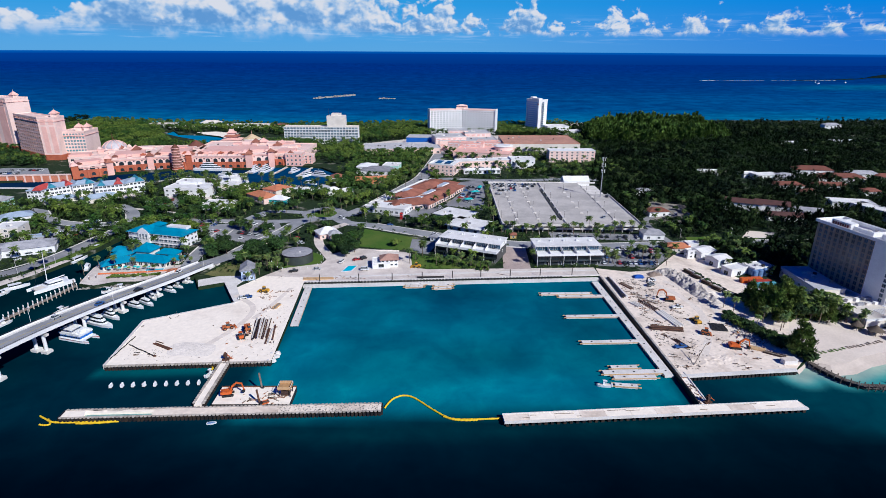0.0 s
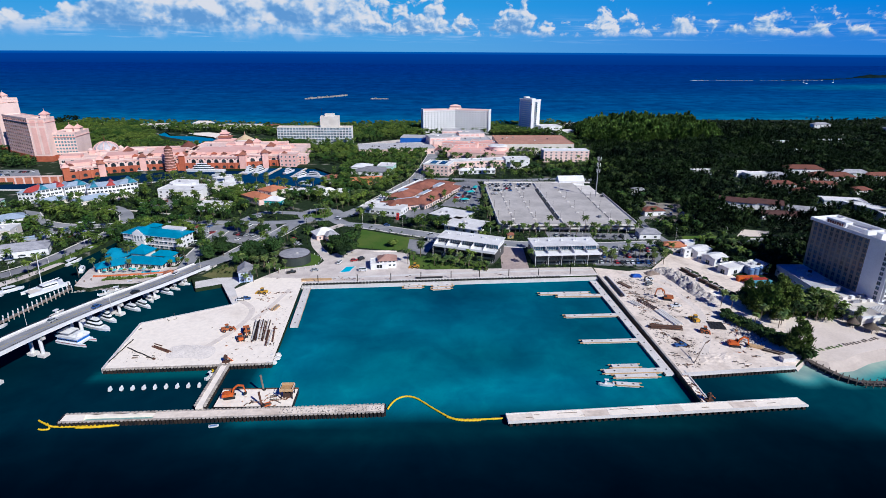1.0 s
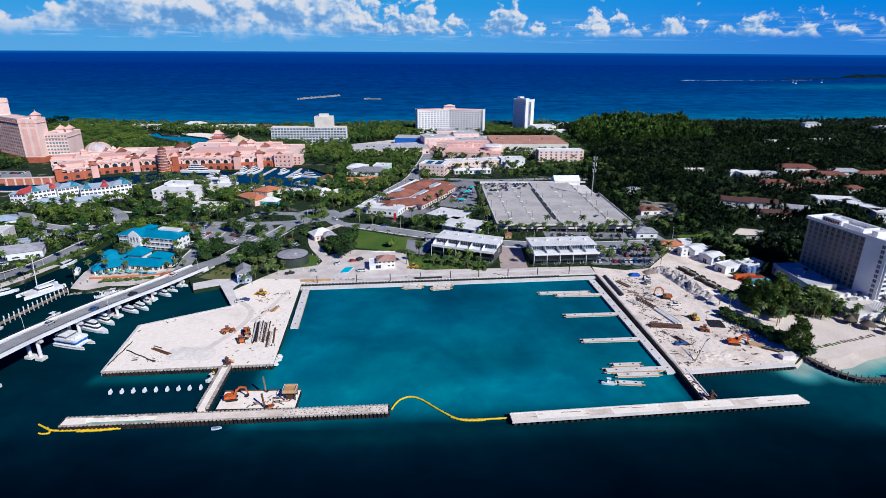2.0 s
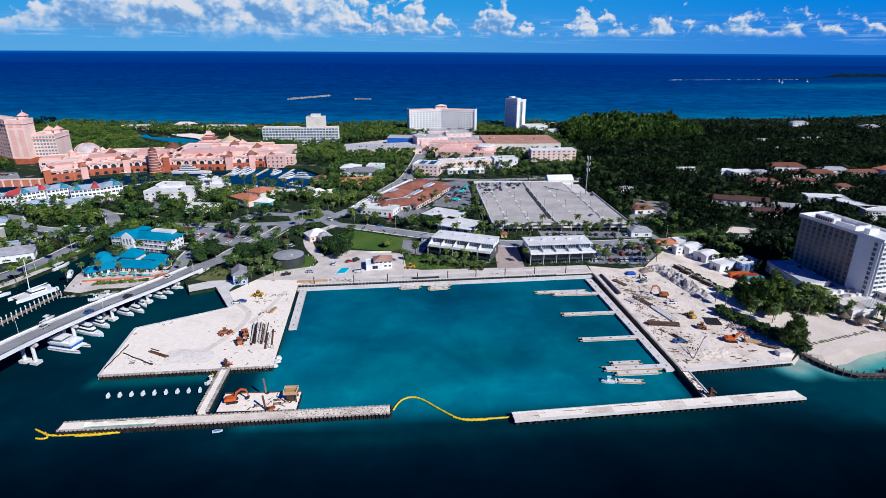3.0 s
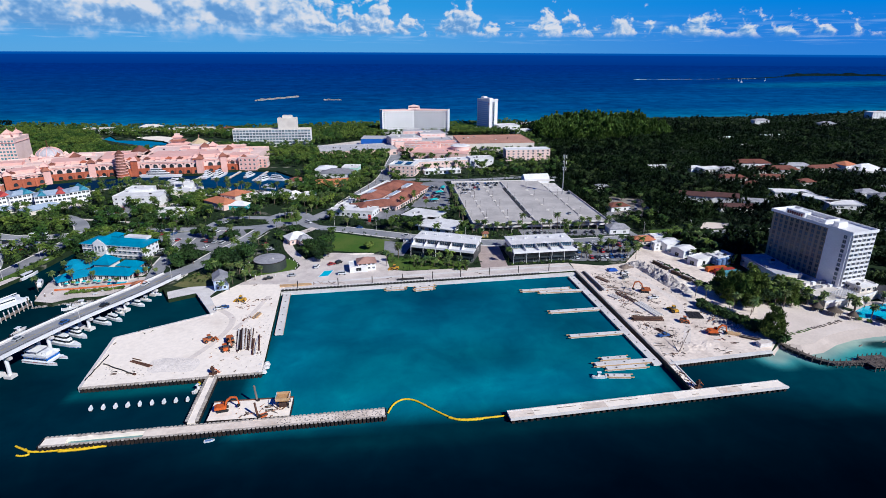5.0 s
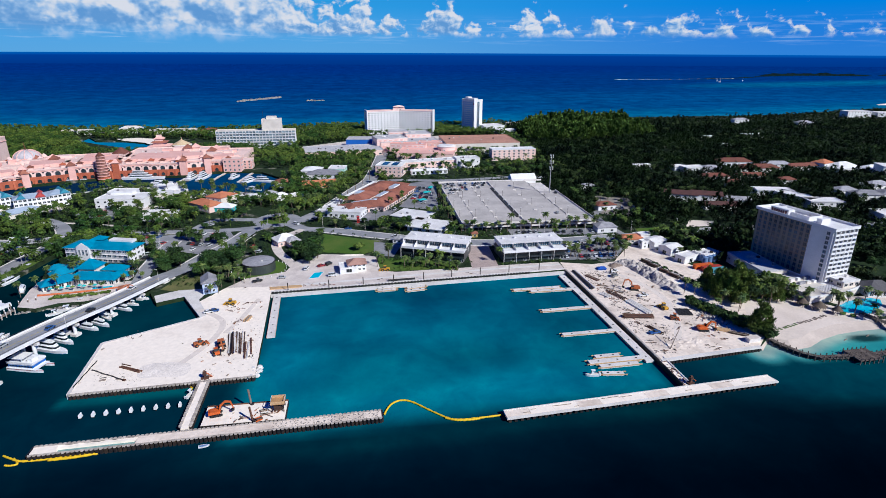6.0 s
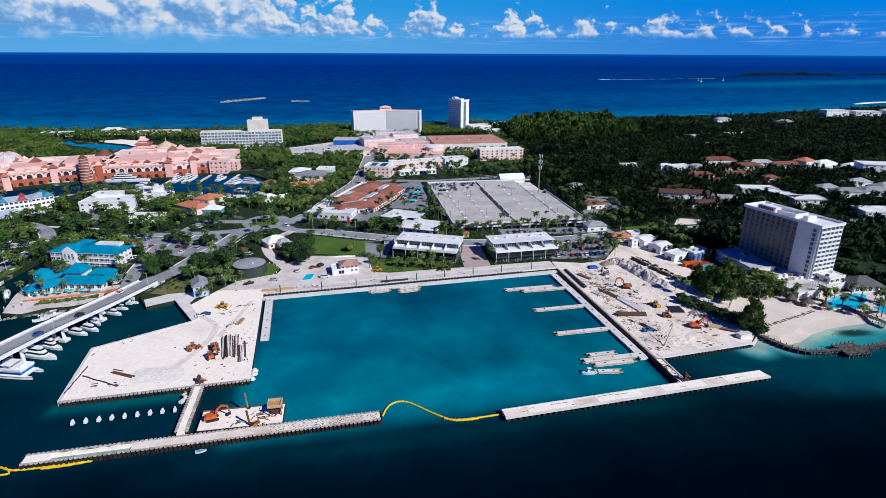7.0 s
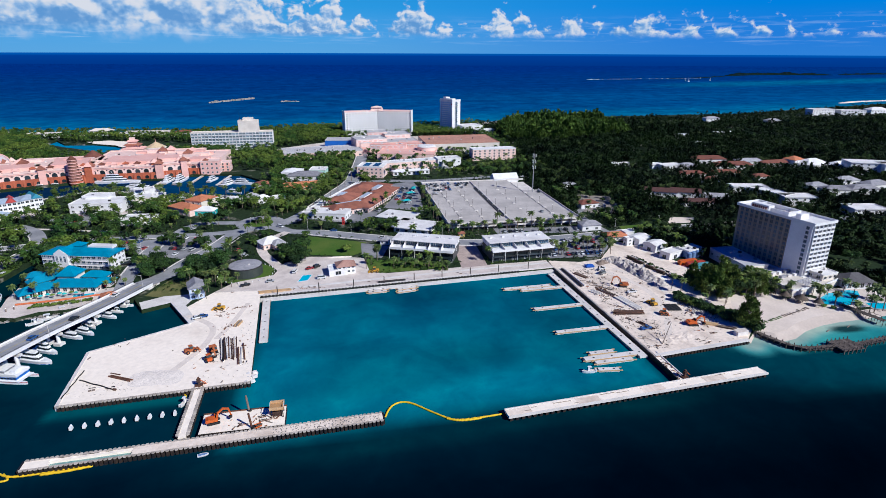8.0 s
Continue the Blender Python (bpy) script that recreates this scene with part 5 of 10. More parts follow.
# parking garage
G = thing("parking_garage", "large open concrete parking garage with roof deck", "garage", pose(75.5, 436.5, GROUND, 0, 0, 1.2))
block_out(75.5, 436.5, 104, 138, 1)
GW, GD, GZ = 98.0, 132.0, 4.6
xs = [-49, -37.5, -22, -3.5, 13.0, 33.0, 49]
# Solid block; the shade of the open lower levels is put into its colour.
part("lower_floor", MB().box(-GW / 2 + 0.5, GW / 2 - 0.5, -GD / 2 + 1.2, GD / 2, -0.3, 1.7), surface("garage_interior_shade", (0.05, 0.05, 0.052), rough=0.9), G)
part("middle_slab", MB().box(-GW / 2, GW / 2, -GD / 2, GD / 2, 1.7, 2.1), CONCRETE, G)
for i in range(6):
    drop = (0, 0.1, -0.35, 0.25, -0.1, 0.0)[i]
    part("roof_deck", MB().box(xs[i] + 0.25, xs[i + 1] - 0.25, -GD / 2, GD / 2 if i < 5 else GD / 2 - 42, GZ - 0.4 + drop, GZ + drop), DECKGREY, G)
    if i:
        part("ramp_wall", MB().box(xs[i] - 0.22, xs[i] + 0.22, -GD / 2 + 8, GD / 2 - (10 if i != 3 else 2), GZ - 2.0, GZ + (0.75 if i == 3 else 0.3)), DECKGREY if i != 3 else CONCRETE, G)
        for k in range(7):
            part("bollard", MB().box(xs[i] - 1.2, xs[i] + 1.2, -GD / 2 + 14 + k * 16, -GD / 2 + 15 + k * 16, GZ - 0.1, GZ + 0.85), CONCRETE, G)
# Dark strip laid on the deck in place of shade in the ramp slot.
part("ramp_gap", MB().box(xs[3] - 2.6, xs[3] - 0.3, -GD / 2 + 14, GD / 2 - 26, GZ - 0.3, GZ + 0.12), MATS["garage_interior_shade"], G, "dark strip standing for the shaded slot beside the ramp")
part("parapet", MB().box(-GW / 2 - 0.2, GW / 2 + 0.2, -GD / 2 - 0.2, -GD / 2 + 0.15, GZ - 0.5, GZ + 0.9), CONCRETE, G)
part("parapet", MB().box(-GW / 2 - 0.2, -GW / 2 + 0.15, -GD / 2 + 0.2, GD / 2, GZ - 0.5, GZ + 0.9), CONCRETE, G)
part("parapet", MB().box(GW / 2 - 0.15, GW / 2 + 0.2, -GD / 2 + 0.2, GD / 2 - 42, GZ - 0.5, GZ + 0.9), CONCRETE, G)
part("parapet", MB().box(-GW / 2, GW / 2, GD / 2 - 0.15, GD / 2 + 0.2, GZ - 0.5, GZ + 0.9), CONCRETE, G)
part("middle_parapet", MB().box(-GW / 2 - 0.2, GW / 2 + 0.2, -GD / 2 - 0.2, -GD / 2 + 0.15, 1.7, 2.9), CONCRETE, G)
for i in range(15):
    part("column", MB().box(-0.3, 0.3, -0.25, 0.3, -0.3, GZ - 0.5), CONCRETE, G, m=pose(-GW / 2 + 0.4 + i * (GW - 0.8) / 14, -GD / 2, 0))
for i in range(6):
    for k in range(4):
        p = part("deck_lamp", MB().cyl((0, 0, GZ), (0, 0, GZ + 6), 0.09, n=6), STEEL, G, m=pose(xs[i] + 1.0, -GD / 2 + 18 + k * 28, 0))
        part("lamp_head", MB().box(-0.5, 0.5, -0.15, 0.15, GZ + 5.9, GZ + 6.05), WHITE, p)
tent = house("white_pavilion", "white gabled marquee at the far end of the garage", "marquee", 106, 509, 24, 12, 6.0, 4, WHITE, "gable", WHITE, 4.0, over=0.2)

# shopping arcade
for x, y, w, d, rz, rh in ((-42, 432, 34, 18, 26, 3.0), (-24, 450, 46, 18, 64, 3.0), (-11, 480, 28, 17, 64, 3.0), (-44, 461, 30, 17, 64, 2.8), (-31, 490, 30, 18, 64, 3.0), (-18, 502, 28, 14, -26, 2.6)):
    house("shop_arcade", "low shopping arcade under terracotta hipped roofs", "shops", x, y, w, d, 4.2, rz, PINKPALE, "hip", TERRA, rh, 1, max(3, int(w / 4)), 2, (2.4, 1.9), group="shopping arcade wings", over=1.3, sill=0.4)
for x, y, w, d, rz in ((-41, 434, 22, 4, 26), (-27, 456, 16, 4.5, 64), (-16, 484, 14, 5, 64), (-46, 464, 10, 5, 64)):
    t = thing("roof_light", "white glazed roof light on the arcade", "roof light", pose(x, y, GROUND + 6.0, 0, 0, rz), "arcade roof lights")
    part("kerb", MB().box(-w / 2, w / 2, -d / 2, d / 2, -1.6, 0.9), WHITE, t)
    part("pane", MB().box(-w / 2 + 0.3, w / 2 - 0.3, -d / 2 + 0.3, d / 2 - 0.3, 0.9, 0.98), surface("opal_panel", (0.48, 0.54, 0.62), rough=0.4), t)
house("shop_canopy", "long white flat canopy along the avenue", "canopy", -52, 470, 96, 4.5, 3.6, 66, WHITE, floors=1, bays=16, win=(2.2, 2.2))
house("corner_shop", "white flat-roofed corner shop among trees", "shops", -58, 418, 34, 15, 4.4, -17, WHITE, floors=1, bays=8, side=3, win=(2, 1.8), units=5)
house("villa", "white flat-roofed villa with wide eaves", "villa", -5, 402, 24, 19, 3.8, -32, WHITE, floors=1, bays=4, side=3, win=(2.4, 1.8), group="white flat-roofed villas", over=1.6, parapet=0, units=2)
house("villa", "white flat-roofed villa with wide eaves", "villa", 5, 376, 25, 20, 3.8, -28, WHITE, floors=1, bays=4, side=3, win=(2.4, 1.8), group="white flat-roofed villas", over=1.6, parapet=0, units=2)
house("guard_hut", "small yellow gatehouse by the garage lane", "hut", 34, 356, 4, 4, 2.8, 0, surface("yellow_render", (0.62, 0.45, 0.16), rough=0.8), "hip", TERRA, 1.2, 1, 1, 1, (1.2, 1.2))
kiosk = house("phone_kiosk", "red telephone kiosk beside the road", "kiosk", -45.5, 397, 1.8, 1.8, 4.6, 0, surface("red_kiosk", (0.55, 0.03, 0.03), rough=0.5), "hip", MATS["red_kiosk"], 0.6, 2, 1, 1, (0.9, 1.3), frame=MATS["red_kiosk"], over=0.1)

# quayside small buildings
t = thing("water_tank", "round dark green water tank with grey lid", "water tank", pose(-99.6, 309, GROUND))
part("shell", MB().cyl((0, 0, -0.3), (0, 0, 5.4), 9.2, n=40), surface("dark_green_tank", (0.035, 0.045, 0.042), (0.05, 0.06, 0.05), scale=0.2, rough=0.6), t)
part("lid", MB().cyl((0, 0, 5.4), (0, 0, 6.5), 9.3, 1.0, 40), GREYROOF, t)
part("lid_rim", MB().cyl((0, 0, 5.2), (0, 0, 5.45), 9.4, n=40), STEEL, t)
part("hatch", MB().box(2, 3, -3, -2, 5.9, 6.6), CONCRETE, t)
for i in range(26):
    a = 2 * math.pi * i / 26
    p = thing("bollard", "white bollard round the tank lawn", "bollard", pose(-99.5 + 15.3 * math.cos(a), 309 + 14.8 * math.sin(a), GROUND), "bollards round the tank")
    part("post", MB().cyl((0, 0, 0), (0, 0, 0.9), 0.2, 0.16, 8), WHITE, p)
block_out(-99.6, 309, 18, 18)
house("pool_house", "white pool house with a terracotta hipped roof", "pool house", -43.8, 303.2, 10, 8, 4.8, 8, WHITE, "hip", surface("faded_pink_tiles", (0.42, 0.24, 0.19), (0.32, 0.18, 0.14), scale=0.3, rough=0.85), 2.4, 2, 4, 3, (1.3, 1.1), over=0.7, sill=1.2)
house("pool_bar_annexe", "white flat-roofed annexe beside the pool house", "annexe", -48.5, 302, 10, 10, 2.9, 8, WHITE, floors=1, bays=1, side=1, win=(3, 2))
t = thing("swimming_pool", "small turquoise pool set in the promenade", "pool", pose(-66.3, 296.8, GROUND, 0, 0, 6))
part("coping", MB().prism([(-4.4, -5), (1.6, -4.2), (4.6, 4.4), (-1.2, 4.4)], 0.02, 0.13), WHITE, t)
part("water", MB().prism([(-3.8, -4.4), (1.3, -3.7), (4.0, 3.9), (-0.9, 3.9)], 0.1, 0.145), POOL, t)
house("boathouse", "pale blue two-storey boathouse with a grey gable", "boathouse", -119.5, 281.5, 7, 9, 6.2, 18, surface("pale_blue_boards", (0.42, 0.52, 0.68), (0.50, 0.58, 0.70), scale=0.3, rough=0.7), "gable", GREYROOF, 2.6, 2, 2, 3, (1.2, 1.3), over=0.6)
house("cottage", "pink cottage with pale hipped roofs", "cottage", -92, 355, 13, 10, 3.6, 32, PINKPALE, "hip", ROOFWHITE, 3.4, 1, 3, 3, (1.2, 1.3), over=0.7)
house("cottage_wing", "pink cottage wing with a grey hipped roof", "cottage", -86.5, 351.5, 8, 8, 3.4, 32, PINKPALE, "hip", GREYROOF, 2.6, 1, 2, 2, (1.2, 1.3), over=0.6)
house("gate_lodge", "small white gate lodge with a grey roof", "lodge", -18, 349, 6, 5, 3, -20, WHITE, "hip", GREYROOF, 1.8, 1, 2, 1, (1.2, 1.4))

# offices with the blue roof, and the restaurant
B = house("blue_roof_offices", "white three-storey offices under a bright blue roof", "office building", -195, 338, 41, 14, 8.4, -13.8, WHITE, "hip", BLUEROOF, 2.4, 3, 0, 4, (1.7, 1.3), over=0.9)
for f in range(3):
    for i in range(12):
        if 3 <= i <= 4 and f:
            continue
        part("window", window_mesh(2.0, 1.35, WHITE, GLASSBLUE), None, B, m=pose(-41 / 2 + 2 + i * 3.36, -7.5, 0.9 + f * 2.9))
    part("balcony_rail", MB().box(-19.5, 19.5, -8.1, -7.5, 2.75 + f * 2.9 - 2.9 + 2.5, 2.75 + f * 2.9 - 2.9 + 2.65), WHITE, B)
gable = part("gable", MB().prism([(-11.5, -8.6), (-3.5, -8.6), (-3.5, 0), (-11.5, 0)], 0, 9.4), WHITE, B)
part("gable_face", MB().prism([(-11.7, -8.65), (-3.3, -8.65), (-3.3, -8.3), (-11.7, -8.3)], 9.4, 12.2, 0, [(-7.6, -8.65), (-7.4, -8.65), (-7.4, -8.3), (-7.6, -8.3)]), WHITE, B)
part("gable_roof", MB().hip(8.6, 10.6, 9.35, 2.7, 0.2, 10.8), BLUEROOF, B, m=pose(-7.5, -2.9, 0))
for i in range(3):
    part("window", window_mesh(1.2, 3.6, WHITE, GLASSBLUE), None, B, m=pose(-9.8 + i * 2.3, -8.6, 4.4))
part("roof_lantern", MB().box(-8, -2, 1.5, 6.5, 8.8, 11.2).hip(6, 5, 11.2, 1.8, 0.9, None, 0, -5, 4), BLUEROOF, B)
part("roof_deck", MB().box(2, 17, 2.0, 6.5, 9.8, 11.2), ROOFWHITE, B)
for x, y, w, d, h, rz, rh in ((-184, 300, 25, 8, 3.2, -8, 3.0), (-200.5, 296, 17, 7, 3.0, 38, 2.6), (-204, 308, 12, 6, 3.4, 42, 2.6), (-190, 309.5, 9, 9, 6.0, -10, 4.4), (-172, 304, 9, 6, 2.8, -8, 1.8), (-212, 317, 7, 5, 2.8, 20, 2.2), (-202, 320, 10, 5, 3.0, -14, 2.0), (-178, 311, 12, 6, 3.6, -10, 2.4)):
    house("restaurant_wing", "dockside restaurant wing under a blue metal roof", "restaurant", x, y, w, d, h, rz, CREAM, "hip", BLUEROOF, rh, 1, max(2, int(w / 3.2)), 2, (2.0, 2.0), group="blue-roofed restaurant", over=0.9, sill=0.5)
t = thing("terrace_wall", "low orange curved wall of the restaurant terrace", "wall", pose(-186, 285.3, GROUND, 0, 0, 4))
part("wall", tube([(-19 + i * 2.2, -1.6 + 0.010 * (i - 7) ** 2 + i * 0.22, 0.5) for i in range(18)], 0.55, 6), surface("orange_render", (0.62, 0.16, 0.06), rough=0.8), t)
t = thing("swimming_pool", "small teal pool on the restaurant terrace", "pool", pose(-177, 290, GROUND, 0, 0, 10))
part("coping", MB().box(-5.2, 5.2, -2.8, 2.8, 0.02, 0.14), WHITE, t)
part("water", MB().box(-4.7, 4.7, -2.3, 2.3, 0.12, 0.15), POOL, t)
house("tiki_bar", "small round bar with an orange tiled roof", "bar", -162, 283.5, 6, 6, 2.6, 20, TEALPAINT, "hip", surface("orange_tiles", (0.55, 0.20, 0.10), rough=0.8), 1.8, 1, 2, 2, (1.6, 1.2), over=0.8, ridge=0)
for i in range(9):
    u = thing("parasol", "teal parasol on the restaurant terrace", "parasol", pose(-201 + i * 2.6, 287.5 + i * 0.35 + (i % 2) * 1.3, GROUND), "restaurant parasols")
    part("pole", MB().cyl((0, 0, 0), (0, 0, 2.4), 0.05, n=6), WHITE, u)
    part("canopy", MB().cyl((0, 0, 2.1), (0, 0, 2.9), 1.25, 0.05, 8), (TEALPAINT, LIGHTLEAF, TEALPAINT)[i % 3], u)

# sheds and containers beside the site
for x, y, w, d, h, rz, lab in ((145.5, 337, 7, 6, 4.2, 8, "small white flat-roofed shed by the yard"), (147.5, 325, 12, 10, 4.6, 24, "white gabled shed with a dark door"), (151.5, 311.5, 11, 9.5, 4.6, 24, "white gabled shed with a dark door"), (154, 297, 12, 7, 3.8, 24, "white flat-roofed shed beside the yard")):
    house("shed", lab, "shed", x, y, w, d, h, rz, WHITE, "flat" if w in (7, 12) and d in (6, 7) else "gable", ROOFWHITE, 1.2, 1, 1, 1, (2.6, 2.4), GLASS, sill=0.1, group="white sheds", over=0.3)
house("bungalow", "bungalow with an orange tiled roof", "bungalow", 135.5, 335, 15, 9, 3.2, 0, CREAM, "hip", surface("orange_tiles", (0.55, 0.20, 0.10), rough=0.8), 2.2, 1, 3, 2, (1.4, 1.3), over=0.7)
house("gate_house", "small white two-storey lookout shed", "shed", 138.5, 322, 4.5, 4, 4.6, 10, WHITE, floors=2, bays=1, side=1, win=(1.2, 1.0))
for x, y, rz, mat, lab in ((157.5, 284.5, 8, ORANGE, "orange steel shipping container"), (160.5, 281, 8, surface("red_container", (0.40, 0.05, 0.03), rough=0.6), "red steel shipping container"), (161.5, 277.5, 8, surface("teal_container", (0.10, 0.34, 0.40), rough=0.6), "teal steel shipping container")):
    c = thing("shipping_container", lab, "container", pose(x, y, GROUND, 0, 0, rz), "shipping containers")
    part("box", MB().box(-6, 6, -1.25, 1.25, 0, 2.7), mat, c)
    for i in range(16):
        part("rib", MB().box(-5.7 + i * 0.75, -5.4 + i * 0.75, -1.32, -1.25, 0.2, 2.5), mat, c)
    part("door", MB().box(5.98, 6.06, -1.15, 1.15, 0.15, 2.55), mat, c)
    block_out(x, y, 12, 3, rz)

# resort hotels near the ocean beach
SHADEGLASS = surface("curtained_glass", (0.14, 0.135, 0.13), (0.20, 0.19, 0.18), scale=0.2, rough=0.4, object_random=0.4)
S = thing("resort_hotel", "white ten-storey hotel bent in a shallow curve", "hotel", pose(4, 866, GROUND))
block_out(4, 860, 110, 40)
for cx, cy, w, rz, bays in ((-24, -6.5, 52, 15, 11), (26, -7, 52, -15, 12)):
    wing = part("wing", MB().box(-w / 2, w / 2, -7.5, 7.5, 0, 34).box(-w / 2 - 1, -w / 2, -8.5, 7.5, 0, 36).box(w / 2, w / 2 + 1, -8.5, 7.5, 0, 36), WHITE, S, m=pose(cx, cy, 0, 0, 0, rz))
    part("roof_edge", MB().box(-w / 2, w / 2, -8.0, 8.0, 34, 35.2), PINKPALE, wing)
    for f in range(10):
        for i in range(bays):
            part("window", window_mesh(round(w / bays * 0.5, 2), 1.5, WHITE, SHADEGLASS), None, wing, m=pose(-w / 2 + (i + 0.5) * w / bays, -7.5, 2.6 + f * 3.12))
part("stair_tower", MB().box(-9, 9, -5, 8, 0, 37.5), PINKPALE, S)
part("rooftop_lantern", MB().box(-7, 7, -4, 6, 37.5, 39.5).hip(14, 10, 39.5, 2.0, 1.5), PINKPALE, S)
C = house("casino_hotel", "white six-storey hotel with gridded balconies", "hotel", -184.5, 750, 98, 14, 21.5, 2, WHITE, floors=6, bays=24, win=(2.6, 1.8), balcony=1.3, glass=surface("blue_grey_glass", (0.20, 0.27, 0.31), rough=0.3, object_random=0.4), roofmat=CREAM, parapet=0.8)
part("tower", MB().box(8, 32, -5, 9, 21.5, 36).box(14, 26, -3, 7, 36, 39), CREAM, C)
part("flagpole", MB().cyl((10, 0, 36), (10, 0, 46), 0.15, n=6), STEEL, C)
R = thing("ocean_tower_hotel", "white slab hotel tower with sky-tinted bands on its shaded face", "hotel", pose(121, 892, GROUND, 0, 0, 34))
block_out(121, 892, 44, 44)
# Sky reflection and blue shade of the west face are put into this colour.
TOWERGLASS = surface("sky_tinted_tower_glass", (0.42, 0.56, 0.74), (0.36, 0.50, 0.70), scale=0.1, rough=0.35, spec=0.4)
part("wall", MB().box(-9, 9, -14, 14, 0, 46), WHITE, R)
part("parapet", MB().box(-9.3, 9.3, -14.3, -13.8, 46, 48.2).box(-9.3, -8.8, -13.8, 14.3, 46, 48.2).box(8.8, 9.3, -13.8, 14.3, 46, 47.0).box(-8.8, 8.8, 13.8, 14.3, 46, 48.2), WHITE, R)
part("roof_block", MB().box(-6, 2, -10, 4, 46, 49.5), WHITE, R)
part("roof_block", MB().box(-4, 4, 5, 11, 46, 51), WHITE, R)
part("stair_fin", MB().box(-9.6, -7.0, -14.8, -12.4, 0, 48.6), WHITE, R)
for f in range(14):
    part("window_band", MB().box(-9.12, -8.9, -11.6, 12.6, 2.0 + f * 3.1, 4.0 + f * 3.1), TOWERGLASS, R)
    part("balcony", balcony_mesh(4.6, 2.4, 1.2, WHITE, GLASSBLUE, 1), None, R, m=pose(-0.5, -14, 1.6 + f * 3.1))
part("sign", MB().box(-9.75, -9.6, -14.4, -12.6, 40.5, 42.5), surface("red_sign", (0.5, 0.03, 0.04), rough=0.5), R, "red sign patch under the roof")
house("beach_club", "low white beach club beside the tower", "club", 150, 878, 34, 26, 9, 10, WHITE, floors=2, bays=7, side=3)
house("beach_club", "low white beach club beside the tower", "club", 168, 852, 30, 18, 5, 10, WHITE, floors=1, bays=6, side=2)

# casino and convention halls
house("casino_hall", "low casino hall with grey-white roofs", "casino", -72, 690, 92, 44, 6.5, 10, PINKPALE, roofmat=surface("grey_roof_felt", (0.44, 0.43, 0.44), (0.54, 0.52, 0.51), scale=0.05, fine=0.6, rough=0.9), units=14, bays=12, win=(3, 2))
house("theatre_box", "bright blue windowless theatre box", "theatre", -52, 742, 33, 26, 11, -6, BLUEPAINT, roofmat=surface("grey_roof_felt", (0.44, 0.43, 0.44)), parapet=0.3)
house("casino_hall", "low pink casino hall with a pale roof", "casino", 8, 738, 74, 64, 11, 6, PINKPALE, roofmat=MATS["grey_roof_felt"], units=18, bays=9, win=(5, 3), glass=PINK, frame=WHITE, sill=4)
house("casino_hall", "pink stepped hall with a salmon roof", "casino", 30, 662, 66, 50, 7.5, -14, PINKPALE, roofmat=PINK, units=8, bays=8, win=(5, 2.6), glass=PINK, frame=WHITE, sill=2)
for cx, cy, w, d, z0, z1, rz in ((-14, 720, 40, 26, 8, 15, 14), (22, 752, 34, 30, 8, 16, 8), (-2, 758, 26, 20, 8, 18, 2), (40, 700, 36, 18, 6, 11, -10), (8, 684, 44, 10, 5, 12, -14)):
    tier = thing("casino_block", "stepped pale pink block on the casino roofs", "casino", pose(cx, cy, GROUND, 0, 0, rz), "stepped casino blocks")
    part("wall", MB().box(-w / 2, w / 2, -d / 2, d / 2, 0, z1), PINKPALE, tier)
    part("roof", flat_roof(w, d, z1, 0.8, 0.2), MATS["grey_roof_felt"] if z1 > 12 else MATS["salmon_render"], tier)
    for k in range(int(w / 7)):
        part("wall_panel", MB().box(-w / 2 + 1 + k * 7, -w / 2 + 6.4 + k * 7, -d / 2 - 0.2, -d / 2, z1 - 3.6, z1 - 0.8), WHITE, tier)
        part("wall_panel", MB().box(-w / 2 + 1.4 + k * 7, -w / 2 + 6.0 + k * 7, -d / 2 - 0.3, -d / 2 - 0.2, z1 - 3.2, z1 - 1.2), PINK, tier)
    for k in range(4):
        ux, uy = random.uniform(-0.4, 0.4) * w, random.uniform(-0.35, 0.35) * d
        part("roof_unit", MB().box(ux - 1.2, ux + 1.2, uy - 0.9, uy + 0.9, z1 + 0.3, z1 + 1.6), (CONCRETE, WHITE, GREYROOF)[k % 3], tier)
t = thing("rotunda", "round pink rotunda of the casino", "rotunda", pose(52, 664, GROUND))
part("drum", MB().cyl((0, 0, 0), (0, 0, 12), 11, n=28), PINKPALE, t)
part("roof", MB().cyl((0, 0, 12), (0, 0, 13.2), 11.6, 9.0, 28), ROOFWHITE, t)
block_out(52, 664, 22, 22)
house("convention_hall", "long white hall under a flat salmon roof", "hall", 98, 706, 92, 66, 13, 2, CREAM, roofmat=surface("salmon_roof", (0.52, 0.27, 0.19), (0.42, 0.22, 0.16), scale=0.05, fine=0.5, rough=0.9), units=6, bays=0)
P1 = house("pink_hotel", "pink and white hotel block with a flat roof", "hotel", -17, 562, 26, 22, 10.5, -16, PINKPALE, floors=3, bays=6, side=5, win=(1.6, 1.5), parapet=0.8)
part("solar_panel", MB().box(-8, -2, -6, 8, 11.0, 11.5), GLASSBLUE, P1)
part("solar_panel", MB().box(2, 8, -6, 8, 11.0, 11.5), GLASSBLUE, P1)
house("pink_hotel", "long pink hotel wing with white trim", "hotel", 25, 590, 62, 13, 9.0, 12, PINKPALE, floors=2, bays=14, side=2, win=(1.8, 1.7), roofmat=ROOFWHITE, units=5)
house("pink_hotel", "white hotel entrance wing with flat roof", "hotel", 66, 596, 26, 16, 10, 6, WHITE, floors=2, bays=5, side=2, units=3)
house("pink_hotel", "pink four-storey hotel block with a grey roof", "hotel", 126, 634, 52, 15, 12.5, 3, PINKPALE, floors=4, bays=9, side=3, win=(2.0, 1.5), roofmat=WHITE)
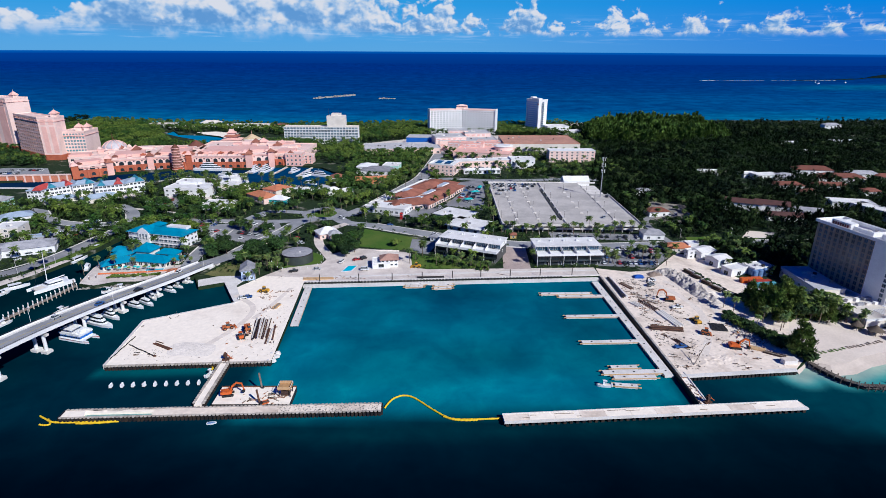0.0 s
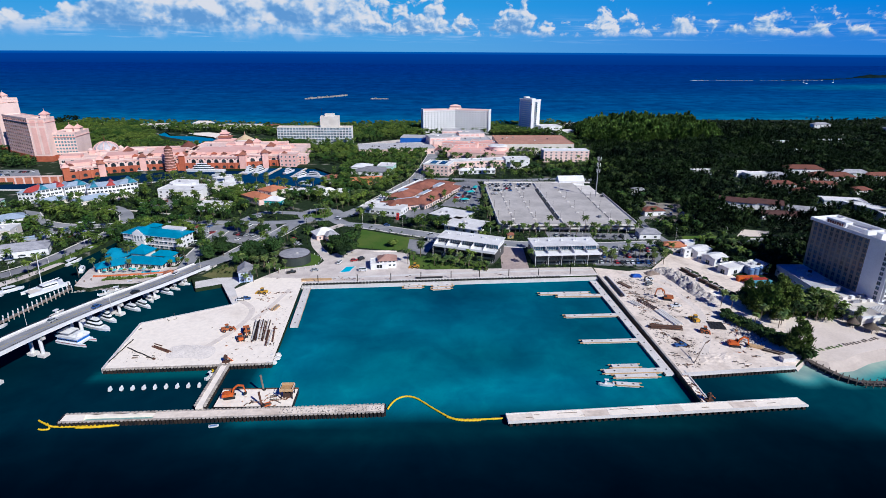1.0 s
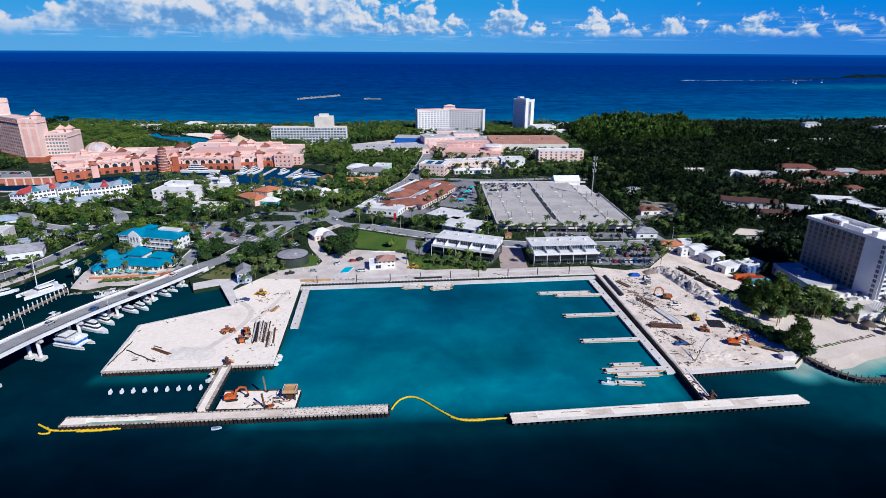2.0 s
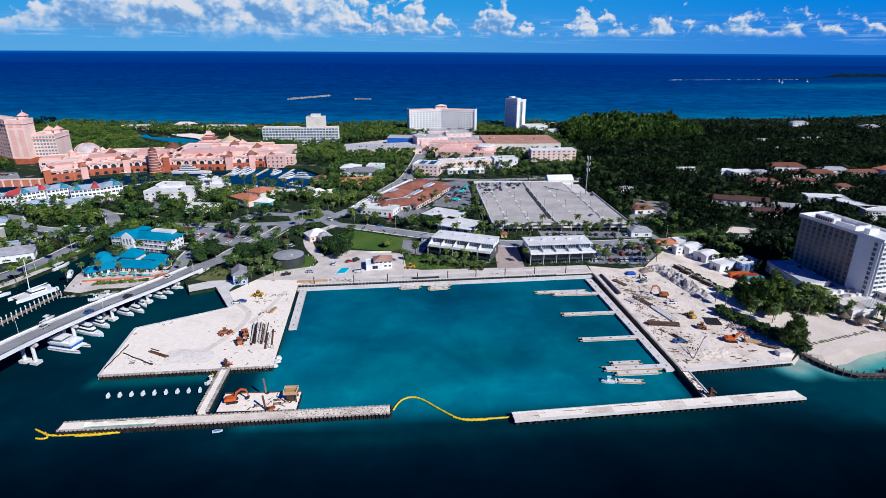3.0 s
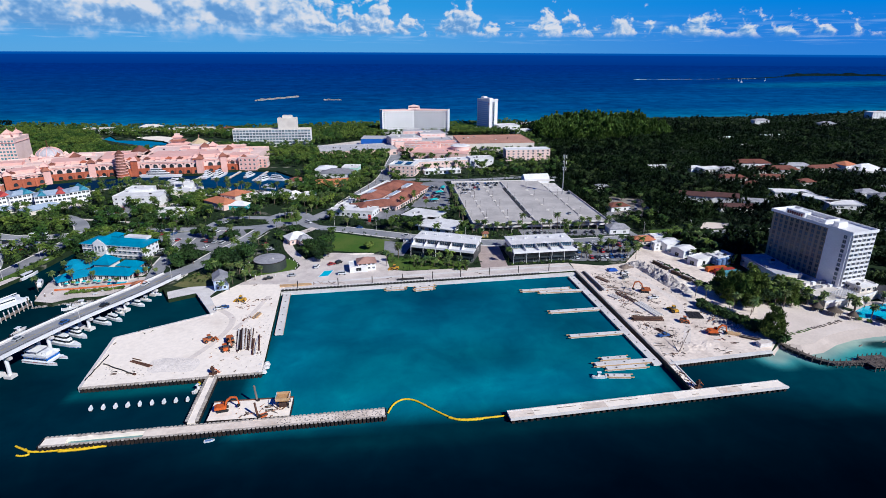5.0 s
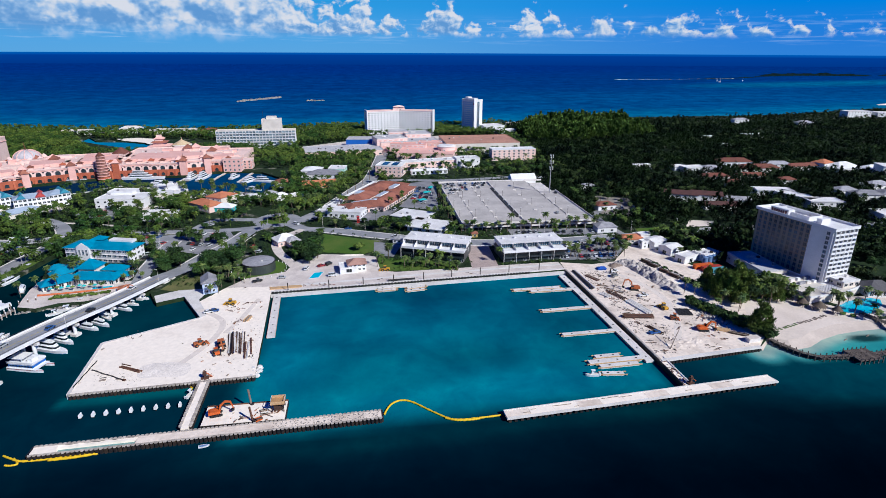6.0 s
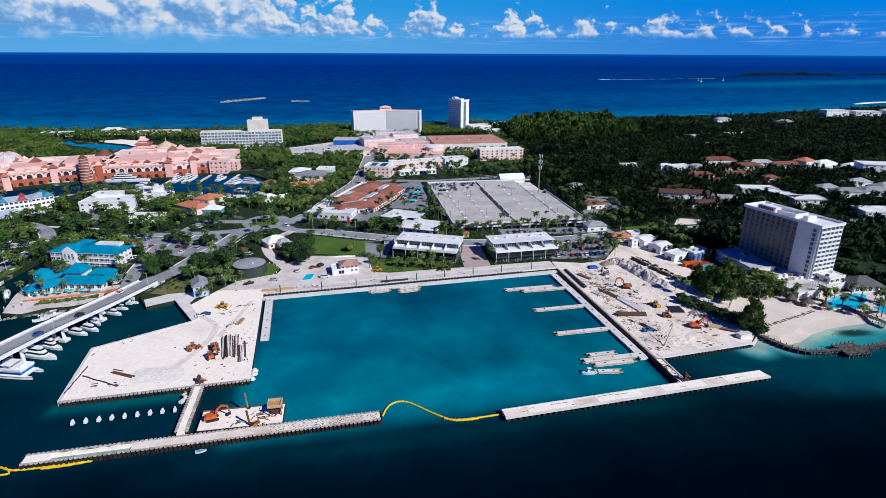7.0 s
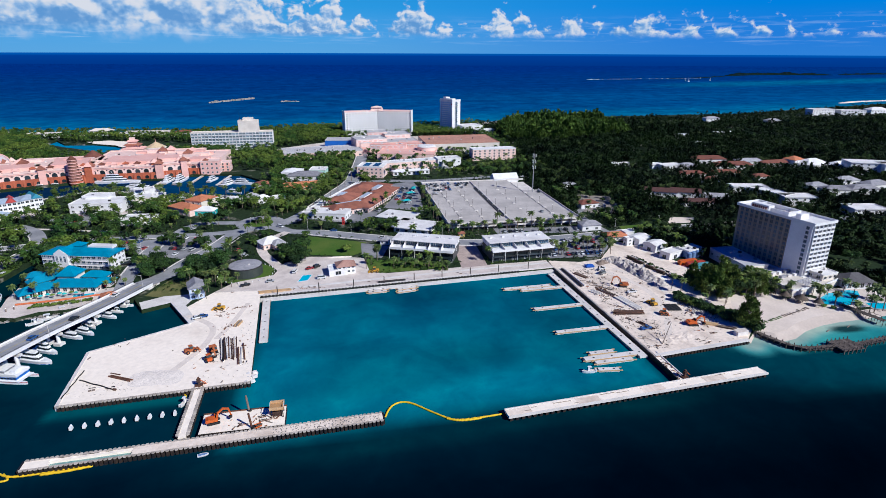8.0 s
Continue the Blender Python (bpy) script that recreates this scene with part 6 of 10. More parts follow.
house("porch_canopy", "low white porch canopies of the pink hotel", "canopy", 22, 564, 38, 8, 4, 8, WHITE, "hip", WHITE, 1.6, 1, 8, 1, (2.4, 2.4))

# pink resort towers and the marina arcade
def pink_tower(x, y, w, d, h, rz, floors, bays, turret, label, glass=GLASSBLUE):
    t = house("resort_tower", label, "hotel", x, y, w, d, h, rz, PINKPALE, floors=floors, bays=bays, side=0, win=(round(w / max(bays, 1) * 0.62, 2), 1.9), glass=glass, frame=PINK, roofmat=PINKPALE, parapet=1.2, group="pink resort towers") if bays else \
        house("resort_tower", label, "hotel", x, y, w, d, h, rz, PINKPALE, roofmat=PINKPALE, parapet=1.2, group="pink resort towers")
    part("cornice", flat_roof(w, d, h - 3.5, 0, 0.7), PINK, t)
    part("plinth", MB().box(-w / 2 - 0.5, w / 2 + 0.5, -d / 2 - 0.5, d / 2 + 0.5, -0.5, 6), REDWALL, t)
    if not bays:
        for s in (-0.24, 0.24):
            part("wall_panel", MB().box(w * s - w * 0.15, w * s + w * 0.15, -d / 2 - 0.25, -d / 2, 8, h - 9), PINK, t)
            part("wall_panel", MB().box(w * s - w * 0.15, w * s + w * 0.15, -d / 2 - 0.25, -d / 2, h - 7, h - 1), PINK, t)
    for tx in turret:
        u = part("turret", MB().box(-3.2, 3.2, -3.2, 3.2, h, h + 4.2).box(-3.8, 3.8, -3.8, 3.8, h + 4.2, h + 4.8), PINKPALE, t, m=pose(tx, 0, 0))
        part("turret_roof", MB().hip(6.4, 6.4, h + 4.8, 4.0, 0.9, 0).cyl((0, 0, h + 8.4), (0, 0, h + 11), 0.25, 0.05, 6), PINK, u)
    return t


TEALGLASS = surface("teal_glass", (0.06, 0.26, 0.30), rough=0.2)
pink_tower(-441, 640, 26, 34, 29, 8, 8, 8, (1, 10), "pink resort tower block with teal windows", TEALGLASS)
pink_tower(-457, 621, 18, 18, 46, 4, 0, 0, (5,), "blank pink resort tower with salmon panels")
pink_tower(-488, 637, 66, 18, 46, -34, 12, 11, (), "pink resort tower block with rows of windows", GLASS)
pink_tower(-559, 690, 50, 26, 61, -24, 0, 0, (21,), "tall pink resort tower with salmon panels")
ARCH = MB()
for i in range(9):
    a, b = math.pi * i / 9, math.pi * (i + 1) / 9
    ARCH.face([(2.2 * math.cos(a), 0, 2.2 + 2.2 * math.sin(a)), (2.2 * math.cos(b), 0, 2.2 + 2.2 * math.sin(b)), (0, 0, 2.2)][::-1], 1)
    for r0, r1, yy in ((2.2, 2.75, -0.25),):
        ARCH.face([(r0 * math.cos(a), yy, 2.2 + r0 * math.sin(a)), (r1 * math.cos(a), yy, 2.2 + r1 * math.sin(a)), (r1 * math.cos(b), yy, 2.2 + r1 * math.sin(b)), (r0 * math.cos(b), yy, 2.2 + r0 * math.sin(b))])
        ARCH.face([(r1 * math.cos(a), yy, 2.2 + r1 * math.sin(a)), (r1 * math.cos(a), 0.2, 2.2 + r1 * math.sin(a)), (r1 * math.cos(b), 0.2, 2.2 + r1 * math.sin(b)), (r1 * math.cos(b), yy, 2.2 + r1 * math.sin(b))])
ARCH.box(-2.2, 2.2, -0.05, 0.1, 0, 2.2, 1).box(-2.75, -2.2, -0.25, 0.1, -0.3, 2.2).box(2.2, 2.75, -0.25, 0.1, -0.3, 2.2)
ARCHBASE = ARCH.mesh("arched_opening", [REDWALL, GLASS])
ARCH = ARCH.mesh("arched_window", [PINKPALE, GLASS])
for x, y, w, rz, h, n, back in ((-369, 541, 30, 40, 9, 3, 34), (-343, 565, 38, 26, 12, 5, 44), (-306, 580, 40, 14, 12, 6, 50), (-256, 586, 62, 4, 12, 8, 54), (-218, 594, 26, 16, 13, 3, 40), (-196, 604, 24, -4, 10, 3, 36)):
    t = thing("marina_arcade", "salmon marina arcade with arches over a red base", "arcade", pose(x, y, GROUND, 0, 0, rz), "salmon marina arcades")
    part("wall", MB().box(-w / 2, w / 2, -7, back - 7, 4.6, h), PINKPALE, t)
    part("base", MB().box(-w / 2 - 0.3, w / 2 + 0.3, -7.8, back - 7, -1.5, 6.2), REDWALL, t)
    part("roof", flat_roof(w, back, h, 0.8, 0.5), PINKPALE, t, m=pose(0, back / 2 - 7, 0))
    part("attic", MB().box(-w * 0.38, w * 0.38, 6, back - 12, h, h + 3.2), PINK, t)
    for k in range(max(2, int(w / 12))):
        kx = -w * 0.34 + k * w * 0.68 / max(1, int(w / 12) - 1)
        dorm = part("roof_pavilion", MB().box(kx - 2.2, kx + 2.2, -2.5, 2.0, h + 0.2, h + 2.6), PINKPALE, t)
        part("pavilion_roof", MB().hip(4.4, 4.5, h + 2.6, 2.0, 0.7, 0, 0, kx, -0.25), (BROWNTILE, PINK, REDWALL)[k % 3], dorm)
    part("string_course", MB().box(-w / 2 - 0.4, w / 2 + 0.4, -7.6, -7.0, h - 1.2, h - 0.7), PINK, t)
    for sx in (-0.5, 0.5):
        pav = part("corner_pavilion", MB().box(-3, 3, -9, -2, -1.5, h + 2.4), PINK if sx > 0 else REDWALL, t, m=pose(w * sx, 0, 0))
        part("pavilion_roof", MB().hip(6, 7, h + 2.4, 3.6, 0.8, 0, 0, 0, -5.5), TERRA if sx > 0 else PINK, pav)
    for i in range(n):
        xx = -w / 2 + (i + 0.5) * w / n
        part("arched_window", ARCH, None, t, m=pose(xx, -7.05, 5.6))
        part("buttress", MB().prism([(-0.9, -2.2), (0.9, -2.2), (0.9, 0), (-0.9, 0)], -1.5, 5.4, 0, [(-0.7, -0.6), (0.7, -0.6), (0.7, 0), (-0.7, 0)]), REDWALL, t, m=pose(xx - w / n / 2 + 0.6, -7.7, 0))
        part("arched_opening", ARCHBASE, None, t, m=pose(xx, -7.85, 0.4) @ Matrix.Diagonal((0.8, 1, 0.72, 1)))
        part("window", window_mesh(1.3, 1.1, PINK, GLASS), None, t, m=pose(xx - w / n / 2, -7.0, h - 2.9))
    block_out(x, y + back / 2 - 8, w, back, rz)
for x, y, w, d, h, rz in ((-330, 615, 80, 50, 12, 12), (-250, 648, 100, 60, 12, 4), (-200, 652, 50, 50, 10, 0), (-392, 598, 56, 40, 10, 20)):
    hall = house("resort_hall", "broad salmon resort hall with stepped flat roofs", "hall", x, y, w, d, h, rz, PINKPALE, roofmat=PINKPALE, parapet=1.0, group="salmon resort halls", units=6, bays=7, win=(3, 3), sill=6)
    for k in range(6):
        bx, by = random.uniform(-0.36, 0.36) * w, random.uniform(-0.3, 0.34) * d
        bw, bd, bh = random.uniform(8, 20), random.uniform(6, 14), random.uniform(1.6, 4.6)
        if k % 3 == 2:
            lantern = part("roof_lantern", MB().box(-3.4, 3.4, -3.4, 3.4, h, h + 3.6), PINKPALE, hall, m=pose(bx, by, 0))
            part("lantern_roof", MB().hip(6.8, 6.8, h + 3.6, 4.2, 1.2, 0), (PINK, TERRA, REDWALL)[k // 3 % 3], lantern)
        else:
            part("roof_block", MB().box(bx - bw / 2, bx + bw / 2, by - bd / 2, by + bd / 2, h + 0.2, h + bh), (PINK, PINKPALE)[k % 2], hall)
t = thing("glass_dome", "ribbed pale glass dome of the resort lobby", "dome", pose(-388, 616, GROUND))
part("drum", MB().cyl((0, 0, 0), (0, 0, 12), 16, 15, 20).cyl((0, 0, 12), (0, 0, 13), 15.6, n=20), PINKPALE, t)
shell = MB()
for k in range(6):
    a, b = math.pi / 2 * k / 6, math.pi / 2 * (k + 1) / 6
    shell.cyl((0, 0, 13 + 9 * math.sin(a)), (0, 0, 13 + 9 * math.sin(b)), 12.5 * math.cos(a), max(0.3, 12.5 * math.cos(b)), 20)
part("shell", shell, surface("opal_dome_glass", (0.55, 0.50, 0.50), (0.42, 0.40, 0.42), scale=0.2, rough=0.25), t)
for i in range(10):
    a = 2 * math.pi * i / 10
    part("rib", tube([(12.7 * math.cos(a) * math.cos(q * 0.17), 12.7 * math.sin(a) * math.cos(q * 0.17), 13 + 9.3 * math.sin(q * 0.17)) for q in range(9)], 0.4, 5), PINK, t)
    spire = part("spire", MB().box(-1.2, 1.2, -1.2, 1.2, 0, 14).hip(2.4, 2.4, 14, 2.2, 0.5, 0), PINKPALE, t, m=pose(15.5 * math.cos(a + 0.3), 15.5 * math.sin(a + 0.3), 0))
part("finial", MB().cyl((0, 0, 22), (-1.0, 0, 30), 0.6, 0.1, 6), BROWNTILE, t)
t = thing("pagoda_pavilion", "pink pavilion with stepped pagoda roofs", "pavilion", pose(-284, 692, GROUND, 0, 0, 8))
part("hall", MB().box(-11, 11, -9, 9, 0, 13), PINKPALE, t)
for k, (w, z) in enumerate(((22, 13), (15, 17), (9, 21))):
    part("roof_tier", MB().hip(w, w * 0.8, z, 3.0, 1.4, w * 0.35), (PINK, TERRA, PINK)[k], t)
    part("lantern", MB().box(-w * 0.3, w * 0.3, -w * 0.24, w * 0.24, z + 0.5, z + 4.0), PINKPALE, t)
t = thing("domed_pavilion", "round pavilion under a pale golden dome", "pavilion", pose(-264, 706, GROUND))
part("drum", MB().cyl((0, 0, 0), (0, 0, 11), 8.5, n=18), PINKPALE, t)
part("eave", MB().cyl((0, 0, 11), (0, 0, 12), 11.5, 10.5, 18), CREAM, t)
part("dome", MB().cyl((0, 0, 12), (0, 0, 14.5), 10.5, 6.0, 18).cyl((0, 0, 14.5), (0, 0, 17.5), 6.0, 0.6, 18), surface("pale_gold_roof", (0.62, 0.47, 0.28), (0.52, 0.40, 0.25), scale=0.2, rough=0.6), t)
part("finial", MB().cyl((0, 0, 17.5), (0, 0, 22), 0.4, 0.05, 6), PINK, t)
t = thing("cone_pavilion", "pavilion under a steep brown-red cone roof", "pavilion", pose(-308, 644, GROUND))
part("drum", MB().cyl((0, 0, 0), (0, 0, 12), 9, n=16), PINKPALE, t)
part("roof", MB().cyl((0, 0, 12), (0, 0, 19), 10.5, 0.5, 16), BROWNTILE, t)
t = thing("tiered_tower", "round tiered pink tower at the marina", "tower", pose(-296, 569.5, 0))
for i in range(9):
    # Solid upper tiers; the shade of open storeys is put into their brown.
    part("tier", MB().cyl((0, 0, i * 2.7), (0, 0, i * 2.7 + 2.2), 5.2 - i * 0.16, 5.0 - i * 0.16, 18), REDWALL if i < 2 else surface("shaded_lattice", (0.24, 0.11, 0.085), (0.32, 0.16, 0.12), scale=0.5, rough=0.85), t)
    part("ledge", MB().cyl((0, 0, i * 2.7 + 2.2), (0, 0, i * 2.7 + 2.7), 5.9 - i * 0.16, n=18), PINK, t)
part("roof", MB().cyl((0, 0, 24.3), (0, 0, 28), 4.2, 0.4, 18), BROWNTILE, t)
t = thing("resort_gate_wall", "long salmon quay wall with red panels", "wall", pose(-410, 514, 0, 0, 0, 8))
part("wall", MB().box(-70, 34, -1.5, 1.5, -2, 6.2), surface("orange_red_wall", (0.60, 0.22, 0.13), (0.48, 0.16, 0.09), scale=0.1, rough=0.85), t)
part("coping", MB().box(-70, 34, -1.9, 1.9, 6.2, 6.9), PINKPALE, t)
for i in range(14):
    part("pilaster", MB().box(-68 + i * 7.6, -66.6 + i * 7.6, -1.9, -1.5, -2, 6.2), PINKPALE, t)
for x, y, rz, h in ((-180, 600, 0, 13), (-172, 612, 0, 9)):
    house("marina_corner_house", "salmon corner house with a red ground floor", "house", x, y, 18, 14, h, rz, PINK, floors=3, bays=4, side=3, win=(1.6, 1.8), roofmat=PINKPALE)

# western village
REDROOF = surface("red_metal_roof", (0.50, 0.07, 0.06), (0.42, 0.06, 0.05), scale=0.2, rough=0.6)
TEALROOF = surface("teal_metal_roof", (0.05, 0.27, 0.36), (0.04, 0.22, 0.31), scale=0.2, rough=0.6)
PALEROOF = surface("pale_blue_metal_roof", (0.36, 0.43, 0.52), (0.29, 0.36, 0.45), scale=0.2, rough=0.6)
WROW = ((-350, 441, 12, 14, 9.5, 4, REDROOF), (-342, 454, 24, 12, 9.5, 52, REDROOF), (-328, 463, 18, 12, 9.5, 48, TEALROOF), (-303, 463, 24, 13, 9.5, 30, REDROOF), (-289, 473, 15, 14, 10, 42, TEALROOF))
for x, y, w, d, h, rz, rm in WROW:
    t = house("harbour_apartments", "white three-storey harbour apartments with coloured roofs", "apartment house", x, y, w, d, h, rz, WHITE, "hip", PALEROOF, 2.6, 3, max(4, int(w / 3)), 3, (2.0, 1.5), group="harbour apartments", over=0.5, clear=9.0)
    part("gable_roof", MB().hip(6, d + 1, h + 0.3, 3.2, 0.4, d + 1.4), rm, t, m=pose(w * 0.24, 0, 0))
    if w > 16:
        part("gable_roof", MB().hip(5, d + 1, h + 0.3, 2.8, 0.4, d + 1.4), TEALROOF if rm is REDROOF else PALEROOF, t, m=pose(-w * 0.28, 0, 0))
for x, y, w, d, h, rz, wl, rf, rm, fl, lab in (
        (-328, 433.5, 23, 10, 3.6, 60, CREAM, "hip", PALEROOF, 1, "low harbour pavilion with a grey roof"), (-300, 441, 26, 11, 3.6, 51, CREAM, "hip", PALEROOF, 1, "low harbour pavilion with a grey roof"),
        (-318, 372, 22, 15, 7, 50, WHITE, "hip", PALEROOF, 2, "white waterfront shops with a grey hipped roof"), (-297, 341, 15, 14, 9.5, 12, CREAM, "flat", ROOFWHITE, 3, "cream three-storey house with a flat roof"), (-278, 341, 12, 6, 2.8, 30, GREYROOF, "flat", PALEROOF, 1, "low grey carport beside the boat store"),
        (-271, 318, 32, 16, 4.6, 26, WHITE, "hip", GREYROOF, 1, "white boat store with a grey roof and green trim"), (-288, 300, 24, 12, 4, 26, WHITE, "gable", GREYROOF, 1, "white boat store with a grey roof"),
        (-234, 466, 38, 22, 7, -4, WHITE, "flat", ROOFWHITE, 2, "white flat-roofed club house by the marina"), (-240, 478, 20, 12, 9, -4, WHITE, "flat", ROOFWHITE, 2, "white flat-roofed club house by the marina"),
        (-206, 486, 24, 16, 5, 0, CREAM, "flat", ROOFWHITE, 1, "white flat-roofed dock office by the marina"), (-194, 427, 24, 13, 3.2, -4, WHITE, "flat", ROOFWHITE, 1, "white flat-roofed waterside house among trees"),
        (-166, 447, 26, 14, 5, -40, PINKPALE, "hip", surface("orange_tiles", (0.55, 0.20, 0.10), rough=0.8), 1, "villa with steep orange tiled roofs"), (-158, 462, 16, 18, 7.5, -30, CREAM, "hip", MATS["orange_tiles"], 2, "villa with steep orange tiled roofs"),
        (-150, 440, 14, 9, 3.6, -10, TEALPAINT, "hip", WHITE, 1, "teal-walled pool house with a white roof"),
        (-82, 548, 32, 24, 7, -8, WHITE, "hip", GREYROOF, 2, "white townhouse with a grey mansard roof"), (-70, 560, 16, 16, 9, -8, surface("mint_render", (0.42, 0.66, 0.56), rough=0.8), "flat", ROOFWHITE, 2, "mint green and white townhouse"), (-95, 560, 18, 18, 8, -8, WHITE, "hip", WHITE, 2, "white townhouse with a white hipped roof"),
        (-84, 512, 30, 8, 4.5, 14, surface("orange_tiles", (0.55, 0.20, 0.10)), "gable", MATS["orange_tiles"], 1, "long shed with an orange roof"), (-214, 512, 22, 12, 5, 20, WHITE, "flat", ROOFWHITE, 1, "white flat-roofed dock building by the marina"),
        (-138, 470, 20, 10, 4, 6, WHITE, "flat", ROOFWHITE, 1, "white flat-roofed dock house by the marina"), (-112, 470, 12, 9, 4, 30, WHITE, "hip", WHITE, 1, "white house with a white hipped roof"), (-122, 478, 10, 8, 4, 0, CREAM, "hip", GREYROOF, 1, "small house with a grey roof"),
        (-118, 520, 14, 12, 5, 0, WHITE, "hip", TERRA, 1, "white house with a red roof among palms"), (-101, 470, 13, 9, 4, 30, WHITE, "flat", ROOFWHITE, 1, "white flat-roofed house among palms"), (-372, 420, 22, 12, 6, 10, surface("mint_render", (0.42, 0.66, 0.56)), "hip", GREYROOF, 2, "mint house with a grey roof")):
    house("village_house", lab, "house", x, y, w, d, h, rz, wl, rf, rm, 2.8, fl, max(2, int(w / 5)), 1, (1.8, 1.4), group="village houses", units=2 if rf == "flat" else 0, clear=6.0)

# houses among the eastern woods
for x, y, w, d, h, rz, rf, rm, fl, lab in (
        (353, 560, 36, 14, 8.5, -4, "hip", BROWNTILE, 2, "large white villa with a terracotta roof"), (366, 537, 42, 14, 6, -4, "hip", BROWNTILE, 2, "large white villa with a terracotta roof"), (302, 510, 26, 11, 4, -6, "hip", BROWNTILE, 1, "bungalow with a long terracotta roof"),
        (305, 484, 18, 10, 3.6, 20, "hip", BROWNTILE, 1, "bungalow with a terracotta roof"), (301, 548, 24, 12, 5, 10, "flat", ROOFWHITE, 1, "pale flat-roofed house among trees"), (318, 543, 18, 12, 5, -20, "hip", GREYROOF, 1, "pale house with a grey roof among trees"), (341, 510, 30, 10, 4, -10, "hip", BROWNTILE, 1, "bungalow with a terracotta roof"),
        (399, 553, 28, 12, 6, -6, "hip", GREYROOF, 2, "white house with a blue-grey roof"), (426, 546, 42, 11, 5, 4, "hip", BROWNTILE, 1, "long white house with a terracotta roof"), (448, 546, 17, 14, 8, 20, "hip", MATS["orange_tiles"], 2, "house with a steep golden tiled roof"),
        (464, 538, 32, 22, 4.5, 10, "hip", WHITE, 1, "white house with a white pyramid roof"), (486, 524, 26, 18, 4.5, 10, "hip", WHITE, 1, "white house with a white pyramid roof"), (494, 498, 40, 20, 12, -20, "flat", ROOFWHITE, 4, "white four-storey apartment block"), (516, 482, 36, 20, 12, -20, "flat", ROOFWHITE, 4, "white four-storey apartment block"),
        (312, 439, 30, 13, 6.5, -12, "flat", ROOFWHITE, 2, "white flat-roofed apartments among trees"), (319, 419, 13, 34, 6.5, 19, "flat", ROOFWHITE, 2, "white flat-roofed apartments among trees"), (328, 400, 26, 14, 6.5, -10, "flat", ROOFWHITE, 2, "white flat-roofed apartments among trees"),
        (384, 442, 18, 12, 4.5, 0, "hip", GREYROOF, 1, "house with a pale grey hipped roof"), (428, 456, 24, 14, 5, 10, "hip", GREYROOF, 1, "house with a pale grey hipped roof"), (388, 424, 24, 13, 5, -8, "hip", GREYROOF, 1, "house with a pale grey hipped roof"), (415, 424, 26, 14, 5, -8, "hip", GREYROOF, 1, "house with a pale grey hipped roof"),
        (290, 558, 16, 10, 4, 10, "flat", ROOFWHITE, 1, "white flat-roofed house among trees"), (442, 438, 26, 14, 5, 10, "hip", GREYROOF, 1, "house with a pale grey hipped roof"), (357, 363, 26, 17, 5.5, -10, "flat", ROOFWHITE, 2, "white flat-roofed house among trees"), (362, 488, 16, 10, 4, 0, "hip", BROWNTILE, 1, "house with a terracotta roof"),
        (224, 433, 26, 11, 7, -24, "gable", surface("dark_red_shingle", (0.10, 0.045, 0.04), (0.07, 0.035, 0.03), scale=0.3, rough=0.8), 2, "row house with a dark red gabled roof"), (244, 428, 24, 11, 7, -24, "gable", MATS["dark_red_shingle"], 2, "row house with a dark red gabled roof"), (243, 406, 26, 10, 4, -10, "gable", MATS["dark_red_shingle"], 1, "low house with a dark red roof"),
        (268, 420, 18, 10, 4, -20, "gable", GREYROOF, 1, "low house with a blue-grey roof"), (150, 416, 16, 10, 4, 10, "hip", BROWNTILE, 1, "white workshop with a red roof"), (160, 480, 14, 9, 4, 0, "hip", GREYROOF, 1, "pale house at the edge of the woods"), (128, 360, 14, 10, 4, 0, "hip", GREYROOF, 1, "white lodge with a grey roof"),
        (254, 568, 20, 8, 4, 0, "flat", ROOFWHITE, 1, "white house deep in the woods"), (444, 762, 24, 8, 4.5, 0, "flat", WHITE, 1, "white villa deep in the woods"), (524, 774, 34, 9, 5, 6, "flat", WHITE, 1, "white villa deep in the woods"), (433, 696, 14, 7, 4, 0, "flat", ROOFWHITE, 1, "white villa deep in the woods"), (604, 928, 26, 12, 8, 0, "hip", GREYROOF, 2, "pale villa near the beach"),
        (688, 880, 26, 14, 8, 0, "hip", GREYROOF, 2, "pale villa near the beach"), (900, 1010, 50, 20, 12, 0, "flat", ROOFWHITE, 3, "white seaside apartments above the beach"), (960, 1000, 50, 22, 10, -10, "flat", ROOFWHITE, 3, "white seaside apartments above the beach"), (1030, 1010, 40, 20, 10, 0, "hip", WHITE, 2, "white seaside villa near the beach"), (236, 930, 16, 12, 8, 0, "hip", MATS["orange_tiles"], 2, "beach house with an orange roof"), (262, 905, 14, 10, 7, 0, "hip", WHITE, 2, "pale beach house behind the trees"), (300, 860, 14, 10, 7, 0, "hip", PINK, 2, "pink beach house behind the trees"),
        (-470, 890, 40, 14, 6, 0, "flat", CREAM, 1, "low white beach building"), (-330, 890, 60, 14, 6, 0, "flat", CREAM, 1, "low white beach building"), (-400, 905, 30, 14, 7, 0, "hip", CREAM, 1, "low white beach building"), (-280, 880, 24, 12, 6, 0, "hip", BROWNTILE, 1, "beach bar with a tiled roof")):
    house("woodland_house", lab, "house", x, y, w, d, h, rz, WHITE, rf, rm, min(w, d) * 0.24, fl, max(2, int(w / 6)), 0, (1.8, 1.4), group="houses among the trees", over=0.6, clear=4.0 if y > 600 else 8.0)

